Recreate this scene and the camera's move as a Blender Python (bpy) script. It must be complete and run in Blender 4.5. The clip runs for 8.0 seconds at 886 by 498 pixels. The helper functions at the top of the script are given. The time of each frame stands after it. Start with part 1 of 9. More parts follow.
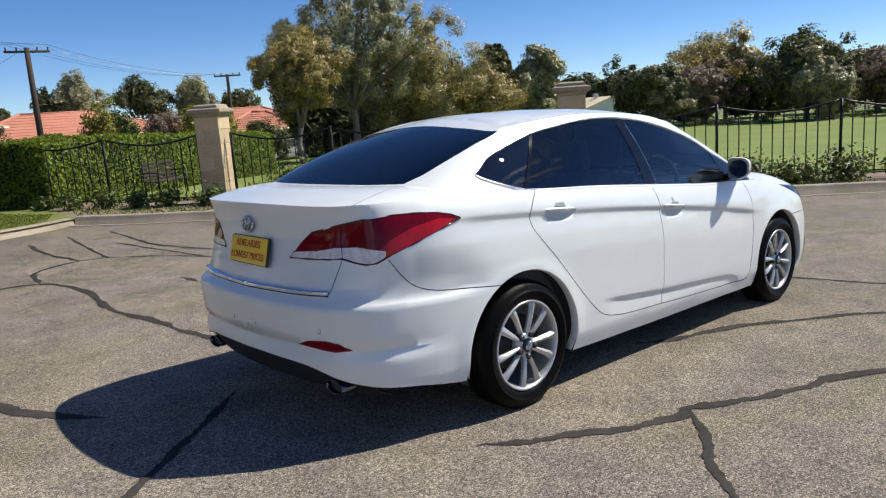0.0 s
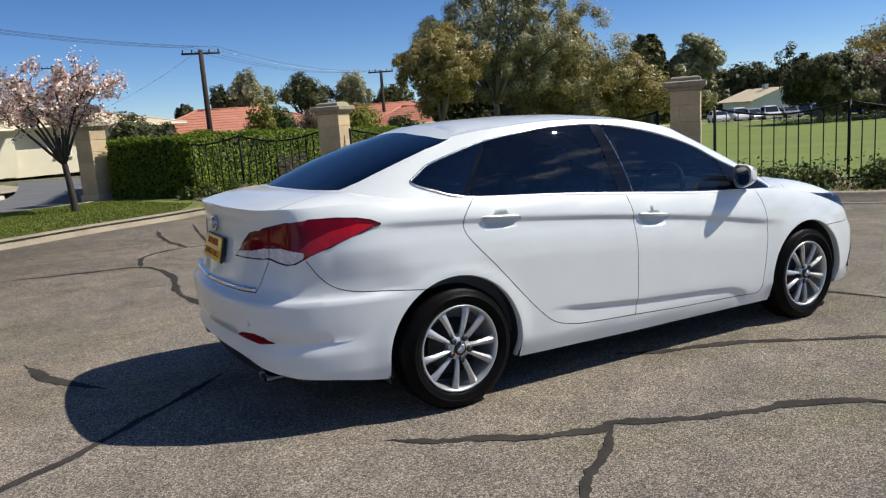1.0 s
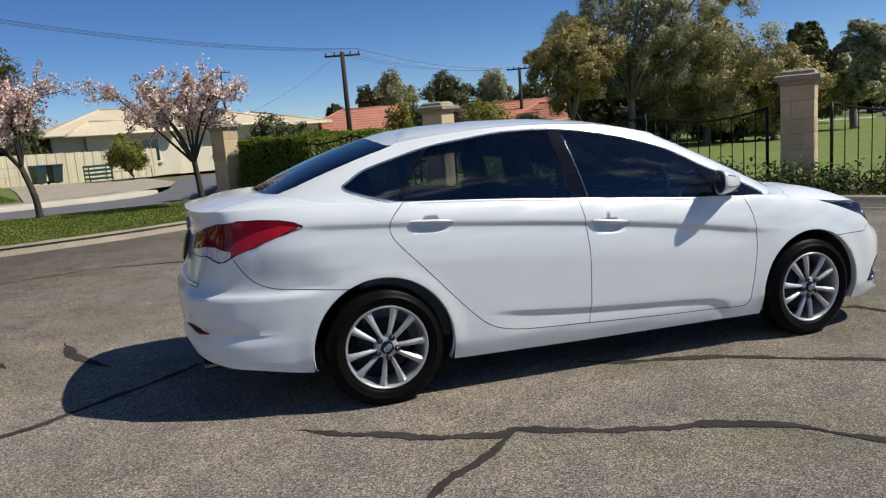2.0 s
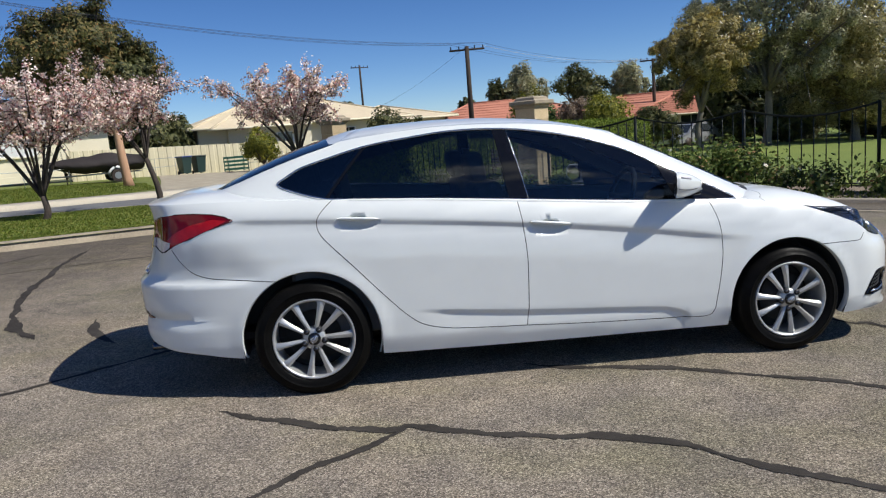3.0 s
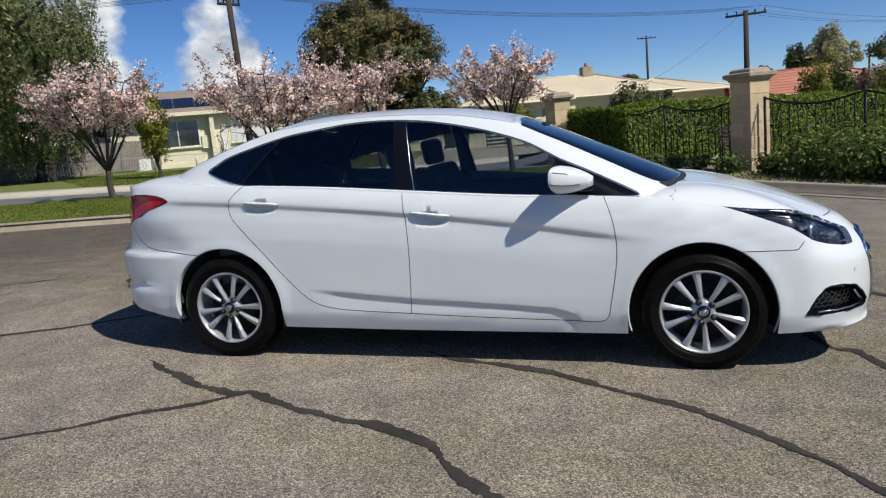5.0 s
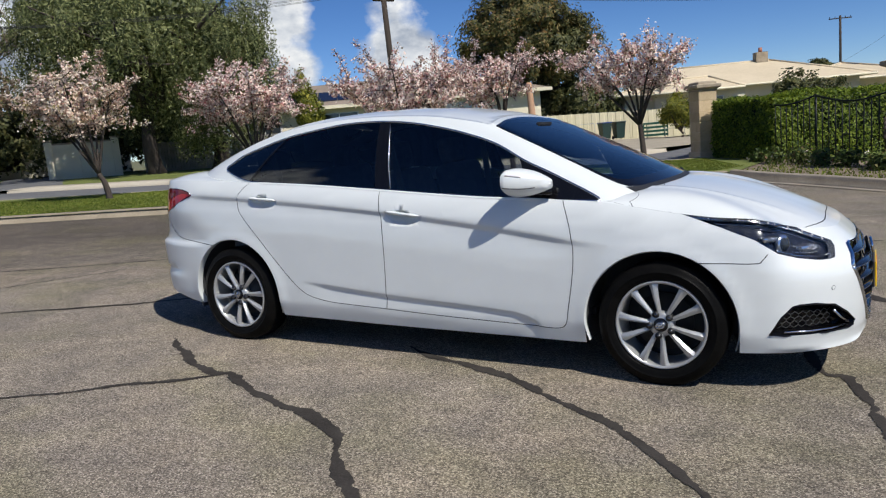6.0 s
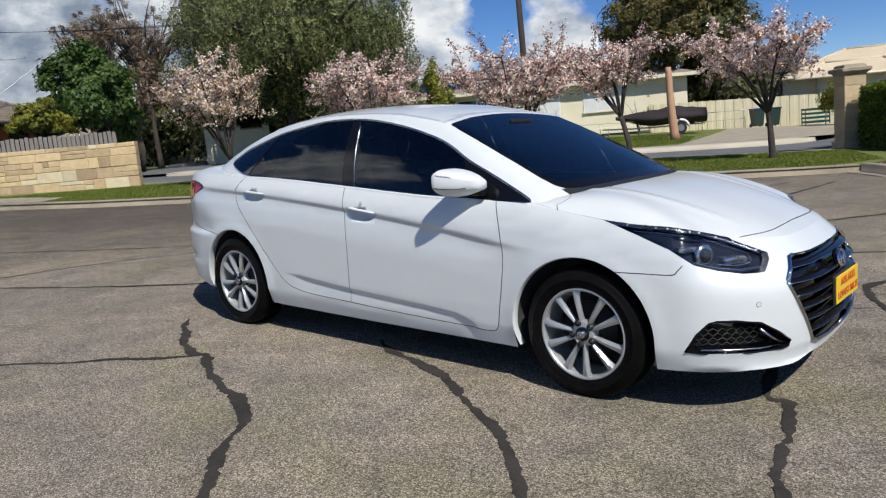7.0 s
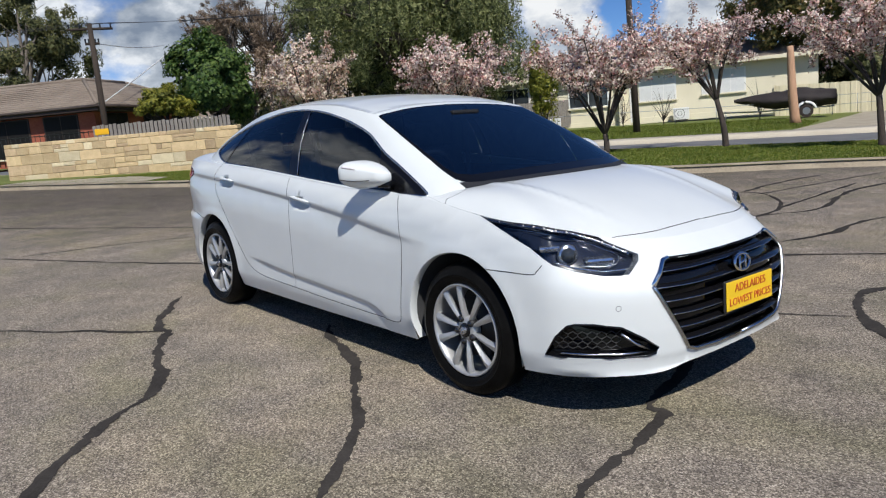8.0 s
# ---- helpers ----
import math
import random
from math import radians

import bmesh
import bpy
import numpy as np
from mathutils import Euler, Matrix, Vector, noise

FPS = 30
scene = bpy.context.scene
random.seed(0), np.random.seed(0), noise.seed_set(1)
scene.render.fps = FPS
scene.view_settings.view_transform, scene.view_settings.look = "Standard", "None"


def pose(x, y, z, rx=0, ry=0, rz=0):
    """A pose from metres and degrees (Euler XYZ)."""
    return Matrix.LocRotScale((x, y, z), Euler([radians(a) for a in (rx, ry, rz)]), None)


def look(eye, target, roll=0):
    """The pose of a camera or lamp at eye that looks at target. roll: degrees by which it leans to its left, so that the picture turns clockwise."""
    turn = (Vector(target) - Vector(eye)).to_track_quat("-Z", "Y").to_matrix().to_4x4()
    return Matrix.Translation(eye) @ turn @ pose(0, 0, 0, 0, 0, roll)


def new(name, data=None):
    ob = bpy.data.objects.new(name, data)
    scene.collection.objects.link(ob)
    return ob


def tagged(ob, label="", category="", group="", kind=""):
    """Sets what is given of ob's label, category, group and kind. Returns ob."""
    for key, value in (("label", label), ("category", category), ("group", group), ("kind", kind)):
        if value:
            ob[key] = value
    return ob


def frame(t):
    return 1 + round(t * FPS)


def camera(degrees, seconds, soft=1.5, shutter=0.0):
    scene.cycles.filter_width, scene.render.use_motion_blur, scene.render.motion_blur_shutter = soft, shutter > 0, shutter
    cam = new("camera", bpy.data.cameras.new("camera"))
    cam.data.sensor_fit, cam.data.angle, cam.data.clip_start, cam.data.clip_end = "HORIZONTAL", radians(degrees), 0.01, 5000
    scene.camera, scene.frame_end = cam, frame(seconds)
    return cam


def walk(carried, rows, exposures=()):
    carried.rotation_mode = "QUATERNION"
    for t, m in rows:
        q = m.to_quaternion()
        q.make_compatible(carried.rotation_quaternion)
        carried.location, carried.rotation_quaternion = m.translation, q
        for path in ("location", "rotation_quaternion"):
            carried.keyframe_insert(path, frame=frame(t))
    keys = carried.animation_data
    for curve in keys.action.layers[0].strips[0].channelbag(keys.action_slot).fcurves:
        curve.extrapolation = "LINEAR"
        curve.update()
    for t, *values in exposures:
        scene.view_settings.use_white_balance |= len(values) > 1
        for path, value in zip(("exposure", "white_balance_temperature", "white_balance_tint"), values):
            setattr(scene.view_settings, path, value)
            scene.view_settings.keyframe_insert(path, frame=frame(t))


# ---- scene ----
cam = camera(62.1, 8.0, 1.2)
METRES = 8.952
BASE = pose(-2.554, -3.19, 1.503, 0, 0, -41.7)
ROWS = [
    (0.0, 0.0, 0.0, 0.0, -0.71, -10.57, 3.8),
    (0.5, 0.0598, -0.0109, 0.0008, 5.38, -10.43, 3.63),
    (1.0, 0.1208, -0.0035, 0.0007, 11.55, -10.26, 4.09),
    (2.5, 0.3004, 0.0438, -0.0055, 28.56, -9.39, 4.64),
    (3.0, 0.3548, 0.0751, -0.0086, 33.92, -9.3, 4.6),
    (3.5, 0.4086, 0.1071, -0.0113, 39.49, -9.31, 4.67),
    (4.0, 0.4571, 0.1494, -0.0139, 44.97, -9.45, 4.76),
    (4.5, 0.5007, 0.1945, -0.0162, 50.45, -9.48, 4.96),
    (6.0, 0.6034, 0.3499, -0.0225, 69.81, -8.96, 5.17),
    (6.5, 0.6198, 0.4093, -0.0235, 75.84, -8.97, 5.11),
    (7.0, 0.6364, 0.4713, -0.0261, 81.79, -8.94, 5.17),
    (7.5, 0.6394, 0.5341, -0.0292, 87.43, -8.97, 5.16),
    (8.0, 0.6458, 0.5961, -0.0314, 91.55, -9.43, 5.03),
]
walk(cam, [(t, BASE @ pose(METRES * x, METRES * y, METRES * z, 90 + pitch, roll, yaw)) for t, x, y, z, yaw, pitch, roll in ROWS],
     [(0.0, 0.47, 6640, 8), (1.0, 0.25, 6570, 8), (2.5, 0.03, 6440, 8), (3.0, 0.15, 6400, 8), (4.0, 0.05, 6360, 8), (6.0, 0.02, 6360, 9), (8.0, 0.0, 6260, 9)])

# ---- light: a clear spring day, sun high over the car's right front ----
SUN_DIR = Vector((0.80, -0.36, 1.0)).normalized()
world = bpy.data.worlds.new("daylight")
scene.world = world
world.use_nodes = True
wn = world.node_tree
sky = wn.nodes.new("ShaderNodeTexSky")
sky.sky_type = "NISHITA"
sky.sun_disc = False
sky.sun_elevation = math.asin(SUN_DIR.z)
sky.sun_rotation = math.atan2(SUN_DIR.x, SUN_DIR.y)
sky.altitude = 1200
sky.air_density, sky.dust_density, sky.ozone_density = 0.72, 0.12, 4.5
deep = wn.nodes.new("ShaderNodeHueSaturation")
deep.inputs["Hue"].default_value, deep.inputs["Saturation"].default_value, deep.inputs["Value"].default_value = 0.508, 1.18, 1.42
wn.links.new(sky.outputs[0], deep.inputs["Color"])
wn.links.new(deep.outputs[0], wn.nodes["Background"].inputs[0])
wn.nodes["Background"].inputs[1].default_value = 0.067
sun_data = bpy.data.lights.new("sun", "SUN")
sun_data.energy, sun_data.angle, sun_data.color = 4.65, radians(0.53), (1.0, 0.955, 0.885)
sun_lamp = new("sun", sun_data)
sun_lamp.matrix_world = look(SUN_DIR * 60, (0, 0, 0))
# ---- tools ----


def sat(v, reach):
    return reach * np.tanh(np.asarray(v, float) / reach)


def ground_z(x, y):
    """The slope on which everything stands."""
    return 0.042 - 0.031 * sat(x, 45.0) - 0.012 * sat(y, 45.0)


def mesh_of(name, verts, faces, material=None, smooth=False):
    """A mesh from arrays; faces is an (n, k) array or a list of tuples."""
    me = bpy.data.meshes.new(name)
    verts = np.asarray(verts, float)
    if isinstance(faces, np.ndarray) and faces.ndim == 2:
        n, k = faces.shape
        me.vertices.add(len(verts))
        me.vertices.foreach_set("co", verts.ravel())
        me.loops.add(n * k)
        me.loops.foreach_set("vertex_index", faces.ravel().astype(np.int32))
        me.polygons.add(n)
        me.polygons.foreach_set("loop_start", np.arange(0, n * k, k, dtype=np.int32))
        me.update(calc_edges=True)
    else:
        me.from_pydata(verts.tolist(), [], [tuple(f) for f in faces])
        me.update()
    if smooth:
        me.polygons.foreach_set("use_smooth", np.ones(len(me.polygons), bool))
    for m in (material if isinstance(material, (list, tuple)) else [material]):
        if m:
            me.materials.append(m)
    return me


def mesh_from_bm(name, bm, material=None, smooth=False):
    me = bpy.data.meshes.new(name)
    bm.normal_update()
    bm.to_mesh(me)
    bm.free()
    if smooth:
        me.polygons.foreach_set("use_smooth", np.ones(len(me.polygons), bool))
    if material:
        me.materials.append(material)
    return me


def part(name, me, parent=None, label="", m=None):
    """Links a mesh as one object, under a thing or a part if one is given."""
    ob = new(name, me)
    if parent:
        ob.parent = parent
    if m is not None:
        ob.matrix_basis = m
    if label:
        tagged(ob, label)
    return ob


def thing(name, label, category, m=None, me=None, group="", kind=""):
    ob = new(name, me)
    if m is not None:
        ob.matrix_basis = m
    return tagged(ob, label, category, group, kind)


def bm_box(bm, x0, x1, y0, y1, z0, z1, bevel=0.0, segments=1):
    made = bmesh.ops.create_cube(bm, size=1.0, matrix=Matrix.Translation(((x0 + x1) / 2, (y0 + y1) / 2, (z0 + z1) / 2))
                                 @ Matrix.Diagonal((x1 - x0, y1 - y0, z1 - z0, 1)))["verts"]
    if bevel:
        es = list({e for v in made for e in v.link_edges})
        bmesh.ops.bevel(bm, geom=es, offset=bevel, segments=segments, affect="EDGES", profile=0.6)
    return made


def box_mesh(name, x0, x1, y0, y1, z0, z1, material, bevel=0.0, segments=1):
    bm = bmesh.new()
    bm_box(bm, x0, x1, y0, y1, z0, z1, bevel, segments)
    return mesh_from_bm(name, bm, material)


def tube_arrays(points, radii, sides=6, cap=True):
    """A tapered tube along points: vertices and quads."""
    p = np.asarray(points, float)
    r = np.broadcast_to(np.asarray(radii, float), (len(p),))
    t = np.gradient(p, axis=0)
    t /= np.linalg.norm(t, axis=1)[:, None] + 1e-9
    ref = np.array([0.0, 0, 1.0]) if abs(t[0, 2]) < 0.9 else np.array([1.0, 0, 0])
    a = np.cross(t, ref)
    a /= np.linalg.norm(a, axis=1)[:, None] + 1e-9
    b = np.cross(t, a)
    ang = np.arange(sides) * 2 * math.pi / sides
    v = p[:, None] + r[:, None, None] * (np.cos(ang)[None, :, None] * a[:, None] + np.sin(ang)[None, :, None] * b[:, None])
    f = []
    for i in range(len(p) - 1):
        for j in range(sides):
            k = (j + 1) % sides
            f.append((i * sides + j, i * sides + k, (i + 1) * sides + k, (i + 1) * sides + j))
    return v.reshape(-1, 3), f


def tubes_mesh(name, runs, material, sides=6, smooth=True):
    """Several tapered tubes (points, radii) in one mesh."""
    vs, fs, n = [], [], 0
    for points, radii in runs:
        v, f = tube_arrays(points, radii, sides)
        vs.append(v)
        fs += [tuple(i + n for i in q) for q in f]
        m = len(v)
        fs.append(tuple(n + i for i in range(sides))[::-1])
        fs.append(tuple(n + m - sides + i for i in range(sides)))
        n += m
    return mesh_of(name, np.concatenate(vs), fs, material, smooth)


def spline(points, per=8, closed=False):
    """A smooth curve through points (Catmull-Rom)."""
    p = np.asarray(points, float)
    q = np.concatenate([p[-1:], p, p[:2]]) if closed else np.concatenate([2 * p[:1] - p[1:2], p, 2 * p[-1:] - p[-2:-1]])
    out = []
    for i in range(1, len(q) - 2):
        for s in np.arange(per) / per:
            a, b, c, d = q[i - 1], q[i], q[i + 1], q[i + 2]
            out.append(0.5 * (2 * b + (c - a) * s + (2 * a - 5 * b + 4 * c - d) * s * s + (3 * b - a - 3 * c + d) * s ** 3))
    if not closed:
        out.append(p[-1])
    return np.array(out)


def unit(v):
    return v / (np.linalg.norm(v, axis=-1, keepdims=True) + 1e-9)


def leaves(name, centres, length, width, material, droop=0.0, up=0.0, seed=0, fold=0.25, out=None, three=False):
    """Many small leaves at the given places: folded quads, or plain triangles for far crowns.
    out: the way that each leaf's upper side tends to look."""
    g = np.random.default_rng(seed)
    n = len(centres)
    d = g.normal(size=(n, 3))
    d[:, 2] += up - droop
    d = unit(d)
    if out is None:
        s = unit(np.cross(d, g.normal(size=(n, 3))))
        k = np.cross(d, s)
    else:
        k = unit(out + g.normal(size=(n, 3)) * 0.42)
        d = unit(d - k * np.sum(d * k, axis=1)[:, None])
        s = np.cross(k, d)
    ln = length * g.uniform(0.6, 1.35, (n, 1))
    wd = width * g.uniform(0.6, 1.35, (n, 1))
    base = centres - d * ln / 2
    if three:
        v = np.stack([base - s * wd * 0.5, base + d * ln * 0.25 + s * wd * 0.7, base + d * ln], 1)
        return mesh_of(name, v.reshape(-1, 3), np.arange(3 * n).reshape(n, 3), material)
    v = np.stack([base, base + d * ln * 0.45 + s * wd / 2 + k * wd * fold, base + d * ln, base + d * ln * 0.45 - s * wd / 2 + k * wd * fold], 1)
    return mesh_of(name, v.reshape(-1, 3), np.arange(4 * n).reshape(n, 4), material)


def inside(poly, pts):
    """Which points lie inside a polygon."""
    poly, pts = np.asarray(poly, float), np.asarray(pts, float)
    x, y = pts[:, 0], pts[:, 1]
    res = np.zeros(len(pts), bool)
    j = len(poly) - 1
    for i in range(len(poly)):
        (xi, yi), (xj, yj) = poly[i], poly[j]
        if yi != yj:
            res ^= ((yi > y) != (yj > y)) & (x < (xj - xi) * (y - yi) / (yj - yi) + xi)
        j = i
    return res


def densify(poly, step, closed=True):
    out = []
    n = len(poly)
    for i in range(n if closed else n - 1):
        a, b = np.array(poly[i], float), np.array(poly[(i + 1) % n], float)
        k = max(1, int(math.ceil(np.linalg.norm(b - a) / step)))
        out += [a + (b - a) * j / k for j in range(k)]
    if not closed:
        out.append(np.array(poly[-1], float))
    return out


def area_mesh(name, poly, step, lift, material, grid=None):
    """A flat piece of ground: fills an outline with a fine mesh that follows the slope."""
    from mathutils.geometry import delaunay_2d_cdt
    edge = densify(poly, step)
    lo, hi = np.min(edge, 0), np.max(edge, 0)
    g = grid or step
    xs, ys = np.arange(lo[0] + g / 2, hi[0], g), np.arange(lo[1] + g / 2, hi[1], g)
    pts = np.stack(np.meshgrid(xs, ys), -1).reshape(-1, 2)
    pts = pts[inside(poly, pts)] if len(pts) else pts
    allp = [Vector(p) for p in edge] + [Vector(p) for p in pts]
    n = len(edge)
    v, _, f, _, _, _ = delaunay_2d_cdt(allp, [], [list(range(n))], 1, 1e-5)
    xy = np.array([(p.x, p.y) for p in v])
    z = ground_z(xy[:, 0], xy[:, 1]) + lift
    return mesh_of(name, np.column_stack([xy, z]), [tuple(q) for q in f], material, True)


def sweep_mesh(name, path, section, material, closed_section=False):
    """Sweeps a section (offset to the left of the path, height) along a path on the ground."""
    p = np.asarray(path, float)
    t = np.gradient(p, axis=0)
    t /= np.linalg.norm(t, axis=1)[:, None]
    nrm = np.column_stack([-t[:, 1], t[:, 0]])
    k = len(section)
    vs = []
    for off, h in section:
        q = p + nrm * off
        vs.append(np.column_stack([q, ground_z(q[:, 0], q[:, 1]) + h]))
    v = np.stack(vs, 1).reshape(-1, 3)
    f = [(i * k + j, i * k + j + 1, (i + 1) * k + j + 1, (i + 1) * k + j) for i in range(len(p) - 1) for j in range(k - 1)]
    return mesh_of(name, v, np.array(f), material)


def text_mesh(name, words, size, material, extrude=0.0015):
    """Words as a mesh, centred, in the xy plane, with the built-in font."""
    cu = bpy.data.curves.new(name, "FONT")
    cu.body, cu.size, cu.align_x, cu.align_y, cu.extrude = words, size, "CENTER", "CENTER", extrude
    tmp = bpy.data.objects.new(name, cu)
    scene.collection.objects.link(tmp)
    dg = bpy.context.evaluated_depsgraph_get()
    me = bpy.data.meshes.new_from_object(tmp.evaluated_get(dg))
    bpy.data.objects.remove(tmp)
    me.materials.clear()
    me.materials.append(material)
    return me
# ---- materials ----
def ramp(nt, fac, stops):
    r = nt.nodes.new("ShaderNodeValToRGB")
    while len(r.color_ramp.elements) < len(stops):
        r.color_ramp.elements.new(0.5)
    for el, (pos, col) in zip(r.color_ramp.elements, stops):
        el.position, el.color = pos, (*col, 1)
    nt.links.new(fac, r.inputs[0])
    return r.outputs[0]


def noise_out(nt, scale, detail=4.0, rough=0.55, stretch=None):
    co = nt.nodes.new("ShaderNodeTexCoord")
    out = co.outputs["Object"]
    if stretch:
        mp = nt.nodes.new("ShaderNodeMapping")
        mp.inputs["Scale"].default_value = stretch
        nt.links.new(out, mp.inputs[0])
        out = mp.outputs[0]
    n = nt.nodes.new("ShaderNodeTexNoise")
    n.inputs["Scale"].default_value, n.inputs["Detail"].default_value, n.inputs["Roughness"].default_value = scale, detail, rough
    nt.links.new(out, n.inputs["Vector"])
    return n.outputs[0]


def mixc(nt, a, b, fac, mode="MIX"):
    m = nt.nodes.new("ShaderNodeMix")
    m.data_type, m.blend_type = "RGBA", mode
    for sock, val in ((m.inputs[0], fac), (m.inputs[6], a), (m.inputs[7], b)):
        if isinstance(val, (int, float)):
            sock.default_value = val
        elif isinstance(val, tuple):
            sock.default_value = (*val, 1)
        else:
            nt.links.new(val, sock)
    return m.outputs[2]


def base_mat(name):
    m = bpy.data.materials.new(name)
    m.use_nodes = True
    return m, m.node_tree, m.node_tree.nodes["Principled BSDF"]


def surface(name, dark, light, scale=3.0, fine=60.0, rough=0.8, metal=0.0, bump=0.0, stretch=None, spec=0.5, vary=0.0, coat=0.0, big=0.6):
    """A surface whose colour drifts between two tones at a coarse and a fine scale, with a fine relief."""
    m, nt, b = base_mat(name)
    coarse, grain = noise_out(nt, scale, 5.0, 0.6, stretch), noise_out(nt, fine, 3.0, 0.6, stretch)
    c1 = ramp(nt, coarse, [(0.3, dark), (0.7, light)])
    c2 = ramp(nt, grain, [(0.3, dark), (0.7, light)])
    col = mixc(nt, c1, c2, 1 - big)
    if vary:
        oi = nt.nodes.new("ShaderNodeObjectInfo")
        hs = nt.nodes.new("ShaderNodeHueSaturation")
        mr = nt.nodes.new("ShaderNodeMapRange")
        mr.inputs[3].default_value, mr.inputs[4].default_value = 1 - vary, 1 + vary
        nt.links.new(oi.outputs["Random"], mr.inputs[0])
        nt.links.new(mr.outputs[0], hs.inputs["Value"])
        nt.links.new(col, hs.inputs["Color"])
        col = hs.outputs[0]
    nt.links.new(col, b.inputs["Base Color"])
    b.inputs["Roughness"].default_value, b.inputs["Metallic"].default_value = rough, metal
    b.inputs["Specular IOR Level"].default_value = spec
    b.inputs["Coat Weight"].default_value = coat
    if bump:
        bp = nt.nodes.new("ShaderNodeBump")
        bp.inputs["Strength"].default_value, bp.inputs["Distance"].default_value = 1.0, bump
        nt.links.new(grain, bp.inputs["Height"])
        nt.links.new(bp.outputs[0], b.inputs["Normal"])
    return m


def foliage(name, stops, glow=0.35, rough=0.55, shine=0.3):
    """Leaves, each of its own tone, that let some light through."""
    m, nt, b = base_mat(name)
    geo = nt.nodes.new("ShaderNodeNewGeometry")
    col = ramp(nt, geo.outputs["Random Per Island"], stops)
    patch = ramp(nt, noise_out(nt, 0.7, 3.0), [(0.3, (0.85, 0.85, 0.8)), (0.7, (1.18, 1.15, 1.03))])
    col = mixc(nt, col, patch, 1.0, "MULTIPLY")
    nt.links.new(col, b.inputs["Base Color"])
    b.inputs["Roughness"].default_value = rough
    b.inputs["Specular IOR Level"].default_value = shine
    tr = nt.nodes.new("ShaderNodeBsdfTranslucent")
    nt.links.new(col, tr.inputs[0])
    mx = nt.nodes.new("ShaderNodeMixShader")
    mx.inputs[0].default_value = glow
    nt.links.new(b.outputs[0], mx.inputs[1])
    nt.links.new(tr.outputs[0], mx.inputs[2])
    nt.links.new(mx.outputs[0], nt.nodes["Material Output"].inputs[0])
    return m


def plain(name, col, rough=0.5, metal=0.0, coat=0.0, spec=0.5):
    m, nt, b = base_mat(name)
    b.inputs["Base Color"].default_value = (*col, 1)
    b.inputs["Roughness"].default_value, b.inputs["Metallic"].default_value, b.inputs["Coat Weight"].default_value = rough, metal, coat
    b.inputs["Specular IOR Level"].default_value = spec
    return m


def asphalt_mat():
    """Sprayed seal: pale and dark chips in a grey-brown bed, with wide stains."""
    m, nt, b = base_mat("asphalt")
    co = nt.nodes.new("ShaderNodeTexCoord")
    vo = nt.nodes.new("ShaderNodeTexVoronoi")
    vo.inputs["Scale"].default_value = 165.0
    nt.links.new(co.outputs["Object"], vo.inputs["Vector"])
    sep = nt.nodes.new("ShaderNodeSeparateColor")
    nt.links.new(vo.outputs["Color"], sep.inputs[0])
    chips = ramp(nt, sep.outputs[0], [(0.0, (0.090, 0.076, 0.062)), (0.40, (0.216, 0.185, 0.151)), (0.8, (0.370, 0.321, 0.265)), (1.0, (0.57, 0.50, 0.425))])
    stain = ramp(nt, noise_out(nt, 0.55, 6.0, 0.62), [(0.28, (0.80, 0.81, 0.84)), (0.5, (0.99, 0.99, 1.0)), (0.72, (1.14, 1.10, 1.03))])
    blot = ramp(nt, noise_out(nt, 3.0, 9.0, 0.72), [(0.3, (0.70, 0.70, 0.71)), (0.7, (1.24, 1.22, 1.15))])
    col = mixc(nt, mixc(nt, chips, stain, 1.0, "MULTIPLY"), blot, 1.0, "MULTIPLY")
    moss = ramp(nt, noise_out(nt, 0.8, 5.0, 0.6, (1, 1.6, 1)), [(0.46, (1.0, 1.0, 1.0)), (0.66, (0.88, 0.91, 0.78))])
    col = mixc(nt, col, moss, 1.0, "MULTIPLY")
    bed = ramp(nt, vo.outputs["Distance"], [(0.35, (1.0, 1.0, 1.0)), (0.75, (0.64, 0.63, 0.62))])
    col = mixc(nt, col, bed, 1.0, "MULTIPLY")
    # darker in uneven tongues beside the grass kerb
    near_kerb = nt.nodes.new("ShaderNodeAttribute")
    near_kerb.attribute_name = "kerb_dark"
    edge = nt.nodes.new("ShaderNodeMath")
    edge.operation = "MULTIPLY_ADD"
    nt.links.new(noise_out(nt, 0.45, 5.0, 0.6, (1, 1, 1)), edge.inputs[0])
    edge.inputs[1].default_value = 0.55
    nt.links.new(near_kerb.outputs["Fac"], edge.inputs[2])
    kerb_tone = ramp(nt, edge.outputs[0], [(0.36, (1.0, 1.0, 1.0)), (0.72, (0.66, 0.65, 0.64)), (1.15, (0.46, 0.45, 0.45))])
    col = mixc(nt, col, kerb_tone, 1.0, "MULTIPLY")
    nt.links.new(col, b.inputs["Base Color"])
    b.inputs["Roughness"].default_value, b.inputs["Diffuse Roughness"].default_value = 0.88, 0.3
    b.inputs["Specular IOR Level"].default_value = 0.25
    bp = nt.nodes.new("ShaderNodeBump")
    bp.inputs["Strength"].default_value, bp.inputs["Distance"].default_value = 0.7, 0.004
    inv = nt.nodes.new("ShaderNodeMath")
    inv.operation = "MULTIPLY"
    inv.inputs[1].default_value = -1.0
    nt.links.new(vo.outputs["Distance"], inv.inputs[0])
    nt.links.new(inv.outputs[0], bp.inputs["Height"])
    nt.links.new(bp.outputs[0], b.inputs["Normal"])
    return m


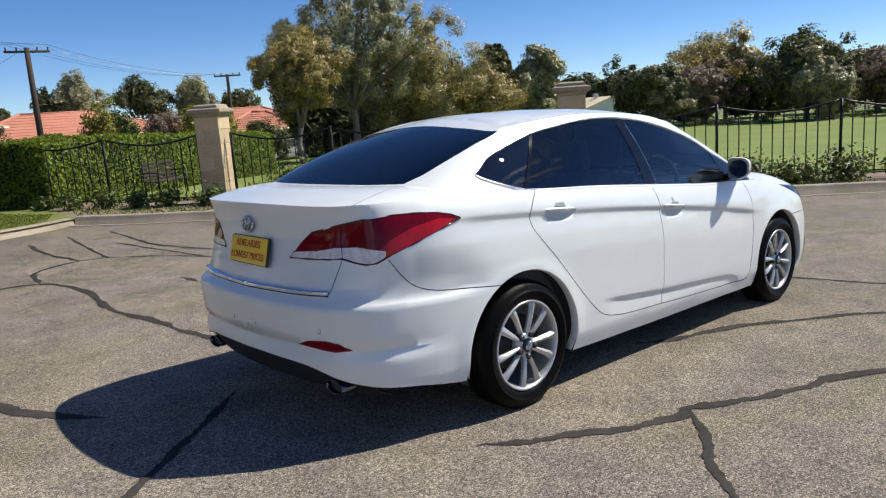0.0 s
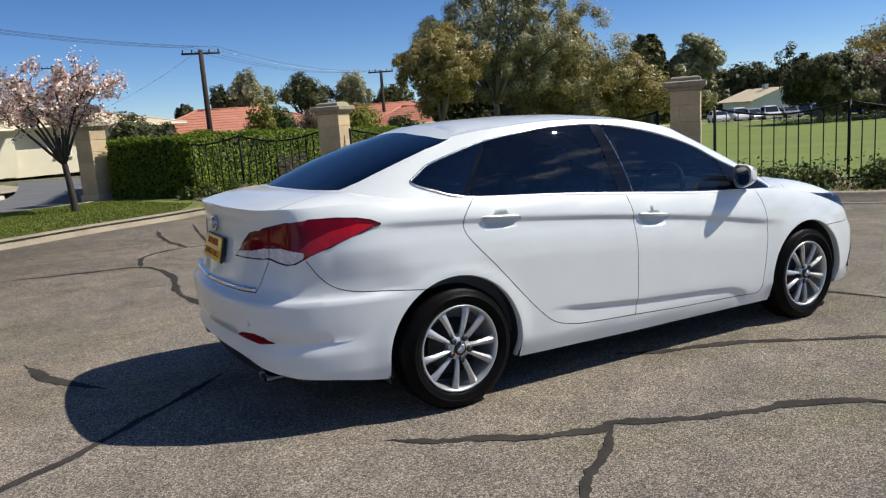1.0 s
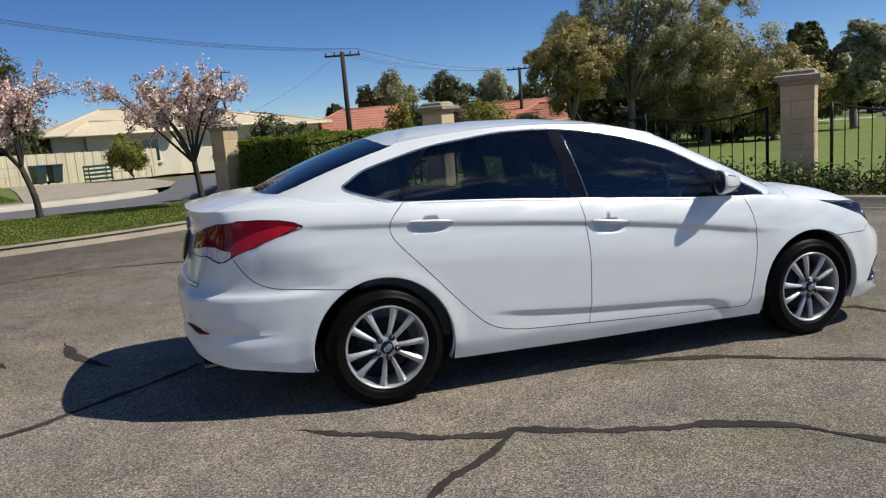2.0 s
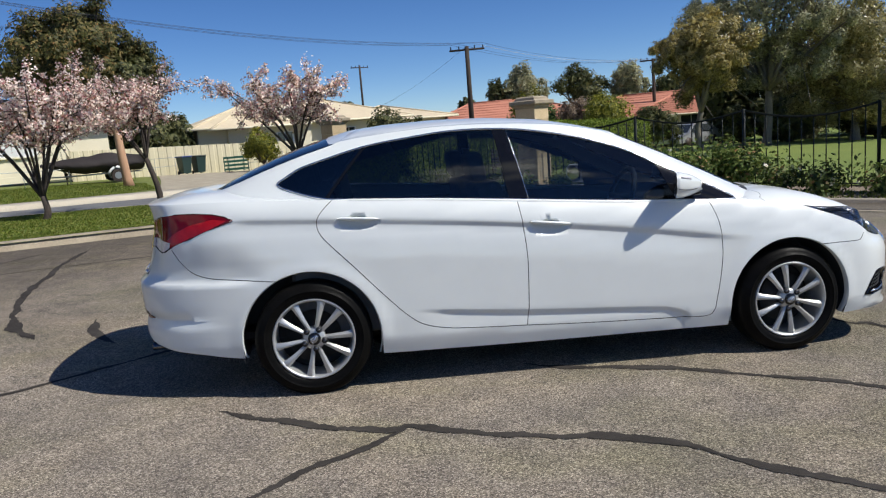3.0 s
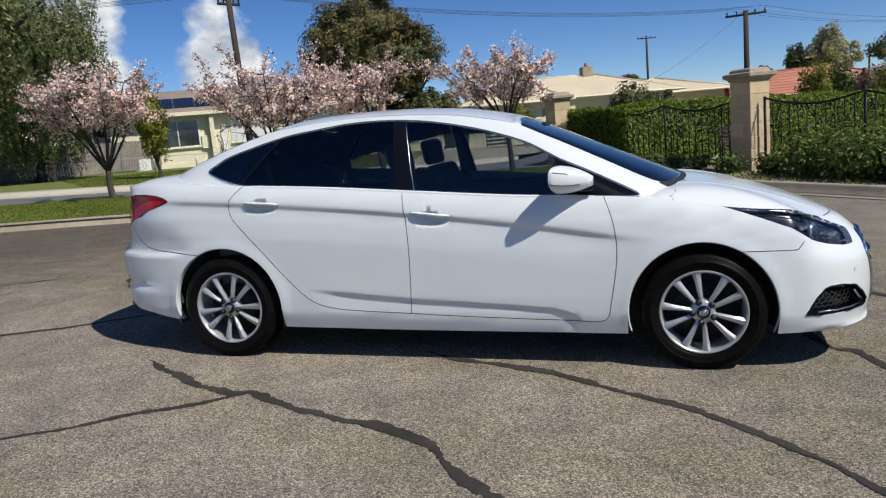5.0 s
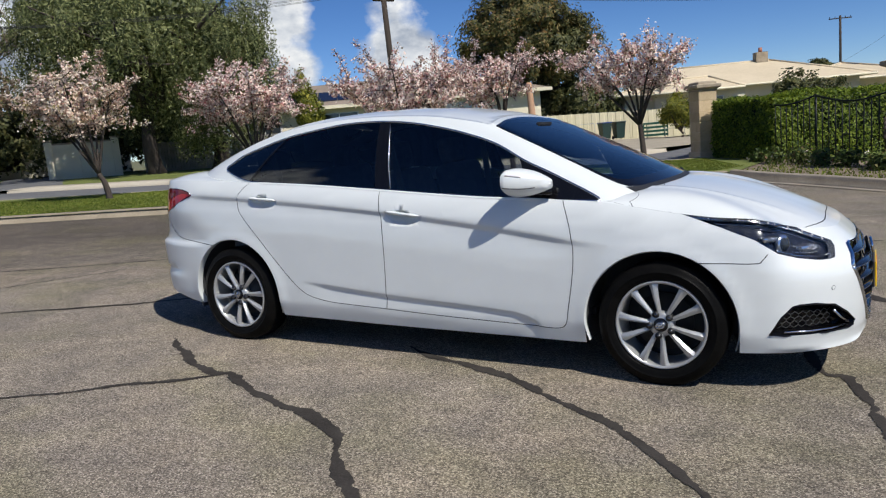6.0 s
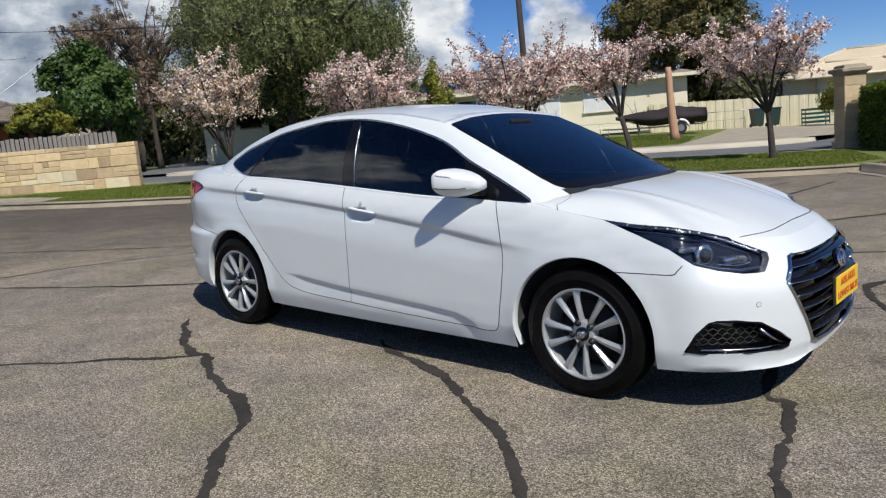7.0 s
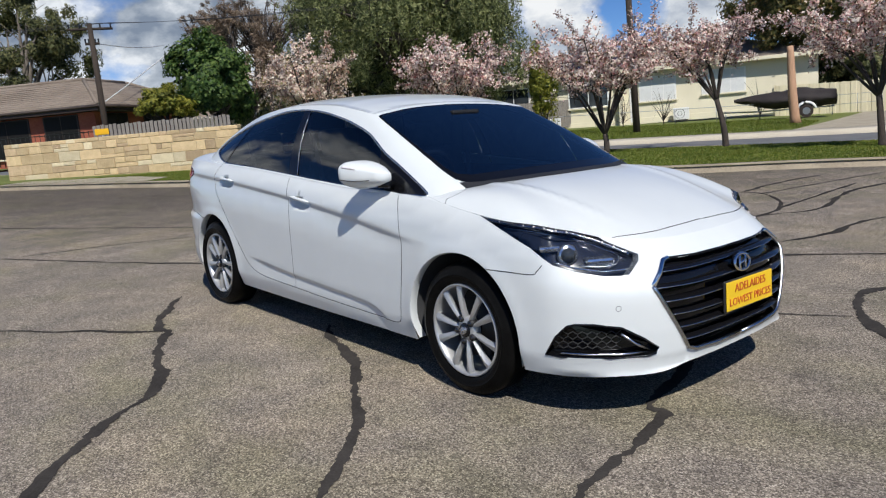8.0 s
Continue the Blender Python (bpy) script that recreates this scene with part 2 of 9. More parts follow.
M_ASPHALT = asphalt_mat()
M_STREET = surface("street_asphalt", (0.10, 0.10, 0.105), (0.17, 0.17, 0.17), 1.0, 40, 0.85, bump=0.003)
M_TAR = surface("crack_sealant", (0.022, 0.0195, 0.0175), (0.068, 0.060, 0.053), 5.0, 90, 0.9, bump=0.002, spec=0.12)
M_CONCRETE = surface("concrete", (0.26, 0.22, 0.16), (0.46, 0.40, 0.30), 1.6, 45, 0.9, bump=0.002)
M_KERB = surface("kerb_concrete", (0.17, 0.135, 0.095), (0.40, 0.335, 0.24), 1.3, 35, 0.9, bump=0.003)
M_PATH = surface("concrete_path", (0.40, 0.35, 0.27), (0.56, 0.50, 0.40), 0.9, 30, 0.9, bump=0.002)
M_SOIL = surface("soil", (0.10, 0.075, 0.05), (0.27, 0.21, 0.145), 2.0, 30, 0.95, bump=0.01)
M_GRASS = surface("grass", (0.075, 0.105, 0.016), (0.20, 0.22, 0.05), 1.6, 30, 0.9, bump=0.02, big=0.5)
M_LAWN = surface("park_lawn", (0.085, 0.135, 0.018), (0.20, 0.235, 0.04), 0.18, 8, 0.9, bump=0.02, big=0.5)
M_EARTH = surface("far_ground", (0.09, 0.10, 0.04), (0.16, 0.15, 0.07), 0.05, 3, 0.95)
M_BLADE = foliage("grass_blades", [(0.0, (0.085, 0.125, 0.016)), (0.6, (0.155, 0.205, 0.028)), (1.0, (0.27, 0.265, 0.07))], 0.35)
M_SAND = surface("sandstone", (0.45, 0.33, 0.18), (0.68, 0.53, 0.34), 2.2, 35, 0.85, bump=0.004, vary=0.12)
M_SANDCAP = surface("weathered_sandstone", (0.22, 0.18, 0.13), (0.46, 0.38, 0.27), 4.0, 40, 0.9, bump=0.004)
M_MORTAR = surface("mortar", (0.40, 0.34, 0.25), (0.52, 0.45, 0.34), 4, 50, 0.95, bump=0.003)
M_IRON = surface("dark_green_iron", (0.004, 0.006, 0.005), (0.010, 0.013, 0.011), 8, 60, 0.5, metal=0.0, bump=0.0005, spec=0.25)
M_BARK = surface("bark", (0.022, 0.017, 0.014), (0.085, 0.064, 0.052), 5, 40, 0.9, bump=0.01, stretch=(1, 1, 0.25))
M_GUMBARK = surface("pale_gum_bark", (0.09, 0.073, 0.058), (0.28, 0.24, 0.195), 2, 20, 0.8, bump=0.006, stretch=(1, 1, 0.3))
M_TIMBER = surface("old_pole_timber", (0.022, 0.016, 0.012), (0.07, 0.05, 0.036), 3, 30, 0.9, bump=0.004, stretch=(1, 1, 0.08))
M_PALEWOOD = surface("pale_trunk_wood", (0.34, 0.18, 0.10), (0.52, 0.32, 0.2), 2, 25, 0.85, bump=0.004, stretch=(1, 1, 0.15))
M_BLOSSOM = foliage("blossom", [(0.0, (0.36, 0.12, 0.13)), (0.15, (0.64, 0.40, 0.40)), (0.42, (0.85, 0.69, 0.67)), (0.82, (0.94, 0.86, 0.84)), (0.87, (0.20, 0.11, 0.07)), (1.0, (0.20, 0.15, 0.06))], 0.3)
M_BLOSSOM_PALE = foliage("pale_blossom", [(0.0, (0.40, 0.21, 0.18)), (0.3, (0.74, 0.57, 0.51)), (0.82, (0.92, 0.83, 0.76)), (0.92, (0.3, 0.24, 0.09)), (1.0, (0.22, 0.20, 0.07))], 0.3)
M_HEDGE = foliage("hedge_leaves", [(0.0, (0.045, 0.075, 0.010)), (0.5, (0.135, 0.20, 0.020)), (1.0, (0.30, 0.36, 0.048))], 0.4)
# near-black core: the shade between the hedge's leaves is put into this colour
M_HEDGE_SHADE = plain("hedge_shade", (0.012, 0.018, 0.006), 0.95)
M_GUM = foliage("gum_leaves", [(0.0, (0.14, 0.115, 0.04)), (0.5, (0.36, 0.295, 0.10)), (1.0, (0.58, 0.48, 0.20))], 0.5, 0.4, 0.55)
M_GUM_GREY = foliage("grey_gum_leaves", [(0.0, (0.16, 0.16, 0.09)), (0.5, (0.36, 0.35, 0.20)), (1.0, (0.56, 0.54, 0.36))], 0.5, 0.4, 0.55)
M_GUM_OLIVE = foliage("olive_gum_leaves", [(0.0, (0.14, 0.125, 0.05)), (0.5, (0.33, 0.29, 0.12)), (1.0, (0.54, 0.48, 0.25))], 0.5, 0.4, 0.55)
M_DARKLEAF = foliage("dark_leaves", [(0.0, (0.032, 0.040, 0.017)), (0.5, (0.094, 0.106, 0.040)), (1.0, (0.21, 0.20, 0.085))], 0.32)
M_GREENLEAF = foliage("green_leaves", [(0.0, (0.018, 0.042, 0.012)), (0.5, (0.058, 0.112, 0.024)), (1.0, (0.14, 0.20, 0.05))], 0.3)
M_WILLOW = foliage("weeping_leaves", [(0.0, (0.036, 0.050, 0.020)), (0.5, (0.14, 0.165, 0.062)), (1.0, (0.36, 0.375, 0.175))], 0.36)
M_EVERGREEN = foliage("bronze_evergreen_leaves", [(0.0, (0.036, 0.042, 0.014)), (0.55, (0.115, 0.115, 0.036)), (0.9, (0.24, 0.185, 0.07)), (1.0, (0.34, 0.2, 0.09))], 0.3)
M_YELLOW = foliage("yellow_green_leaves", [(0.0, (0.065, 0.085, 0.012)), (0.5, (0.19, 0.20, 0.028)), (1.0, (0.38, 0.35, 0.055))], 0.35)
M_DRY = foliage("dry_brown_leaves", [(0.0, (0.11, 0.075, 0.055)), (0.5, (0.24, 0.175, 0.13)), (1.0, (0.38, 0.30, 0.24))], 0.36)
M_ROSE = foliage("rose_leaves", [(0.0, (0.03, 0.05, 0.014)), (0.5, (0.08, 0.12, 0.028)), (0.85, (0.16, 0.2, 0.05)), (1.0, (0.18, 0.09, 0.05))], 0.3)
M_ROSE_LIGHT = foliage("bright_rose_leaves", [(0.0, (0.04, 0.075, 0.016)), (0.5, (0.10, 0.16, 0.032)), (0.9, (0.24, 0.28, 0.08)), (1.0, (0.30, 0.16, 0.08))], 0.35)
M_PETAL = foliage("white_petals", [(0.0, (0.75, 0.68, 0.62)), (1.0, (0.9, 0.86, 0.82))], 0.3)
M_CREAM = surface("cream_render", (0.68, 0.61, 0.44), (0.80, 0.73, 0.55), 0.6, 20, 0.85, bump=0.002)
M_CREAMFENCE = surface("cream_steel", (0.66, 0.58, 0.38), (0.75, 0.67, 0.46), 0.8, 15, 0.5, bump=0.0)
M_ROOF_CREAM = surface("cream_roof", (0.56, 0.46, 0.31), (0.68, 0.57, 0.4), 0.5, 6, 0.7)
M_ROOF_RED = surface("terracotta_tiles", (0.36, 0.13, 0.08), (0.54, 0.225, 0.145), 0.6, 7, 0.8, vary=0.06)
M_ROOF_BROWN = surface("brown_roof_tiles", (0.17, 0.13, 0.10), (0.3, 0.245, 0.19), 0.7, 9, 0.8, vary=0.1)
M_BRICK = surface("red_brick", (0.23, 0.055, 0.03), (0.38, 0.12, 0.07), 1.5, 12, 0.9, vary=0.15)
M_DARKTRIM = plain("dark_trim", (0.035, 0.022, 0.016), 0.6)
M_WHITE = surface("white_paint", (0.7, 0.69, 0.66), (0.8, 0.79, 0.76), 1.0, 15, 0.6)
M_WINDOW = plain("window_glass", (0.03, 0.035, 0.04), 0.05, spec=0.8)
# window panes whose shade is put into a near-black colour
M_SHADED = plain("shaded_pane", (0.012, 0.011, 0.010), 0.6, spec=0.2)
M_BLIND = surface("white_blind", (0.6, 0.6, 0.58), (0.72, 0.72, 0.7), 2, 12, 0.7)
M_GREENBIN = plain("green_bin", (0.012, 0.07, 0.05), 0.45)
M_BLUELID = plain("blue_lid", (0.02, 0.06, 0.22), 0.45)
M_GALV = plain("galvanised_steel", (0.42, 0.42, 0.41), 0.45, 0.9)
M_BOATCOVER = surface("boat_cover", (0.012, 0.009, 0.009), (0.035, 0.026, 0.024), 1.5, 20, 0.8, bump=0.006)
M_SIGNYELLOW = plain("yellow_sign", (0.85, 0.45, 0.01), 0.5)
M_SOLAR = plain("solar_panel", (0.012, 0.016, 0.035), 0.15)
M_WIRE = plain("cable", (0.02, 0.02, 0.022), 0.6)
M_PALEWIRE = plain("bright_cable", (0.55, 0.55, 0.55), 0.5)
M_GREYSLAT = surface("grey_slats", (0.15, 0.13, 0.11), (0.28, 0.25, 0.215), 2, 20, 0.8)
# ---- ground, roads, kerbs ----
KERB_A = spline([(-46, -17), (-30, -7.5), (-22, -2.0), (-18, 0.5), (-14, 2.55), (-12, 3.4), (-10, 4.55), (-7.5, 5.95), (-5.7, 6.75), (-4, 7.75), (-2.2, 8.85), (-0.7, 10.1), (0.6, 11.0), (1.5, 11.75)], 6)
KERB_B = spline([(1.5, 11.75), (2.35, 10.7), (3.3, 9.75), (4.8, 8.15), (6.2, 6.6), (7.5, 5.4), (8.4, 4.35), (9.4, 2.95), (10.4, 1.9), (11.3, 0.95), (14, -2.3), (22, -12), (32, -24)], 6)
STREET_NEAR = spline([(-46, -9), (-30, 0.5), (-22, 5.0), (-16, 8.3), (-13, 9.9), (-11.5, 11.0), (-9, 12.3), (-6.7, 13.7), (-3.1, 15.4), (-1.0, 16.6), (-0.2, 17.5), (0.6, 19.5), (1.5, 26), (2, 40)], 5)
STREET_FAR = spline([(-46, -2), (-34, 5.5), (-26, 10.2), (-19, 13.0), (-15, 14.2), (-12, 15.2), (-10, 16.3), (-7.6, 18.2), (-5.3, 20.0), (-3.5, 21.5), (-2.4, 23.5), (-2.0, 28), (-1.8, 40)], 5)

# one sheet to the horizon, coarser far away
axis = np.concatenate([-np.geomspace(1500, 60, 14), np.linspace(-50, 50, 21), np.geomspace(60, 1500, 14)])
gx, gy = np.meshgrid(axis, axis)
gz = ground_z(gx, gy) - 0.10
gv = np.column_stack([gx.ravel(), gy.ravel(), gz.ravel()])
k = len(axis)
gf = np.array([(j * k + i, j * k + i + 1, (j + 1) * k + i + 1, (j + 1) * k + i) for j in range(k - 1) for i in range(k - 1)])
thing("ground", "dull green and brown open ground under everything", "ground", me=mesh_of("ground", gv, gf, M_EARTH, True), kind="structure")

road_poly = [tuple(p) for p in KERB_A] + [tuple(p) for p in KERB_B[1:]] + [(32, -45), (-46, -45)]
road_me = area_mesh("road", road_poly, 1.0, 0.0, M_ASPHALT)
flat = np.array([vt.co[:2] for vt in road_me.vertices])
off_kerb = np.min(np.linalg.norm(flat[:, None] - np.array(KERB_A)[None, :, :2], axis=2), axis=1)
seal = np.clip(1.1 - off_kerb / 8.0, 0, 1) * np.clip(0.5 - (flat[:, 0] + 1.5) * 0.12, 0.3, 1)
road_me.attributes.new("kerb_dark", "FLOAT", "POINT").data.foreach_set("value", seal.astype(np.float32))
thing("road", "grey-brown sprayed-seal asphalt of a wide court", "road", me=road_me, kind="structure")

grass_poly = [tuple(p) for p in KERB_A] + [(1.62, 12.0), (1.9, 15.3), (0.3, 17.4)] + [tuple(p) for p in STREET_NEAR[:-16][::-1]]
thing("grass_verge", "strip of mown green grass with blossom trees", "grass", me=area_mesh("grass_verge", grass_poly, 0.8, 0.115, M_GRASS), kind="structure")

street_poly = [tuple(p) for p in STREET_NEAR] + [tuple(p) for p in STREET_FAR[::-1]]
thing("side_street", "narrow grey asphalt side street", "road", me=area_mesh("side_street", street_poly, 1.2, 0.0, M_STREET), kind="structure")

garden_poly = [tuple(p) for p in KERB_B] + [(44, -18), (60, 0), (70, 30), (58, 58), (30, 45), (2.3, 40), (1.7, 26), (0.8, 19.5), (0.3, 17.4), (1.9, 15.3), (1.62, 12.0)]
thing("garden_bed", "bare brown soil of a planting bed", "soil", me=area_mesh("garden_bed", garden_poly, 1.4, 0.10, M_SOIL), kind="structure")
lawn_poly = [(3.1, 15.6), (5.6, 12.6), (10.2, 6.9), (15.0, 1.0), (22, -7.6), (44, -14), (100, 20), (110, 60), (60, 75), (14, 38), (6.5, 24)]
thing("park_lawn", "sunlit green park lawn", "grass", me=area_mesh("park_lawn", lawn_poly, 2.0, 0.13, M_LAWN), kind="structure")

verge_poly = [tuple(p) for p in STREET_FAR[:-10]] + [(-3.2, 30), (-3.2, 37.5), (-12, 39), (-40, 22), (-60, 10)]
thing("house_verge", "grass in front of the houses", "grass", me=area_mesh("house_verge", verge_poly, 1.4, 0.09, M_GRASS), kind="structure")
corner_poly = [(-24.6, 10.8), (-21.0, 12.35), (-30, 18.6), (-44.5, 28.2), (-62, 40), (-66, 38), (-45.5, 25.6), (-33, 17.2)]
thing("corner_street", "shaded grey asphalt street leading away from the corner", "road", me=area_mesh("corner_street", corner_poly, 1.2, 0.11, M_STREET), kind="structure")
path_line = np.array([p for p in STREET_FAR if -24 < p[0] and p[1] < 24.5])
thing("footpath", "pale concrete footpath beside the side street", "path",
      me=sweep_mesh("footpath", path_line, [(-0.02, 0.0), (0.0, 0.125), (1.55, 0.135), (1.57, 0.05)], M_PATH), kind="structure")
drive_poly = [(-6.0, 21.2), (-3.6, 22.6), (-1.9, 26.5), (-1.8, 31), (-3.5, 38), (-10, 38), (-8, 30)]
thing("driveway", "wide pale gravelly concrete driveway", "driveway", me=area_mesh("driveway", drive_poly, 1.0, 0.128, M_CONCRETE), kind="structure")

# roll kerbs with a worn top and a narrow gutter
KERB_SECTION = [(-0.07, -0.01), (-0.05, 0.006), (0.0, 0.02), (0.03, 0.10), (0.06, 0.13), (0.20, 0.14), (0.24, 0.10)]
thing("kerb", "low pale concrete roll kerb along the grass", "kerb", me=sweep_mesh("kerb", KERB_A, KERB_SECTION, M_KERB), kind="structure")
KERB_UP = [(-0.28, 0.012), (-0.03, 0.004), (0.0, 0.01), (0.015, 0.14), (0.04, 0.16), (0.15, 0.165), (0.17, 0.10)]
M_KERBDARK = surface("old_kerb_concrete", (0.2, 0.165, 0.125), (0.36, 0.31, 0.24), 2.0, 40, 0.9, bump=0.003)
thing("garden_kerb", "weathered brown-grey upright kerb of the garden", "kerb", me=sweep_mesh("garden_kerb", KERB_B, KERB_UP, M_KERBDARK), kind="structure")
STREET_KERB = [(-0.02, -0.02), (0.0, 0.10), (0.03, 0.12), (0.14, 0.125), (0.16, 0.06)]
sn = STREET_NEAR[:-14]
thing("street_kerb", "pale concrete kerb of the side street", "kerb", me=sweep_mesh("street_kerb", sn[::-1], STREET_KERB, M_CONCRETE), kind="structure")
apron_poly = [(-16.3, 1.75), (-13.6, 3.1), (-14.3, 3.9), (-16.3, 3.6), (-18.8, 1.5), (-18.4, 0.75)]
thing("crossover", "worn tan concrete driveway crossover", "driveway", me=area_mesh("crossover", apron_poly, 0.5, 0.135, M_CONCRETE), kind="structure")

# ---- sealed cracks in the asphalt: thin raised ribbons of tar ----
CRACKS = [
    (0.05, [(-0.51, -1.03), (-0.16, -1.26), (0.05, -1.38), (0.33, -1.50), (0.45, -1.48), (0.60, -1.57), (0.85, -1.69), (0.99, -1.74), (1.30, -1.83), (1.55, -1.98), (1.71, -2.18), (1.9, -2.36), (2.2, -2.6), (2.8, -3.0)]),
    (0.034, [(0.45, -1.48), (0.23, -1.68), (-0.01, -1.84), (-0.24, -2.05), (-0.5, -2.24), (-1.1, -2.8)]),
    (0.045, [(1.2, -0.7), (1.44, -0.84), (1.92, -0.99), (2.3, -1.22), (2.68, -1.47), (2.9, -1.68), (3.12, -1.94), (3.5, -2.5), (3.9, -3.3)]),
    (0.05, [(3.3, 0.2), (3.46, -0.42), (3.57, -0.51), (3.65, -0.77), (3.7, -1.1), (3.77, -1.3), (4.1, -2.0)]),
    (0.03, [(2.0, 2.5), (2.49, 2.9), (3.09, 3.34), (4.2, 4.0)]),
    (0.03, [(2.6, 0.95), (3.28, 1.24), (3.59, 1.41)]),
    (0.06, [(3.75, 2.7), (3.48, 2.22), (3.44, 1.9), (3.62, 1.46), (3.84, 1.2), (4.2, 0.7)]),
    (0.05, [(1.1, 3.6), (1.34, 4.81), (1.63, 5.54), (1.3, 7.16), (1.37, 8.25), (1.52, 9.86)]),
    (0.05, [(2.2, 3.4), (2.37, 4.11), (2.34, 4.63), (2.43, 5.22), (3.2, 6.4)]),
    (0.035, [(0.41, 6.49), (0.64, 8.43), (0.83, 9.81)]),
    (0.03, [(-9.0, -2.0), (-7.57, -1.13), (-4.62, 0.61), (-3.4, 1.5)]),
    (0.034, [(-4.3, -1.75), (-3.97, -1.56), (-2.71, -0.91), (-1.83, -0.38), (-1.4, 0.0), (-0.85, 0.51)]),
    (0.02, [(-4.13, -1.48), (-3.9, -0.3), (-3.4, 0.8)]),
    (0.06, [(-2.12, 5.52), (-1.33, 5.42), (-0.68, 5.3), (-0.48, 4.5), (-0.61, 3.3), (-0.52, 2.55), (-0.46, 1.73), (-0.2, 0.9)]),
    (0.045, [(-0.68, 5.3), (-0.5, 6.2), (0.1, 6.67), (0.64, 6.41), (1.25, 5.4), (1.3, 4.4)]),
    (0.06, [(0.12, 9.24), (0.02, 7.9), (0.1, 6.67)]),
    (0.04, [(1.01, 8.18), (1.15, 6.4), (1.24, 5.4)]),
    (0.06, [(-2.19, 0.97), (-2.57, 1.56), (-3.03, 2.85), (-3.3, 4.3), (-3.46, 5.05), (-3.6, 6.5)]),
    (0.06, [(-1.51, 0.64), (-1.75, 1.0), (-1.93, 1.55)]),
    (0.04, [(-4.43, 4.22), (-4.48, 5.4), (-4.15, 6.53)]),
    (0.03, [(-4.4, 4.4), (-3.4, 4.9), (-2.12, 5.52)]),
    (0.05, [(0.44, 4.36), (0.41, 3.87)]),
]
for width, pts in CRACKS:
    line = spline(pts, 10)
    line = np.array(densify(line, 0.03, closed=False))
    g = np.random.default_rng(int(abs(pts[0][0]) * 100) + 3)
    n = len(line)
    smooth = np.convolve(g.normal(size=n + 8), np.ones(9) / 9, "valid")
    t = np.gradient(line, axis=0)
    t /= np.linalg.norm(t, axis=1)[:, None] + 1e-9
    nrm = np.column_stack([-t[:, 1], t[:, 0]])
    line = line + nrm * (smooth * width * 0.45)[:, None]
    ends = np.clip(np.minimum(np.arange(n), np.arange(n)[::-1]) / 8, 0.15, 1)
    half = width / 2 * ends * np.clip(1.2 + 0.95 * np.convolve(g.normal(size=n + 8), np.ones(9) / 9, "valid"), 0.45, 2.3)
    jag = g.normal(size=(n, 2)) * 0.003
    l, r = line + nrm * (half + jag[:, 0])[:, None], line - nrm * (half + jag[:, 1])[:, None]
    rows = []
    for q, h in ((l, 0.0), (line, 0.0045), (r, 0.0)):
        rows.append(np.column_stack([q, ground_z(q[:, 0], q[:, 1]) + 0.0035 + h * 0.5]))
    v = np.stack(rows, 1).reshape(-1, 3)
    f = np.array([(i * 3 + j, i * 3 + j + 1, i * 3 + j + 4, i * 3 + j + 3) for i in range(n - 1) for j in range(2)])
    thing("crack_seal", "dark tar line sealing a crack in the asphalt", "crack", me=mesh_of("crack_seal", v, f, M_TAR), kind="structure")


def scatter(poly, count, seed):
    """Random places inside an outline."""
    g = np.random.default_rng(seed)
    poly = np.asarray(poly)
    lo, hi = poly.min(0), poly.max(0)
    out = np.zeros((0, 2))
    while len(out) < count:
        p = g.uniform(lo, hi, (count * 2, 2))
        out = np.concatenate([out, p[inside(poly, p)]])
    return out[:count]


def grass_stuff(name, poly, count, height, seed, lift=0.115, label="short green grass blades"):
    g = np.random.default_rng(seed)
    p = scatter(poly, count, seed)
    base = np.column_stack([p, ground_z(p[:, 0], p[:, 1]) + lift - 0.005])
    a = g.uniform(0, 2 * math.pi, count)
    w = g.uniform(0.012, 0.03, count)
    h = height * g.uniform(0.5, 1.4, count)
    side = np.column_stack([np.cos(a), np.sin(a), np.zeros(count)]) * w[:, None]
    tip = base + np.column_stack([g.normal(size=count) * 0.4 * h, g.normal(size=count) * 0.4 * h, h])
    v = np.stack([base - side, base + side, tip], 1).reshape(-1, 3)
    thing(name, label, "grass", me=mesh_of(name, v, np.arange(3 * count).reshape(count, 3), M_BLADE), kind="stuff")


near_strip = [(-19, 0.6), (-14, 2.8), (-10, 4.8), (-5.7, 7.0), (-2.2, 9.1), (0.9, 11.5), (1.6, 13.5), (0.2, 17), (-3.1, 15.1), (-6.7, 13.4), (-11.5, 10.7), (-16, 7.0)]
grass_stuff("grass_blades", near_strip, 110000, 0.026, 5)
grass_stuff("verge_blades", [(-15.5, 15.9), (-12.0, 17.0), (-7.6, 20.2), (-6.6, 23.5), (-8.6, 29.5), (-12.0, 33.0), (-19.5, 29.5), (-22.5, 22.5)], 40000, 0.05, 7, 0.09, "tufted grass before the houses")
grass_stuff("bed_weeds", [(1.7, 12.1), (3.3, 10.2), (6.3, 7.1), (10.5, 2.4), (12, 1.2), (13.2, 2.6), (9.6, 6.0), (4.6, 12.0), (2.2, 15.2)], 3500, 0.05, 6, 0.10, "sparse weeds on bare soil")
# ---- pillars, iron fence and hedge along the park ----
FENCE_DIR = Vector((0.63, -0.777, 0)).normalized()
FENCE_YAW = math.degrees(math.atan2(FENCE_DIR.y, FENCE_DIR.x))
PILLARS = [(0.05, 18.0), (4.72, 12.27), (9.53, 6.2), (14.3, 0.2)]


def gz(x, y, lift=0.10):
    return float(ground_z(x, y)) + lift


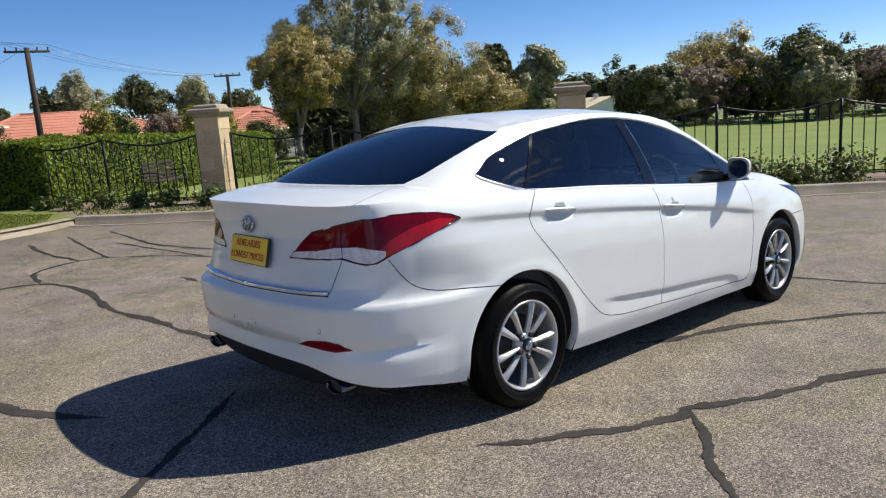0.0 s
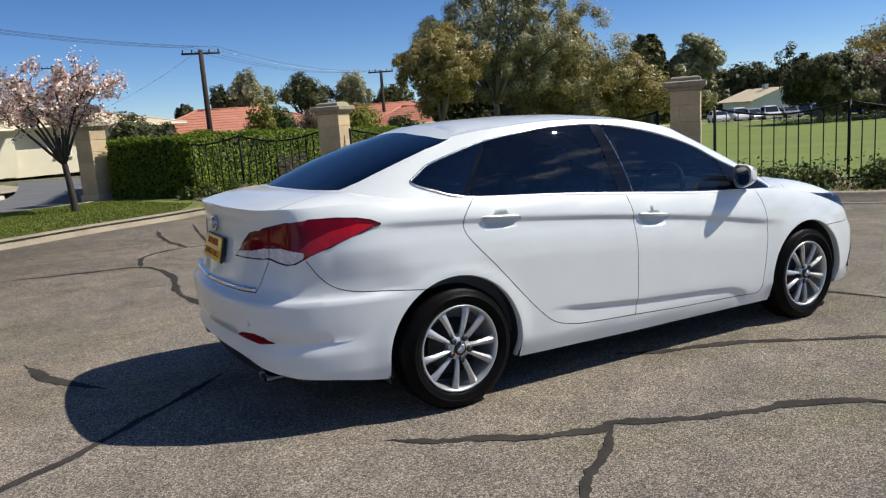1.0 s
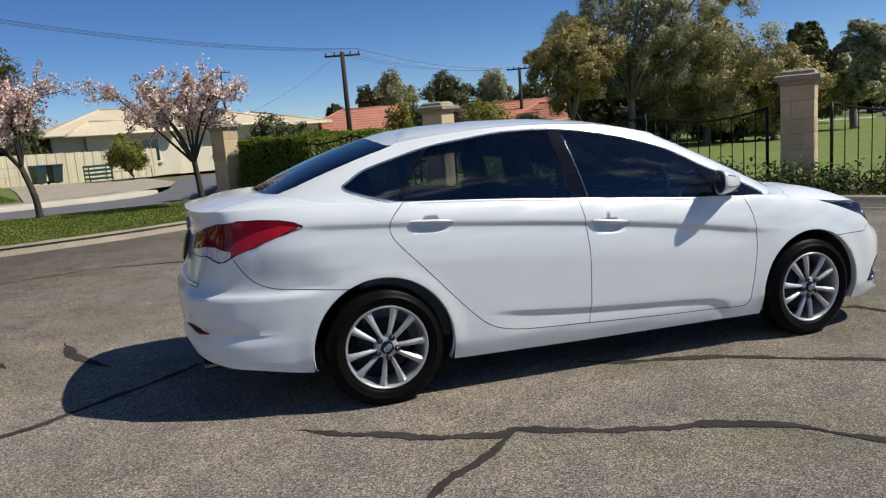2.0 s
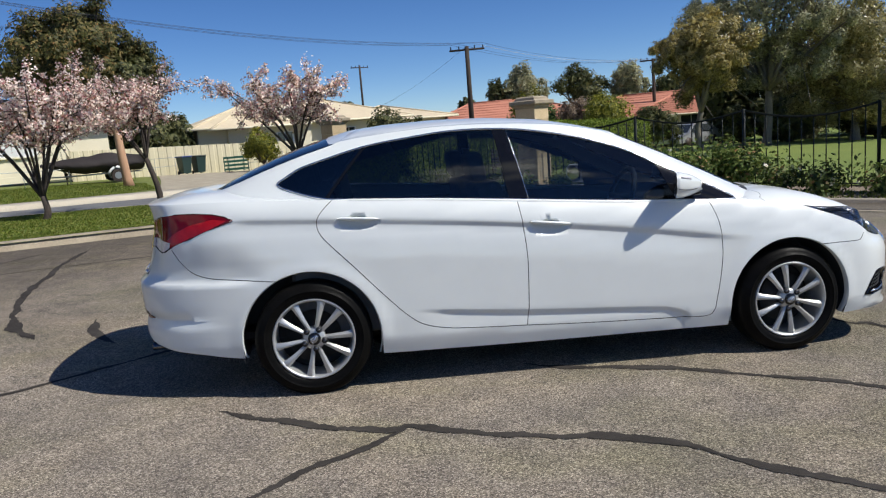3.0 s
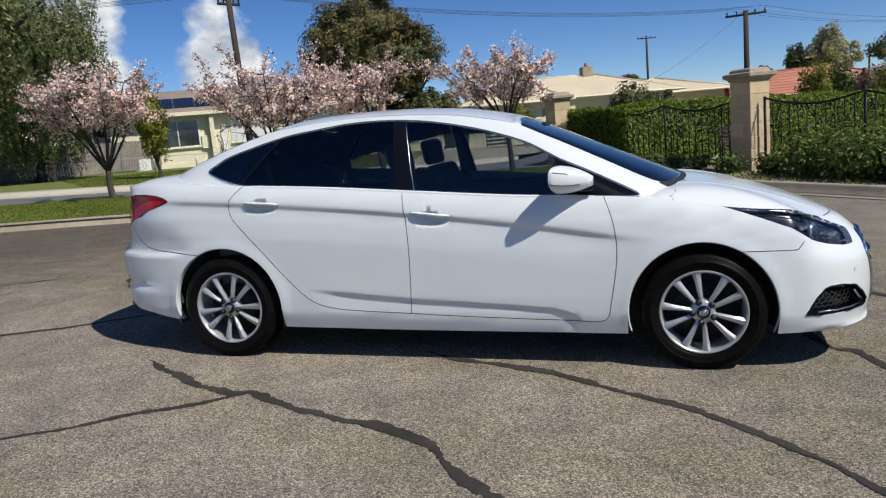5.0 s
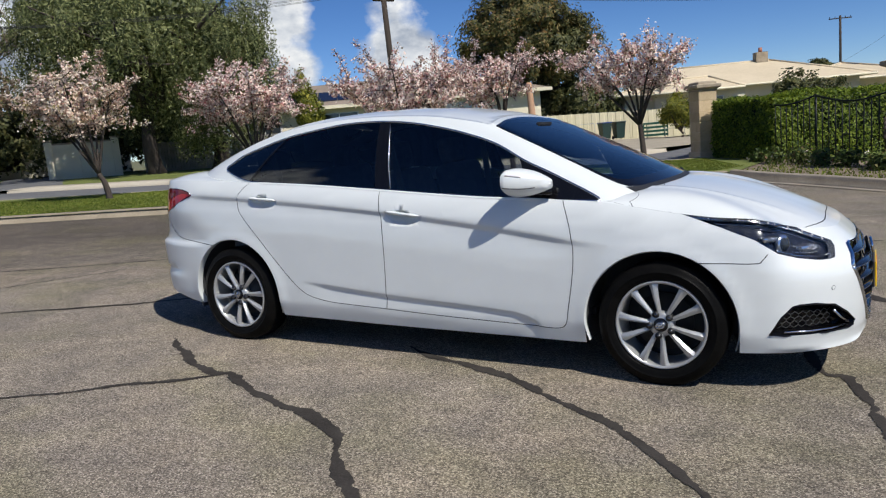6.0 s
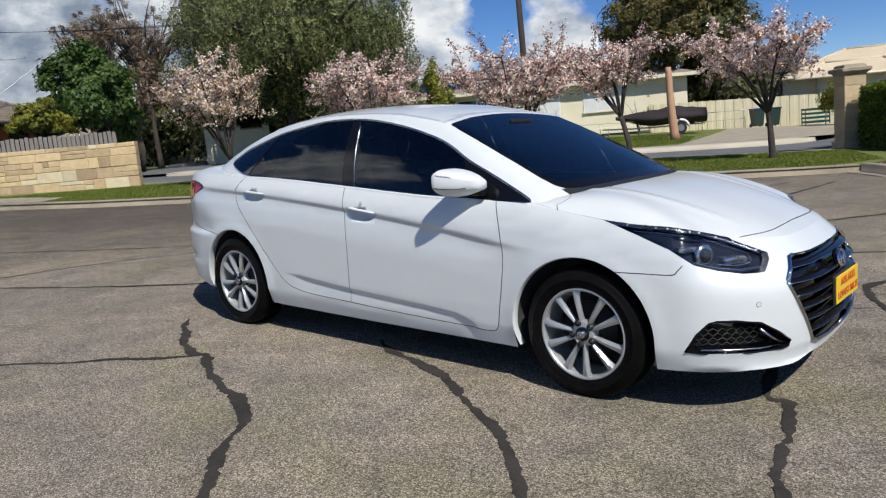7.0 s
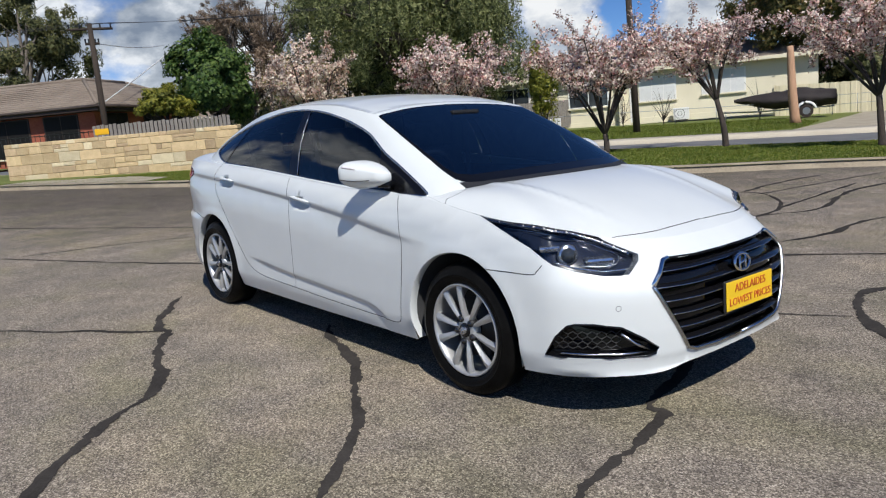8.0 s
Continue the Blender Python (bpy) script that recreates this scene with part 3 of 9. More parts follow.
def pillar_thing(x, y):
    """Sandstone gate pillar: a plinth, courses of blocks, a moulded cap."""
    t = thing("stone_pillar", "tall square sandstone pillar with a moulded weathered cap", "pillar", pose(x, y, gz(x, y) - 0.05, 0, 0, FENCE_YAW), group="pillars of the park fence")
    part("plinth", box_mesh("plinth", -0.32, 0.32, -0.32, 0.32, 0, 0.22, M_SAND, 0.015, 2), t)
    z = 0.22
    for i in range(6):
        h = (0.3, 0.26, 0.29, 0.27, 0.31, 0.27)[i]
        s = 0.272 + (0.003 if i % 2 else 0)
        if i % 2:
            part("block", box_mesh("block", -s, s, -s, s, z, z + h - 0.004, M_SAND, 0.008, 1), t)
        else:
            cut = 0.08 if i % 4 else -0.1
            part("block", box_mesh("block", -s, cut - 0.003, -s, s, z, z + h - 0.004, M_SAND, 0.008, 1), t)
            part("block", box_mesh("block", cut + 0.003, s, -s, s, z, z + h - 0.004, M_SAND, 0.008, 1), t)
        z += h
    part("mortar", box_mesh("mortar", -0.264, 0.264, -0.264, 0.264, 0.2, z + 0.01, M_MORTAR), t)
    bm = bmesh.new()
    prof = [(0.272, 0), (0.295, 0.02), (0.302, 0.05), (0.365, 0.085), (0.375, 0.10), (0.375, 0.165), (0.355, 0.175), (0.29, 0.185), (0.28, 0.20), (0.27, 0.24), (0.22, 0.27), (0.0, 0.285)]
    rings = [[bm.verts.new((sx * r, sy * r, z + h)) for sx, sy in ((-1, -1), (1, -1), (1, 1), (-1, 1))] for r, h in prof[:-1]]
    for a, b in zip(rings, rings[1:]):
        for i in range(4):
            bm.faces.new((a[i], a[(i + 1) % 4], b[(i + 1) % 4], b[i]))
    bm.faces.new(rings[-1])
    bm.faces.new(rings[0][::-1])
    part("cap", mesh_from_bm("cap", bm, M_SANDCAP), t, "weathered grey-brown moulded cap")
    return t


for px, py in PILLARS:
    pillar_thing(px, py)


def fence_run(a, b, bays, start=0.4):
    """Wrought-iron fence between two pillars: posts, sagging top rails, a bottom rail and pickets."""
    a, b = Vector((*a, 0)), Vector((*b, 0))
    d = (b - a).normalized()
    t = thing("iron_fence", "dark green wrought-iron fence with sagging top rails and thin pickets", "fence", group="fence runs of the park")
    stops = [start + 2.27 * i for i in range(bays + 1)]
    high, low = 1.50, 1.33

    def at(s, h):
        p = a + d * s
        return (p.x, p.y, gz(p.x, p.y) + h)

    for i, s in enumerate(stops):
        r = 0.03
        me = tubes_mesh("post", [([at(s, -0.02), at(s, high * 0.5), at(s, high + 0.03)], [r, r, r])], M_IRON, 6)
        part("post", me, t)
    for s0, s1 in zip(stops, stops[1:]):
        line = [at(s0 + (s1 - s0) * q, high - (high - low) * math.sin(math.pi * q) ** 1.0) for q in np.linspace(0, 1, 15)]
        part("top_rail", tubes_mesh("top_rail", [(line, [0.02] * 15)], M_IRON, 5), t)
        part("bottom_rail", tubes_mesh("bottom_rail", [([at(s0, 0.13), at((s0 + s1) / 2, 0.13), at(s1, 0.13)], [0.016] * 3)], M_IRON, 5), t)
        n = max(2, int(round((s1 - s0) / 0.205)))
        for j in range(1, n):
            q = j / n
            s = s0 + (s1 - s0) * q
            top = high - (high - low) * math.sin(math.pi * q)
            part("picket", tubes_mesh("picket", [([at(s, 0.06), at(s, top)], [0.0125] * 2)], M_IRON, 4), t)


fence_run(PILLARS[0], PILLARS[1], 2, 2.46)
fence_run(PILLARS[1], PILLARS[2], 3)
fence_run(PILLARS[2], PILLARS[3], 3, 0.52)
fence_run(PILLARS[3], (19.1, -5.7), 3)


def hedge_thing(name, a, b, depth, height, seed, dens=900, label="clipped green leafy hedge"):
    """A clipped hedge from a to b, depth to its left: a near-black core, for the shade inside, under thousands of
    leaves.
    """
    a, b = np.array(a, float), np.array(b, float)
    d = b - a
    length = np.linalg.norm(d)
    d /= length
    nrm = np.array([-d[1], d[0]])
    t = thing(name, label, "hedge", group="hedges of the park")
    g = np.random.default_rng(seed)
    nx, nz = max(3, int(length / 0.35)), 5
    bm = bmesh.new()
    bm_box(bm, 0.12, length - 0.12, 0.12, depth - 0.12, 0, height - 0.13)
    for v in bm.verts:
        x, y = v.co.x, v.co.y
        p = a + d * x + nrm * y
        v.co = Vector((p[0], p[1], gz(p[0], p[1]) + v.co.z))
    part("core", mesh_from_bm("core", bm, M_HEDGE_SHADE), t)
    pts, ways = [], []
    for area, fn in ((length * height, 0), (length * height, 1), (length * depth, 2), (depth * height, 3), (depth * height, 4)):
        n = int(area * dens)
        u, v = g.uniform(0, 1, n), g.uniform(0, 1, n)
        off = g.normal(size=n) * 0.035 + 0.05 * np.sin(u * length * 3 + seed) * np.sin(v * 5)
        if fn == 0:
            q = np.column_stack([u * length, off, v * height])
        elif fn == 1:
            q = np.column_stack([u * length, depth + off, v * height])
        elif fn == 2:
            q = np.column_stack([u * length, v * depth, height + off])
        elif fn == 3:
            q = np.column_stack([off, u * depth, v * height])
        else:
            q = np.column_stack([length + off, u * depth, v * height])
        pts.append(q)
        face = np.array([*(-nrm, nrm, nrm * 0, -d, d)[fn], 1.0 if fn == 2 else 0.35])
        ways.append(np.tile(face, (n, 1)))
    q = np.concatenate(pts)
    p = a + d * q[:, :1] + nrm * q[:, 1:2]
    z = ground_z(p[:, 0], p[:, 1]) + 0.1 + q[:, 2]
    part("leaves", leaves("leaves", np.column_stack([p, z]), 0.075, 0.05, M_HEDGE, up=0.3, seed=seed, out=np.concatenate(ways) * 0.8), t)


hedge_thing("front_hedge", (0.38, 17.55), (2.05, 15.5), 1.3, 1.52, 31, 1500, "dense clipped hedge with a shaded dark green face")
hedge_thing("park_hedge", (2.6, 16.1), (12.2, 23.0), 1.4, 1.62, 32, 700, "long clipped hedge of bright green leaves behind the fence")
hedge_thing("side_hedge", (1.0, 18.6), (2.3, 27.0), 1.2, 1.55, 33, 400, "clipped hedge running back beside the street")


def bush_thing(name, x, y, radius, height, mat, seed, label, flowers=0, dens=1.0, lift=0.10):
    """A loose shrub: thin stems from the ground, leaves in clumps, some flowers."""
    g = np.random.default_rng(seed)
    z0 = gz(x, y, lift)
    t = thing(name, label, "bush", group="shrubs")
    tips, runs = [], []
    for i in range(int(9 * dens) + 4):
        a, r = g.uniform(0, 2 * math.pi), radius * math.sqrt(g.uniform(0.05, 1))
        tip = np.array([x + r * math.cos(a), y + r * math.sin(a), z0 + height * g.uniform(0.5, 1.0) * (1 - 0.3 * (r / radius) ** 2)])
        mid = np.array([x + r * 0.35 * math.cos(a), y + r * 0.35 * math.sin(a), z0 + (tip[2] - z0) * 0.5])
        root = np.array([x + g.normal() * 0.06, y + g.normal() * 0.06, z0 - 0.03])
        runs.append((spline([root, mid, tip], 3), np.linspace(0.011, 0.004, 7)))
        tips += [tip, (tip + mid) / 2, mid + g.normal(size=3) * 0.08]
    part("branchwork", tubes_mesh("branchwork", runs, M_BARK, 4), t)
    tips = np.array(tips)
    n = int(26 * dens * len(tips) ** 0.9)
    c = tips[g.integers(0, len(tips), n)] + g.normal(size=(n, 3)) * radius * 0.26
    c[:, 2] = np.maximum(c[:, 2], z0 + 0.05)
    part("leaves", leaves("leaves", c, 0.085, 0.055, mat, up=0.4, seed=seed, out=unit(c - np.array([x, y, z0 + height * 0.4])) * 0.6 + np.array([0, 0, 0.3])), t)
    if flowers:
        k = tips[g.integers(0, len(tips), flowers)] + g.normal(size=(flowers, 3)) * radius * 0.2
        fl = np.repeat(k, 7, 0) + g.normal(size=(flowers * 7, 3)) * 0.018
        tagged(part("rose_bloom", leaves("rose_bloom", fl, 0.05, 0.045, M_PETAL, up=0.6, seed=seed + 1), t), "small white open roses", kind="stuff")


def beside(s, off):
    """A place s metres along the fence from the second pillar, off metres towards the road."""
    p = Vector((*PILLARS[1], 0)) + FENCE_DIR * s + Vector((-0.777, -0.63, 0)) * off
    return p.x, p.y


g = np.random.default_rng(8)
for i, (s, off, r, h, bright) in enumerate([
        (1.2, 0.75, 0.4, 0.55, 0), (2.2, 0.9, 0.55, 0.85, 1), (2.9, 0.7, 0.6, 0.95, 1), (3.6, 1.0, 0.65, 0.95, 1), (4.4, 0.9, 0.55, 0.85, 1), (5.0, 0.55, 0.45, 1.15, 1),
        (5.8, 0.8, 0.6, 0.85, 0), (6.6, 0.9, 0.55, 0.7, 0), (7.6, 0.8, 0.7, 0.75, 0), (8.4, 1.0, 0.6, 0.6, 0), (9.2, 0.8, 0.6, 0.6, 0), (10.0, 0.9, 0.6, 0.55, 0), (10.9, 0.8, 0.6, 0.65, 0), (11.8, 0.9, 0.6, 0.6, 0), (12.7, 0.8, 0.6, 0.7, 0), (13.7, 0.9, 0.6, 0.6, 0), (15.0, 0.9, 0.7, 0.7, 0),
        (0.1, 0.75, 0.4, 0.45, 0), (-0.9, 0.6, 0.4, 0.5, 0), (-1.6, 0.7, 0.35, 0.42, 0), (-2.4, 0.6, 0.45, 0.6, 0), (-3.2, 0.7, 0.35, 0.45, 0), (-3.9, 0.6, 0.3, 0.35, 0)]):
    bx, by = beside(s, off)
    bush_thing("rose_bush", bx, by, r * (1.0 if bright else 0.75), h * (0.92 if bright else 0.72), M_ROSE_LIGHT if bright else M_ROSE, 60 + i, "leafy green rose bush in the soil bed" if bright else "low straggly rose bush in the soil bed", 7 if h > 0.6 else 3, 2.1 if bright else (1.1 if s > 0 else 0.7))

# a slatted garden bench behind the fence
bench = thing("garden_bench", "dark slatted garden bench on the lawn", "bench", pose(5.1, 16.2, gz(5.1, 16.2, 0.13), 0, 0, 35))
for dz in (0.42, 0.52, 0.62, 0.72, 0.82):
    part("back_slat", box_mesh("back_slat", -0.7, 0.7, 0.18, 0.21, dz, dz + 0.06, M_DARKTRIM, 0.005), bench)
for dy in (-0.2, -0.1, 0.0, 0.1):
    part("seat_slat", box_mesh("seat_slat", -0.7, 0.7, dy, dy + 0.07, 0.38, 0.41, M_DARKTRIM, 0.005), bench)
for sx in (-0.66, 0.62):
    part("side_frame", tubes_mesh("side_frame", [([(sx + 0.02, -0.2, 0), (sx + 0.02, -0.2, 0.62)], [0.025] * 2), ([(sx + 0.02, 0.2, 0), (sx + 0.02, 0.22, 0.9)], [0.025] * 2), ([(sx + 0.02, -0.22, 0.62), (sx + 0.02, 0.2, 0.62)], [0.022] * 2)], M_DARKTRIM, 6), bench)
# ---- trees ----
def tree_thing(name, label, base, trunk, fork, crown, radii, clumps, per, leaf, mat, bark, seed, lean=(0, 0), spread=0.17, droop=0.0, limbs=8, hollow=0.35, up=0.2, group="trees", lift=0.1, core=0.16, three=True):
    """A tapered trunk that forks into limbs, and a crown of clumps of small leaves with gaps between them.
    crown: its middle above the base; radii: its half sizes; fork: the height where limbs start."""
    g = np.random.default_rng(seed)
    x, y = base
    root = np.array([x, y, gz(x, y, lift) - 0.05])
    t = thing(name, label, "tree", group=group)
    mid = root + np.array([lean[0], lean[1], 0]) + np.array([0, 0, crown])
    # the crown is a heap of uneven boughs, each a heap of clumps
    boughs = max(7, clumps // 8)
    d = g.normal(size=(boughs, 3))
    d /= np.linalg.norm(d, axis=1)[:, None]
    heap = d * (g.uniform(hollow, 1, boughs) ** 0.5 * 0.84)[:, None]
    swell = g.uniform(0.24, 0.46, boughs)
    q = g.normal(size=(clumps, 3))
    q /= np.linalg.norm(q, axis=1)[:, None]
    own = np.arange(clumps) % boughs
    cen = mid + (heap[own] + q * (swell[own] * g.uniform(0.5, 1, clumps) ** 0.4)[:, None]) * np.array(radii)
    f = root + np.array([lean[0] * 0.45, lean[1] * 0.45, fork])
    bend = root + (f - root) * 0.5 + np.array([g.normal() * trunk * 0.6, g.normal() * trunk * 0.6, 0])
    runs = [(spline([root, bend, f], 4), np.concatenate([[trunk * 1.35], np.linspace(trunk, trunk * 0.72, 8)]))]
    order = g.permutation(clumps)
    for i in order[:limbs]:
        e = cen[i]
        m = f + (e - f) * 0.5 + g.normal(size=3) * np.array(radii) * 0.10 + np.array([0, 0, np.linalg.norm(e - f) * 0.06])
        runs.append((spline([f - (f - root) * 0.04, m, e], 4), np.linspace(trunk * 0.55, trunk * 0.08, 9)))
        for _ in range(2):
            j = order[g.integers(0, clumps)]
            e2 = cen[j] if np.linalg.norm(cen[j] - m) < max(radii) * 0.9 else m + g.normal(size=3) * np.array(radii) * 0.4
            runs.append((spline([m, (m + e2) / 2 + g.normal(size=3) * max(radii) * 0.05, e2], 3), np.linspace(trunk * 0.18, trunk * 0.03, 7)))
    part("trunk", tubes_mesh("trunk", runs, bark, 6), t)
    n = clumps * per
    size = np.repeat(g.uniform(0.6, 1.25, clumps), per)
    off = np.clip(g.normal(size=(n, 3)), -1.35, 1.35) * (np.array(radii) * spread * 0.72)[None] * size[:, None]
    c = np.repeat(cen, per, 0) + off
    if droop >= 0.1:
        # hanging strands, a dozen leaves in each
        top = np.repeat(np.arange(0, n, 12), 12)[:n]
        c = c[top] + g.normal(size=(n, 3)) * np.array([0.035, 0.035, 0.05])
        c[:, 2] -= (np.arange(n) % 12) * (radii[2] * droop * 0.14 * np.repeat(g.uniform(0.5, 1.5, n // 12 + 1), 12)[:n])
    elif droop:
        c[:, 2] -= np.abs(g.normal(size=n)) * radii[2] * droop
    way = unit(off) * 0.75 + unit((c - mid) / np.array(radii)) * 0.75 + np.array([0, 0, 0.35])
    scale = np.ones((n, 1))
    if core:
        m = int(n * core)
        q = g.normal(size=(m, 3))
        q *= (g.uniform(0.05, 0.7, m) ** 0.6 / np.linalg.norm(q, axis=1))[:, None]
        c = np.concatenate([c, mid + q * np.array(radii) * 0.9])
        way = np.concatenate([way, q])
        scale = np.concatenate([scale, np.full((m, 1), 1.9)])
    part("crown", leaves("crown", c, leaf[0] * scale, leaf[1] * scale, mat, droop=droop * 4, up=up, seed=seed, out=way, three=three), t)
    return t


def blossom_tree(base, fork, crown, radii, lean, mat, seed, limbs=9, twigs=11):
    """Low forks, upright limbs and long whippy twigs, with flowers set close along them."""
    g = np.random.default_rng(seed)
    x, y = base
    root = np.array([x, y, gz(x, y) - 0.05])
    t = thing("blossom_tree", "small ornamental tree covered in pale pink blossom on the grass", "tree", group="blossom trees on the verge")
    mid = root + np.array([lean[0], lean[1], crown])
    f = root + np.array([lean[0] * 0.3, lean[1] * 0.3, fork])
    runs = [(spline([root, (root + f) / 2 + g.normal(size=3) * 0.04, f], 4), np.concatenate([[0.115], np.linspace(0.085, 0.062, 8)]))]
    flowers = []
    for i in range(limbs):
        a = 2 * math.pi * (i + g.uniform(-0.3, 0.3)) / limbs
        out = np.array([math.cos(a), math.sin(a), 0]) * g.uniform(0.35, 0.8)
        e = mid + (out + np.array([0, 0, g.uniform(-0.05, 0.45)])) * np.array(radii)
        m = f + (e - f) * 0.45 + np.array([0, 0, 0.12]) + g.normal(size=3) * 0.06
        limb = spline([f - (f - root) * 0.05, m, e], 5)
        runs.append((limb, np.linspace(0.038, 0.012, len(limb))))
        for _ in range(twigs):
            b = limb[g.integers(len(limb) // 2, len(limb))]
            d = g.normal(size=3) * np.array([0.75, 0.75, 0.45]) + np.array([out[0] * 0.7, out[1] * 0.7, 0.42])
            d /= np.linalg.norm(d)
            tip = b + d * g.uniform(0.4, 0.95) * max(radii) * 0.62
            q = (tip - mid) / np.array(radii)
            k = np.linalg.norm(q)
            if k > 1.12:
                tip = mid + q / k * np.array(radii) * g.choice([1.0, 1.1, 1.2, 1.42])
            tw = spline([b, (b + tip) / 2 + g.normal(size=3) * 0.05, tip], 4)
            runs.append((tw, np.linspace(0.012, 0.004, len(tw))))
            n = int(np.linalg.norm(tip - b) * 125)
            u = g.uniform(0.12, 1.0, n)
            p = np.column_stack([np.interp(u * (len(tw) - 1), np.arange(len(tw)), tw[:, c]) for c in range(3)])
            keep = p[:, 2] > mid[2] - radii[2] * g.uniform(0.45, 0.95, n)
            u, p = u[keep], p[keep]
            n = len(p)
            if n < 3:
                continue
            tuft = p[g.integers(0, n, max(n // 7, 1))] + g.normal(size=(max(n // 7, 1), 3)) * 0.045
            flowers.append(np.repeat(tuft, 7, 0) + g.normal(size=(len(tuft) * 7, 3)) * 0.032)
            flowers.append(p[::3] + g.normal(size=(len(p[::3]), 3)) * 0.07)
    part("trunk", tubes_mesh("trunk", runs, M_BARK, 5), t)
    petals = np.concatenate(flowers)
    part("crown", leaves("crown", petals, 0.060, 0.052, mat, up=0.2, seed=seed, out=unit(petals - mid) * 0.6 + np.array([0, 0, 0.3])), t, "pale pink blossom on thin twigs")
    return t


# blossom trees on the grass verge
for i, (bx, by, fork, crown, radii, lean, mat, limbs) in enumerate([
        (-0.78, 14.2, 1.15, 2.5, (1.75, 1.75, 0.98), (-0.25, 0.0), M_BLOSSOM, 9),
        (-4.32, 14.2, 1.25, 2.65, (1.6, 1.6, 1.12), (-0.7, -0.1), M_BLOSSOM, 9),
        (-6.12, 11.72, 0.55, 2.36, (2.0, 1.95, 1.0), (0.05, 0.1), M_BLOSSOM, 11),
        (-10.3, 10.8, 0.75, 2.4, (2.0, 2.0, 1.05), (-0.1, 0.0), M_BLOSSOM, 10),
        (-12.4, 7.7, 0.7, 2.55, (1.68, 1.68, 1.05), (-0.5, -0.35), M_BLOSSOM_PALE, 11)]):
    blossom_tree((bx, by), fork, crown, radii, lean, mat, 200 + i, limbs)

EYE_FAR = np.array([-2.5, -3.2])


def pushed(x, y, k):
    p = EYE_FAR + (np.array([x, y]) - EYE_FAR) * k
    return float(p[0]), float(p[1])


# park trees
tree_thing("gum_tree", "round olive-brown gum tree in the park", (17.8, 29.9), 0.17, 2.0, 4.85, (2.55, 2.55, 2.4), 150, 400, (0.125, 0.055), M_GUM, M_GUMBARK, 300, (0.2, 0.3), 0.105, 0.02, 10, 0.45, core=0.12)
tree_thing("gum_tree", "tall spreading grey-green gum tree with pale limbs", (21.9, 31.0), 0.22, 3.0, 6.9, (4.1, 4.1, 3.9), 150, 420, (0.15, 0.055), M_GUM_GREY, M_GUMBARK, 301, (0.6, 0.4), 0.085, 0.03, 20, 0.45, core=0.06)
tree_thing("gum_tree", "dense olive gum tree in the park", (26.8, 30.9), 0.24, 2.0, 4.6, (3.9, 3.9, 3.7), 160, 400, (0.14, 0.058), M_GUM_OLIVE, M_GUMBARK, 302, (0, 0), 0.095, 0.03, 12, 0.4, core=0.12)
tree_thing("gum_tree", "lower brown-green gum tree in the park", (31.5, 30.8), 0.2, 1.4, 3.1, (2.8, 2.8, 2.6), 120, 150, (0.21, 0.09), M_GUM, M_GUMBARK, 303, (0, 0), 0.14, 0.02, 8, 0.35)
for i, (bx, by, zm, r, rz, mat, lab) in enumerate([
        (41.0, 38.0, 5.4, 1.5, 3.1, M_DARKLEAF, "narrow dark evergreen across the park"), (44.5, 37.2, 4.9, 2.3, 2.7, M_GUM_GREY, "grey-green gum tree across the park"), (38.7, 37.6, 4.2, 1.5, 2.2, M_GUM, "olive shrub-like tree across the park"),
        (60.7, 37.0, 4.1, 3.3, 2.6, M_DARKLEAF, "round dark evergreen across the park"), (73.2, 35.3, 5.6, 5.4, 4.2, M_GUM, "wide brown-topped gum tree across the park"), (66.0, 34.0, 4.0, 3.2, 2.8, M_DRY, "dry brown tree across the park"),
        (67.1, 24.6, 4.7, 4.0, 4.1, M_DARKLEAF, "tall dark evergreen across the park"), (64.5, 22.5, 3.6, 2.2, 2.6, M_GUM_GREY, "pale grey-green tree across the park"), (78.5, 22.3, 4.4, 3.9, 3.3, M_DRY, "dry brown tree across the park"),
        (74.0, 14.5, 5.0, 4.4, 3.8, M_GUM, "olive gum tree across the park"), (70.0, 9.0, 4.6, 4.0, 3.4, M_DARKLEAF, "dark evergreen tree across the park"),
        (62.5, 35.6, 3.6, 2.9, 2.5, M_GUM_GREY, "thin grey tree with a pale trunk across the park"), (71.0, 31.0, 4.0, 3.6, 3.0, M_DARKLEAF, "dark evergreen shrub across the park"), (46.5, 43.5, 4.0, 3.0, 2.6, M_GUM, "brown-green tree across the park")]):
    tree_thing("park_tree", lab, (bx, by), 0.3, max(1.0, zm - rz * 0.8), zm * 0.93, (r * 1.08, r * 1.08, rz * 0.98), 150, 150, (0.30, 0.16), mat, M_GUMBARK, 320 + i, (0, 0), 0.14, 0.02, 7, 0.35, core=0.3)

for i, (bx, by) in enumerate([(79, 43), (82, 36), (86, 30), (88, 23), (88, 15), (86, 8), (86, 78), (56, 54), (50, 58), (98, 80)]):
    tree_thing("far_shrubbery", "dark shrubs along the far side of the park", (bx, by), 0.2, 0.8, 2.6, (4.6, 4.6, 2.6), 90, 60, (0.45, 0.24), M_DARKLEAF, M_BARK, 480 + i, (0, 0), 0.17, 0.0, 6, 0.3, core=0.3)

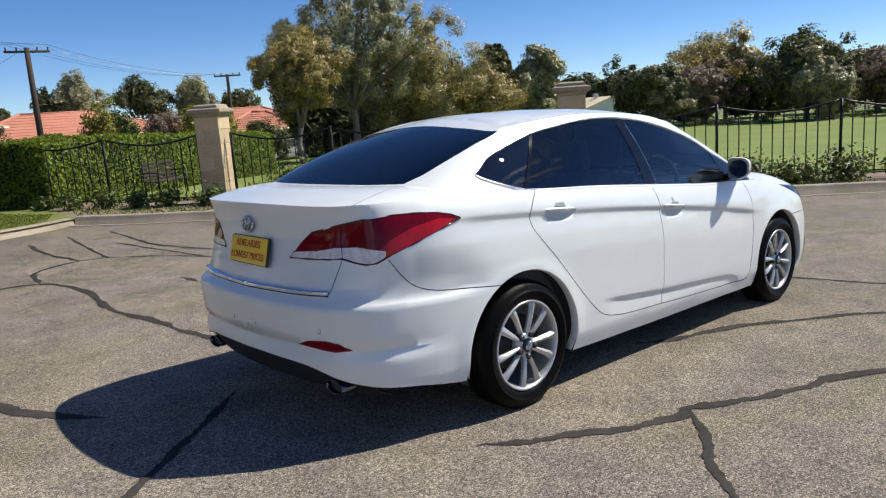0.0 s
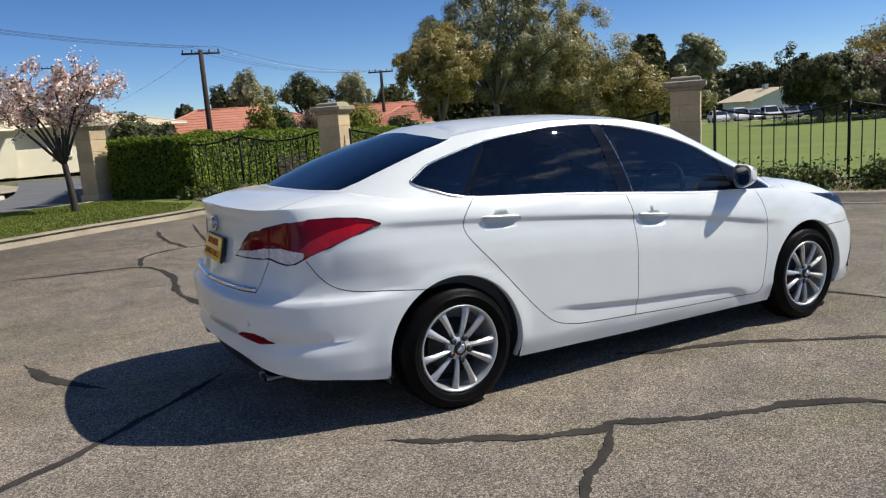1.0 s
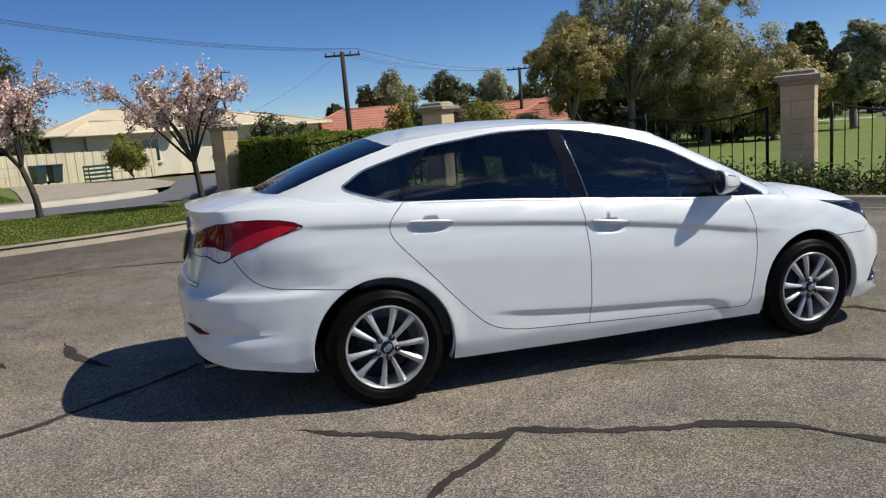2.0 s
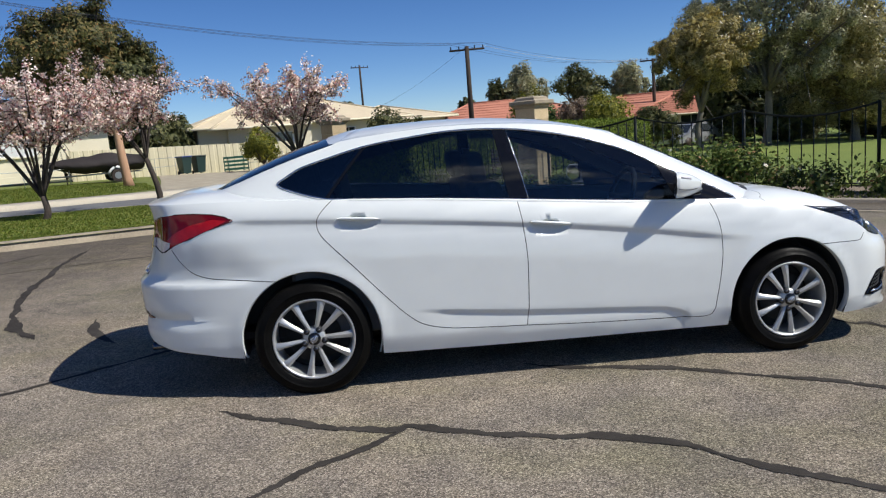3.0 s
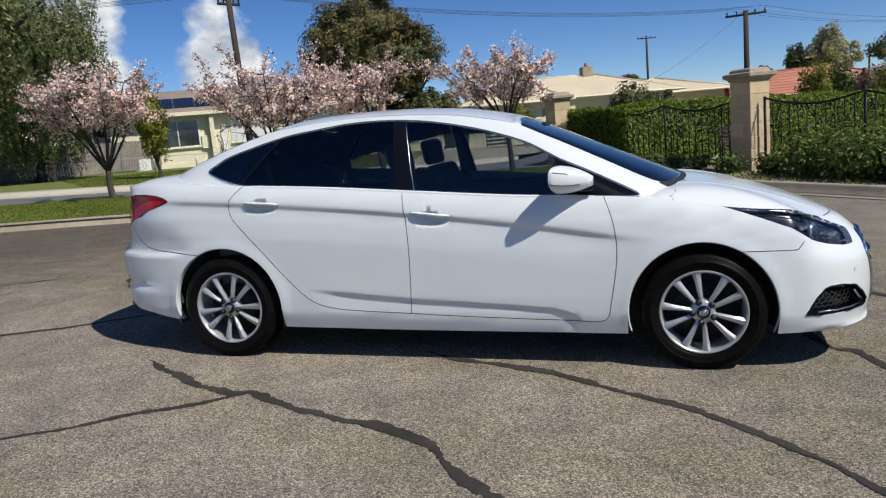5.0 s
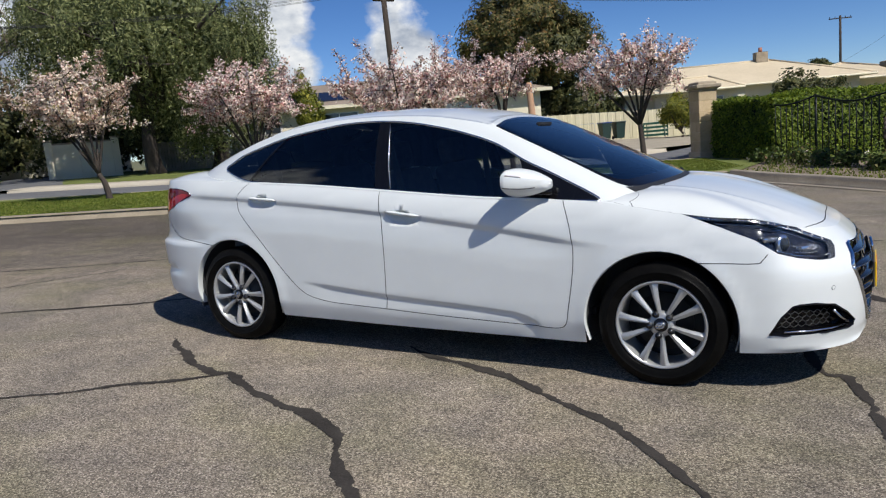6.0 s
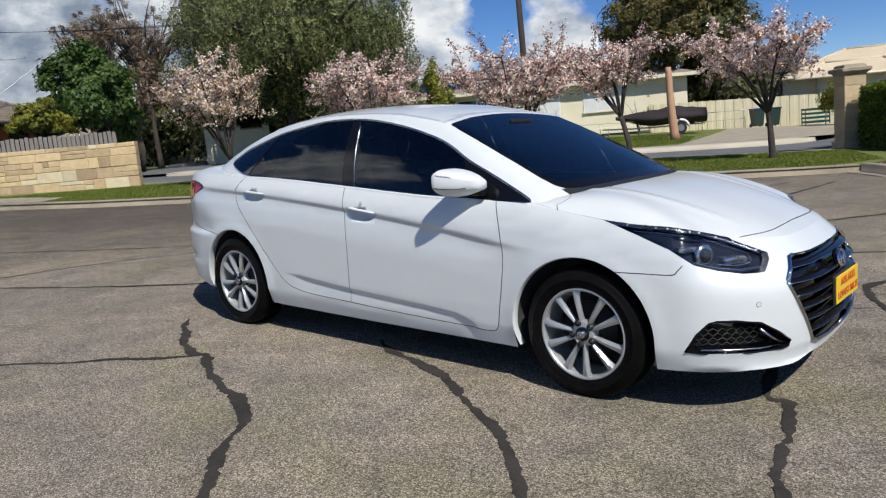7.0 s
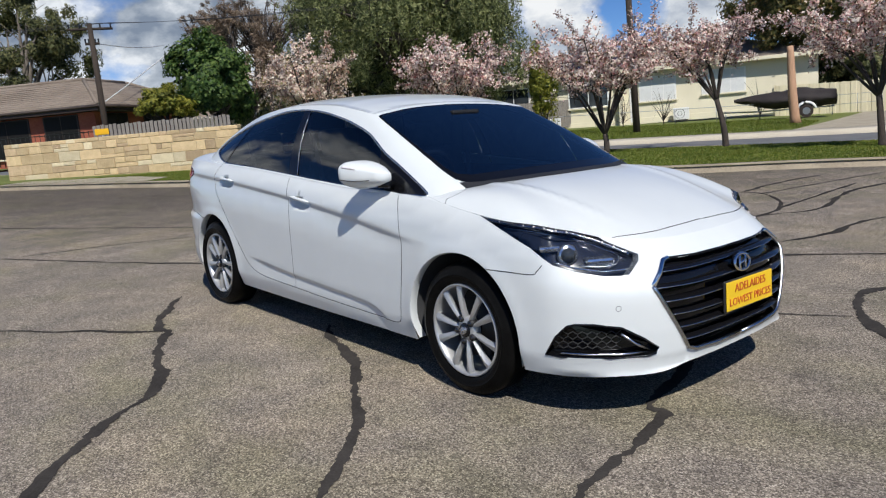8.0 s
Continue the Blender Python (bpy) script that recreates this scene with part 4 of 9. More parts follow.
for i, (bx, by, r, rz) in enumerate([(30.2, 41.0, 3.0, 2.2), (34.5, 40.2, 3.2, 2.4), (39.0, 42.0, 3.2, 2.3), (25.4, 34.6, 2.1, 1.5), (29.3, 33.6, 2.3, 1.6)]):
    tree_thing("park_shrub", "dark dense shrub under the gum trees", (bx, by), 0.12, 0.5, rz * 0.95, (r, r, rz), 70, 90, (0.3, 0.16), M_DARKLEAF, M_BARK, 520 + i, (0, 0), 0.17, 0.0, 6, 0.3, core=0.4)

for i, (bx, by, h) in enumerate([(87, 74, 9.2), (89, 71, 8.0), (91, 69, 8.4), (93, 66, 7.6), (95, 63, 8.8)]):
    tree_thing("far_tree", "dark bush on the rise beyond the park", (bx, by), 0.2, 1.0, h * 0.5, (4.0, 4.0, h * 0.52), 60, 60, (0.5, 0.28), M_DARKLEAF, M_BARK, 540 + i, (0, 0), 0.18, 0.0, 6, 0.3, core=0.4)

for i, (bx, by, r, top, mat) in enumerate([(24.6, 39.6, 2.4, 5.4, M_DARKLEAF), (28.6, 38.4, 2.9, 6.0, M_GUM_GREY), (33.0, 37.6, 3.0, 5.6, M_DARKLEAF)]):
    tree_thing("park_tree", "dense dark tree behind the gum trees", (bx, by), 0.16, 0.7, top * 0.52, (r, r, top * 0.5), 110, 130, (0.26, 0.13), mat, M_BARK, 560 + i, (0, 0), 0.15, 0.02, 8, 0.3, core=0.3)

# trees behind the houses
for i, (bx, by, w, top, mat) in enumerate([(18.4, 68.7, 2.3, 8.6, M_GUM_GREY), (16.2, 68.9, 1.5, 7.0, M_DARKLEAF), (25.2, 69.6, 2.9, 8.3, M_DARKLEAF), (29.3, 68.0, 2.2, 8.8, M_GUM_GREY), (1.5, 90, 2.0, 6.6, M_DARKLEAF), (15.0, 80, 1.2, 6.2, M_DARKLEAF), (33.5, 66, 2.6, 7.2, M_DARKLEAF)]):
    tree_thing("background_tree", "grey-green tree behind the houses", (bx, by), 0.2, 2.5, top * 0.68, (w, w, top * 0.3), 70, 80, (0.32, 0.13), mat, M_GUMBARK, 360 + i, (0, 0), 0.17, 0.02, 6, 0.3)
for i, (bx, by, w, top, mat, lab) in enumerate([(12.5, 44.5, 1.3, 4.9, M_YELLOW, "yellow-green shrub in a front garden"), (13.9, 44.2, 1.1, 4.4, M_GREENLEAF, "bright green shrub in a front garden"), (14.0, 38.7, 1.3, 3.9, M_DRY, "bare mauve-brown shrub in a garden"), (15.6, 38.4, 1.2, 4.1, M_YELLOW, "yellow-green shrub in a front garden"), (12.9, 29.3, 1.7, 3.3, M_YELLOW, "broad yellow-green shrub behind the fence"), (14.6, 28.0, 1.0, 2.5, M_DARKLEAF, "dark clipped shrub at the end of the hedge"), (2.0, 25.8, 0.9, 2.7, M_DARKLEAF, "dark green shrub behind the hedge"), (3.0, 26.6, 0.8, 2.5, M_DARKLEAF, "dark green shrub behind the hedge")]):
    tree_thing("garden_shrub", lab, (bx, by), 0.06, 0.5, top * 0.55, (w, w, top * 0.42), 45, 90, (0.13, 0.07), mat, M_BARK, 380 + i, (0, 0), 0.2, 0, 6, 0.2, 0.3, "garden shrubs")

# trees round the houses and at the street corner
tree_thing("evergreen_tree", "big round dark evergreen behind the cream house", (-14.3, 40.3), 0.32, 3.0, 6.6, (4.2, 4.2, 3.5), 200, 230, (0.2, 0.11), M_EVERGREEN, M_BARK, 400, (0, 0), 0.115, 0.0, 10, 0.35)
tree_thing("evergreen_tree", "dark part of an evergreen behind the cream house", (-12.3, 41.4), 0.25, 2.5, 5.6, (2.6, 2.6, 2.6), 80, 110, (0.24, 0.13), M_DARKLEAF, M_BARK, 401, (0, 0), 0.16, 0.0, 8, 0.35)
tree_thing("pepper_tree", "huge weeping pepper tree at the street corner", (-25.2, 20.2), 0.38, 3.0, 7.0, (5.8, 5.8, 4.1), 330, 270, (0.2, 0.05), M_WILLOW, M_BARK, 402, (0, 0), 0.11, 0.16, 14, 0.4, 0.0)
tree_thing("pepper_tree", "weeping pepper tree at the street corner", (-23.2, 22.4), 0.4, 2.4, 5.2, (3.4, 3.4, 3.6), 190, 250, (0.2, 0.05), M_WILLOW, M_BARK, 403, (0, 0), 0.12, 0.18, 10, 0.4, 0.0)
tree_thing("bare_tree", "half-bare tree with fine mauve-brown twigs", (-34.3, 14.7), 0.2, 3.6, 6.75, (1.75, 1.75, 1.35), 130, 90, (0.12, 0.035), M_DRY, M_BARK, 404, (0, 0), 0.10, 0.0, 44, 0.5, core=0)
tree_thing("bare_tree", "tall half-bare tree with fine mauve-brown twigs", (-33.1, 17.0), 0.15, 4.2, 7.39, (2.3, 2.3, 2.2), 170, 100, (0.12, 0.035), M_DRY, M_BARK, 412, (0, 0), 0.085, 0.0, 56, 0.5, core=0)
tree_thing("bare_tree", "hanging brown foliage of a half-bare tree", (-28.9, 13.6), 0.2, 2.0, 4.4, (1.9, 1.9, 2.6), 60, 70, (0.2, 0.09), M_DRY, M_BARK, 405, (0, 0), 0.13, 0.1, 10, 0.3, core=0)
tree_thing("broadleaf_tree", "dense bright green tree behind the stone wall", (-27.2, 11.1), 0.18, 1.6, 3.4, (2.25, 2.25, 2.0), 100, 190, (0.17, 0.11), M_GREENLEAF, M_BARK, 406, (0, 0), 0.15, 0.0, 8, 0.4)
tree_thing("small_tree", "small umbrella-shaped yellow-green tree behind the wall", (-26.1, 8.4), 0.09, 1.7, 2.48, (1.25, 1.25, 0.72), 70, 150, (0.11, 0.06), M_YELLOW, M_BARK, 407, (0, 0), 0.16, 0.0, 8, 0.3)
tree_thing("gum_tree", "tall dark gum tree behind the brick house", (-54, 8.9), 0.28, 4.0, 9.0, (4.6, 4.6, 4.6), 100, 260, (0.28, 0.11), M_DARKLEAF, M_GUMBARK, 408, (0, 0), 0.10, 0.03, 14, 0.4, core=0)
tree_thing("gum_tree", "tall dark gum tree behind the brick house", (-56, 3.5), 0.28, 4.0, 8.6, (4.6, 4.6, 5.0), 105, 250, (0.28, 0.11), M_DARKLEAF, M_GUMBARK, 409, (0, 0), 0.10, 0.03, 14, 0.3, core=0)
tree_thing("garden_shrub", "tall yellow-green shrub beside the house", (-16.2, 20.8), 0.08, 0.6, 2.3, (0.85, 0.85, 1.5), 60, 100, (0.15, 0.06), M_YELLOW, M_BARK, 410, (0, 0), 0.18, 0.05, 8, 0.3, 0.2, "garden shrubs")
tree_thing("garden_shrub", "yellow-green shrub in front of the cream house", (-4.1, 37.1), 0.07, 0.4, 1.35, (1.25, 1.25, 1.15), 60, 90, (0.13, 0.06), M_YELLOW, M_BARK, 411, (0, 0), 0.18, 0.03, 8, 0.2, 0.2, "garden shrubs")
for i, (bx, by, w, top) in enumerate([(-34, 24, 4.5, 7.5), (-40, 21.5, 3.5, 5.0), (-30.5, 26, 4.0, 6.5)]):
    tree_thing("background_tree", "dark trees and shrubs along the far street", (bx, by), 0.25, 0.8, top * 0.48, (w, w, top * 0.52), 100, 90, (0.32, 0.16), M_DARKLEAF, M_BARK, 430 + i, (0, 0), 0.17, 0.02, 7, 0.2)
for i, (bx, by) in enumerate([(-10.7, 40.7), (-10.0, 42.9)]):
    tree_thing("background_tree", "dark shrub behind the steel fence", (bx, by), 0.15, 0.6, 2.0, (1.7, 1.7, 1.9), 60, 90, (0.25, 0.13), M_DARKLEAF, M_BARK, 450 + i, (0, 0), 0.17, 0.02, 6, 0.2)
tree_thing("background_tree", "dark shrub behind the steel fence", (-13.2, 41.4), 0.15, 0.6, 2.3, (1.25, 1.25, 2.0), 60, 90, (0.25, 0.13), M_DARKLEAF, M_BARK, 455, (0, 0), 0.17, 0.02, 6, 0.2)
for i, (bx, by) in enumerate([(-16.9, 30.6), (-13.2, 33.4), (-18.4, 29.2)]):
    tree_thing("bare_shrub", "leafless branching shrub against the cream wall", (bx, by), 0.03, 0.25, 1.25, (0.9, 0.9, 0.85), 30, 2, (0.05, 0.03), M_DRY, M_BARK, 440 + i, (0, 0), 0.1, 0, 16, 0.5, 0.2, "bare shrubs", core=0)
# ---- houses, walls, poles across the street ----
def slab_mesh(name, corners, thick, mat):
    """A flat plate with thickness from four corners."""
    c = [Vector(p) for p in corners]
    n = (c[1] - c[0]).cross(c[2] - c[0]).normalized() * thick
    v = [*c, *[p - n for p in c]]
    k = len(c)
    f = [tuple(range(k)), tuple(range(2 * k - 1, k - 1, -1))] + [(i, i + k, (i + 1) % k + k, (i + 1) % k) for i in range(k)]
    return mesh_of(name, v, f, mat)


def hip_roof(parent, w, d, eave, ridge, over, mat, inset=None, rows=0, tilemat=None, gutter=None):
    """A hipped roof over a box w along x, d along y, with the eaves out by over."""
    x0, x1, y0, y1 = -w / 2 - over, w / 2 + over, -d / 2 - over, d / 2 + over
    i = inset if inset is not None else (y1 - y0) / 2
    r0, r1 = (x0 + i, 0, ridge), (x1 - i, 0, ridge)
    a, b, c, e = (x0, y0, eave), (x1, y0, eave), (x1, y1, eave), (x0, y1, eave)
    for poly in ([a, b, r1, r0], [c, e, r0, r1]):
        part("roof", slab_mesh("roof", poly, 0.06, mat), parent)
    for poly in ([b, c, r1], [e, a, r0]):
        part("roof", slab_mesh("roof", poly, 0.06, mat), parent)
    for (p, q) in ((a, b), (b, c), (c, e), (e, a)):
        part("gutter", tubes_mesh("gutter", [([Vector(p) + Vector((0, 0, -0.05)), Vector(q) + Vector((0, 0, -0.05))], [0.07, 0.07])], gutter or M_CREAM, 5), parent, "painted gutter")
    if rows:
        # raised tile courses on the slope that faces the street
        for k in range(rows):
            s = (k + 0.5) / rows
            for lo, hi, rr in ((a, b, (r0, r1)), (b, c, (r1, r1)), (e, a, (r0, r0))):
                p = Vector(lo).lerp(Vector(rr[0]), s)
                q = Vector(hi).lerp(Vector(rr[1]), s)
                if (p - q).length > 0.3:
                    part("tile_course", tubes_mesh("tile_course", [([p, q], [0.028, 0.028])], tilemat or mat, 4), parent)
    part("ridge_cap", tubes_mesh("ridge_cap", [([a, r0], [0.09, 0.09]), ([b, r1], [0.09, 0.09]), ([r0, r1], [0.09, 0.09])], tilemat or mat, 6), parent)


def window_part(parent, x, z, w, h, y, mat=M_WINDOW, bars=2, frame_mat=None):
    """A window set in the wall at y: recess, frame, panes, sill."""
    t = part("window", box_mesh("window", x - w / 2 - 0.06, x + w / 2 + 0.06, y - 0.05, y + 0.06, z - 0.06, z + h + 0.06, frame_mat or M_WHITE, 0.01), parent)
    pw = w / bars
    for i in range(bars):
        part("pane", box_mesh("pane", x - w / 2 + pw * i + 0.025, x - w / 2 + pw * (i + 1) - 0.025, y - 0.062, y - 0.052, z, z + h, mat), t)
    part("sill", box_mesh("sill", x - w / 2 - 0.12, x + w / 2 + 0.12, y - 0.14, y + 0.02, z - 0.14, z - 0.065, M_CREAM, 0.01), t)
    return t


# long cream house with a tiled roof and solar panels
YAW_H = math.degrees(math.atan2(0.579, 0.815))
hx, hy = -21.5, 32.2
hz = gz(hx, hy, 0.05)
cream_house = thing("house", "long single-storey cream rendered house with a low tiled roof", "house", pose(hx, hy, hz, 0, 0, YAW_H))
part("wall", box_mesh("wall", -7.5, 11.0, 0, 0.25, 0, 3.0, M_CREAM), cream_house)
part("wall", box_mesh("wall", 10.75, 11.0, 0.25, 8, 0, 3.0, M_CREAM), cream_house)
part("wall", box_mesh("wall", -7.5, -7.25, 0.25, 8, 0, 3.0, M_CREAM), cream_house)
part("wall", box_mesh("wall", -7.2, 10.7, 7.75, 8, 0, 3.0, M_CREAM), cream_house)
part("porch_wall", box_mesh("porch_wall", 0.55, 0.8, -0.5, 0.0, 0, 2.95, M_CREAM, 0.01), cream_house)
part("meter_box", box_mesh("meter_box", 0.05, 0.5, -0.16, -0.01, 1.0, 1.75, M_CREAM, 0.02), cream_house)
part("base_course", box_mesh("base_course", -7.52, 11.02, -0.03, -0.005, 0, 0.35, M_CREAM, 0.01), cream_house)
for wx, ww, wz, wh, mat, bars in [(-1.15, 2.2, 1.25, 1.35, M_WINDOW, 2), (2.7, 1.9, 1.3, 1.25, M_BLIND, 3), (6.2, 2.2, 1.4, 1.2, M_BLIND, 3), (-5.5, 1.8, 1.3, 1.3, M_WINDOW, 2)]:
    window_part(cream_house, wx, wz, ww, wh, 0.0, mat, bars)
part("door", box_mesh("door", 1.15, 1.4, -0.06, -0.005, 0.1, 2.2, M_WHITE, 0.01), cream_house)
part("roof_frame", box_mesh("roof_frame", -7.7, 11.2, 0.1, 7.9, 2.95, 3.05, M_CREAM), cream_house, m=None)
bm_pts = [(-8.1, -0.6), (11.6, -0.6), (11.6, 8.6), (-8.1, 8.6)]
ridge = [(-3.5, 4.0, 4.6), (7.0, 4.0, 4.6)]
e0, e1, e2, e3 = [(x, y, 3.05) for x, y in bm_pts]
for poly in ([e0, e1, ridge[1], ridge[0]], [e2, e3, ridge[0], ridge[1]], [e1, e2, ridge[1]], [e3, e0, ridge[0]]):
    part("roof", slab_mesh("roof", poly, 0.07, M_ROOF_BROWN), cream_house, "dull brown tiled roof")
part("fascia", box_mesh("fascia", -8.1, 11.6, -0.66, -0.6, 2.88, 3.08, M_CREAM, 0.01), cream_house, "pale cream fascia and gutter")
for i in range(5):
    px = -4.6 + i * 1.15
    zz = lambda y: 3.05 + (y + 0.6) * (1.55 / 4.6) + 0.06
    part("solar_panel", slab_mesh("solar_panel", [(px, 0.3, zz(0.3)), (px + 1.1, 0.3, zz(0.3)), (px + 1.1, 2.1, zz(2.1)), (px, 2.1, zz(2.1))], 0.04, M_SOLAR), cream_house, "dark blue solar panel")
for ax in (-6.4, -3.2, 3.9):
    ac = thing("air_conditioner", "white outdoor air-conditioning unit beside the house", "air conditioner", pose(hx, hy, hz, 0, 0, YAW_H) @ pose(ax, -0.5, 0.03))
    part("casing", box_mesh("casing", -0.42, 0.42, -0.17, 0.17, 0.05, 0.7, M_WHITE, 0.02, 2), ac)
    part("fan_grille", tubes_mesh("fan_grille", [([(0.26 * math.cos(q) - 0.08, -0.175, 0.38 + 0.26 * math.sin(q)) for q in np.linspace(0, 2 * math.pi, 17)], [0.012] * 17), ([(0.12 * math.cos(q) - 0.08, -0.175, 0.38 + 0.12 * math.sin(q)) for q in np.linspace(0, 2 * math.pi, 13)], [0.01] * 13)], M_DARKTRIM, 4), ac)
    part("foot", box_mesh("foot", -0.35, 0.35, -0.15, 0.15, 0, 0.05, M_DARKTRIM), ac)

# ribbed cream fence between the houses
fa, fb = Vector((-14.2, 37.16, 0)), Vector((-3.0, 43.0, 0))
steel_fence = thing("steel_fence", "tall ribbed cream sheet-steel fence", "fence", pose(fa.x, fa.y, gz(fa.x, fa.y, 0.05), 0, 0, math.degrees(math.atan2(fb.y - fa.y, fb.x - fa.x))))
flen = (fb - fa).length
nb = 26
for i in range(nb):
    s0 = flen * i / nb
    w = flen / nb
    zz = float(ground_z(fa.x + (fb.x - fa.x) * i / nb, fa.y + (fb.y - fa.y) * i / nb) - ground_z(fa.x, fa.y))
    v = [(s0, 0, zz), (s0 + w * 0.35, 0, zz), (s0 + w * 0.42, -0.03, zz), (s0 + w * 0.93, -0.03, zz), (s0 + w, 0, zz)]
    allv = [*v, *[(x, y, z + 1.65) for x, y, z in v], *[(x, y + 0.02, z) for x, y, z in v], *[(x, y + 0.02, z + 1.65) for x, y, z in v]]
    f = [(k, k + 1, k + 6, k + 5) for k in range(4)] + [(k + 15, k + 16, k + 11, k + 10) for k in range(4)]
    part("panel", mesh_of("panel", allv, f, M_CREAMFENCE), steel_fence)
    if i % 5 == 0:
        part("post", box_mesh("post", s0 - 0.03, s0 + 0.03, 0.0, 0.06, zz, zz + 1.72, M_CREAMFENCE), steel_fence)


def wheelie_bin(x, y, yaw, lid, body):
    t = thing("wheelie_bin", "two-wheeled rubbish bin with a coloured lid by the fence", "bin", pose(x, y, gz(x, y, 0.12), 0, 0, yaw), group="bins")
    bm = bmesh.new()
    r0 = [bm.verts.new(p) for p in ((-0.22, -0.25, 0.06), (0.22, -0.25, 0.06), (0.22, 0.25, 0.06), (-0.22, 0.25, 0.06))]
    r1 = [bm.verts.new(p) for p in ((-0.29, -0.36, 0.95), (0.29, -0.36, 0.95), (0.29, 0.36, 0.95), (-0.29, 0.36, 0.95))]
    bm.faces.new(r0[::-1]), bm.faces.new(r1)
    for i in range(4):
        bm.faces.new((r0[i], r0[(i + 1) % 4], r1[(i + 1) % 4], r1[i]))
    part("body", mesh_from_bm("body", bm, body), t)
    part("lid", box_mesh("lid", -0.31, 0.31, -0.4, 0.4, 0.955, 1.02, lid, 0.02, 2), t)
    for sx in (-0.25, 0.25):
        part("wheel", tubes_mesh("wheel", [([(sx - 0.03, 0.28, 0.1), (sx + 0.03, 0.28, 0.1)], [0.1, 0.1])], M_DARKTRIM, 12), t)


M_DARKBIN = plain("dark_bin", (0.02, 0.045, 0.04), 0.5)
wheelie_bin(-8.6, 38.3, 40, M_BLUELID, M_DARKBIN)
wheelie_bin(-7.9, 38.7, 40, M_DARKBIN, M_DARKBIN)
crate = thing("crate", "teal slatted crate standing by the driveway", "crate", pose(-5.9, 39.2, gz(-5.9, 39.2, 0.12), 0, 0, 30))
for sx in (-0.62, 0.57):
    for sy in (-0.33, 0.28):
        part("post", box_mesh("post", sx, sx + 0.05, sy, sy + 0.05, 0, 0.85, M_GREENBIN, 0.005), crate)
for dz in (0.08, 0.30, 0.52, 0.74):
    for sy in (-0.35, 0.33):
        part("slat", box_mesh("slat", -0.62, 0.62, sy, sy + 0.02, dz, dz + 0.11, M_GREENBIN, 0.004), crate)
for gx0, gy0 in ((-10.6, 35.6), (-5.0, 37.4)):
    gate = thing("low_gate", "low galvanised tube and wire gate", "gate", pose(gx0, gy0, gz(gx0, gy0, 0.1), 0, 0, 33))
    part("gate_frame", tubes_mesh("gate_frame", [([(0, 0, 0), (0, 0, 0.95), (2.2, 0, 0.95), (2.2, 0, 0)], [0.022] * 4), ([(0, 0, 0.5), (2.2, 0, 0.5)], [0.014] * 2), ([(1.1, 0, 0.05), (1.1, 0, 0.95)], [0.014] * 2)], M_GALV, 6), gate)
low = thing("tube_fence", "low galvanised tube front fence", "fence")
for i in range(9):
    x, y = -24 + i * 1.62, 24.6 + i * 1.1
    part("post", tubes_mesh("post", [([(x, y, gz(x, y)), (x, y, gz(x, y) + 0.75)], [0.02, 0.02])], M_GALV, 6), low)
part("rail", tubes_mesh("rail", [([(-24 + i * 1.62, 24.6 + i * 1.1, gz(-24 + i * 1.62, 24.6 + i * 1.1) + 0.75) for i in range(9)], [0.018] * 9)], M_GALV, 6), low)

# covered boat on its trailer
bz = gz(-12.3, 33.2, 0.09)
boat = thing("boat_trailer", "boat under a black cover on a trailer, parked on the grass", "boat", pose(-11.9, 33.15, bz, 0, 0, 26))
bm = bmesh.new()
secs = []
for s in np.linspace(0, 1, 15):
    x = -2.2 + 4.5 * s
    w = 0.9 * min(1, (s * 2.2) ** 0.6 + 0.06)
    topz = 1.10 + 0.22 * math.sin(s * 2.6) + (0.10 if 0.5 < s < 0.72 else 0)
    botz = 0.95 - 0.46 * min(1, s * 2.6)
    secs.append([bm.verts.new((x, w * math.cos(a) * (1 if math.sin(a) < 0.3 else 0.8), (topz + botz) / 2 + (topz - botz) / 2 * math.sin(a) + 0.05 * math.sin(5 * a + s * 23) * math.sin(s * 9) + 0.012 * math.sin(11 * a - s * 41))) for a in np.linspace(0, 2 * math.pi, 17)[:-1]])
for a, b in zip(secs, secs[1:]):
    for i in range(16):
        bm.faces.new((a[i], a[(i + 1) % 16], b[(i + 1) % 16], b[i]))
bm.faces.new(secs[0]), bm.faces.new(secs[-1][::-1])
part("cover", mesh_from_bm("cover", bm, M_BOATCOVER, True), boat, "slack black boat cover")
part("frame", tubes_mesh("frame", [([(-2.9, 0, 0.5), (-1.2, 0.0, 0.42), (2.2, 0.0, 0.42)], [0.04] * 3), ([(-1.2, 0.5, 0.42), (2.2, 0.5, 0.42)], [0.03] * 2), ([(-1.2, -0.5, 0.42), (2.2, -0.5, 0.42)], [0.03] * 2), ([(1.0, -0.85, 0.32), (1.0, 0.85, 0.32)], [0.035] * 2), ([(-2.6, 0, 0.0), (-2.6, 0, 0.55)], [0.03] * 2)], M_GALV, 6), boat)
for sy in (-0.9, 0.9):
    wh = part("wheel", tubes_mesh("wheel", [([(1.0, sy - 0.09, 0.3), (1.0, sy + 0.09, 0.3)], [0.3, 0.3])], M_DARKTRIM, 18, False), boat)
    part("hub", tubes_mesh("hub", [([(1.0, sy - 0.1, 0.3), (1.0, sy + 0.1, 0.3)], [0.17, 0.17])], M_GALV, 14, False), wh)
    part("mudguard", tubes_mesh("mudguard", [([(1.0 + 0.4 * math.cos(q), sy, 0.3 + 0.4 * math.sin(q)) for q in np.linspace(0.2, 2.94, 9)], [0.07] * 9)], M_WHITE, 4), boat)
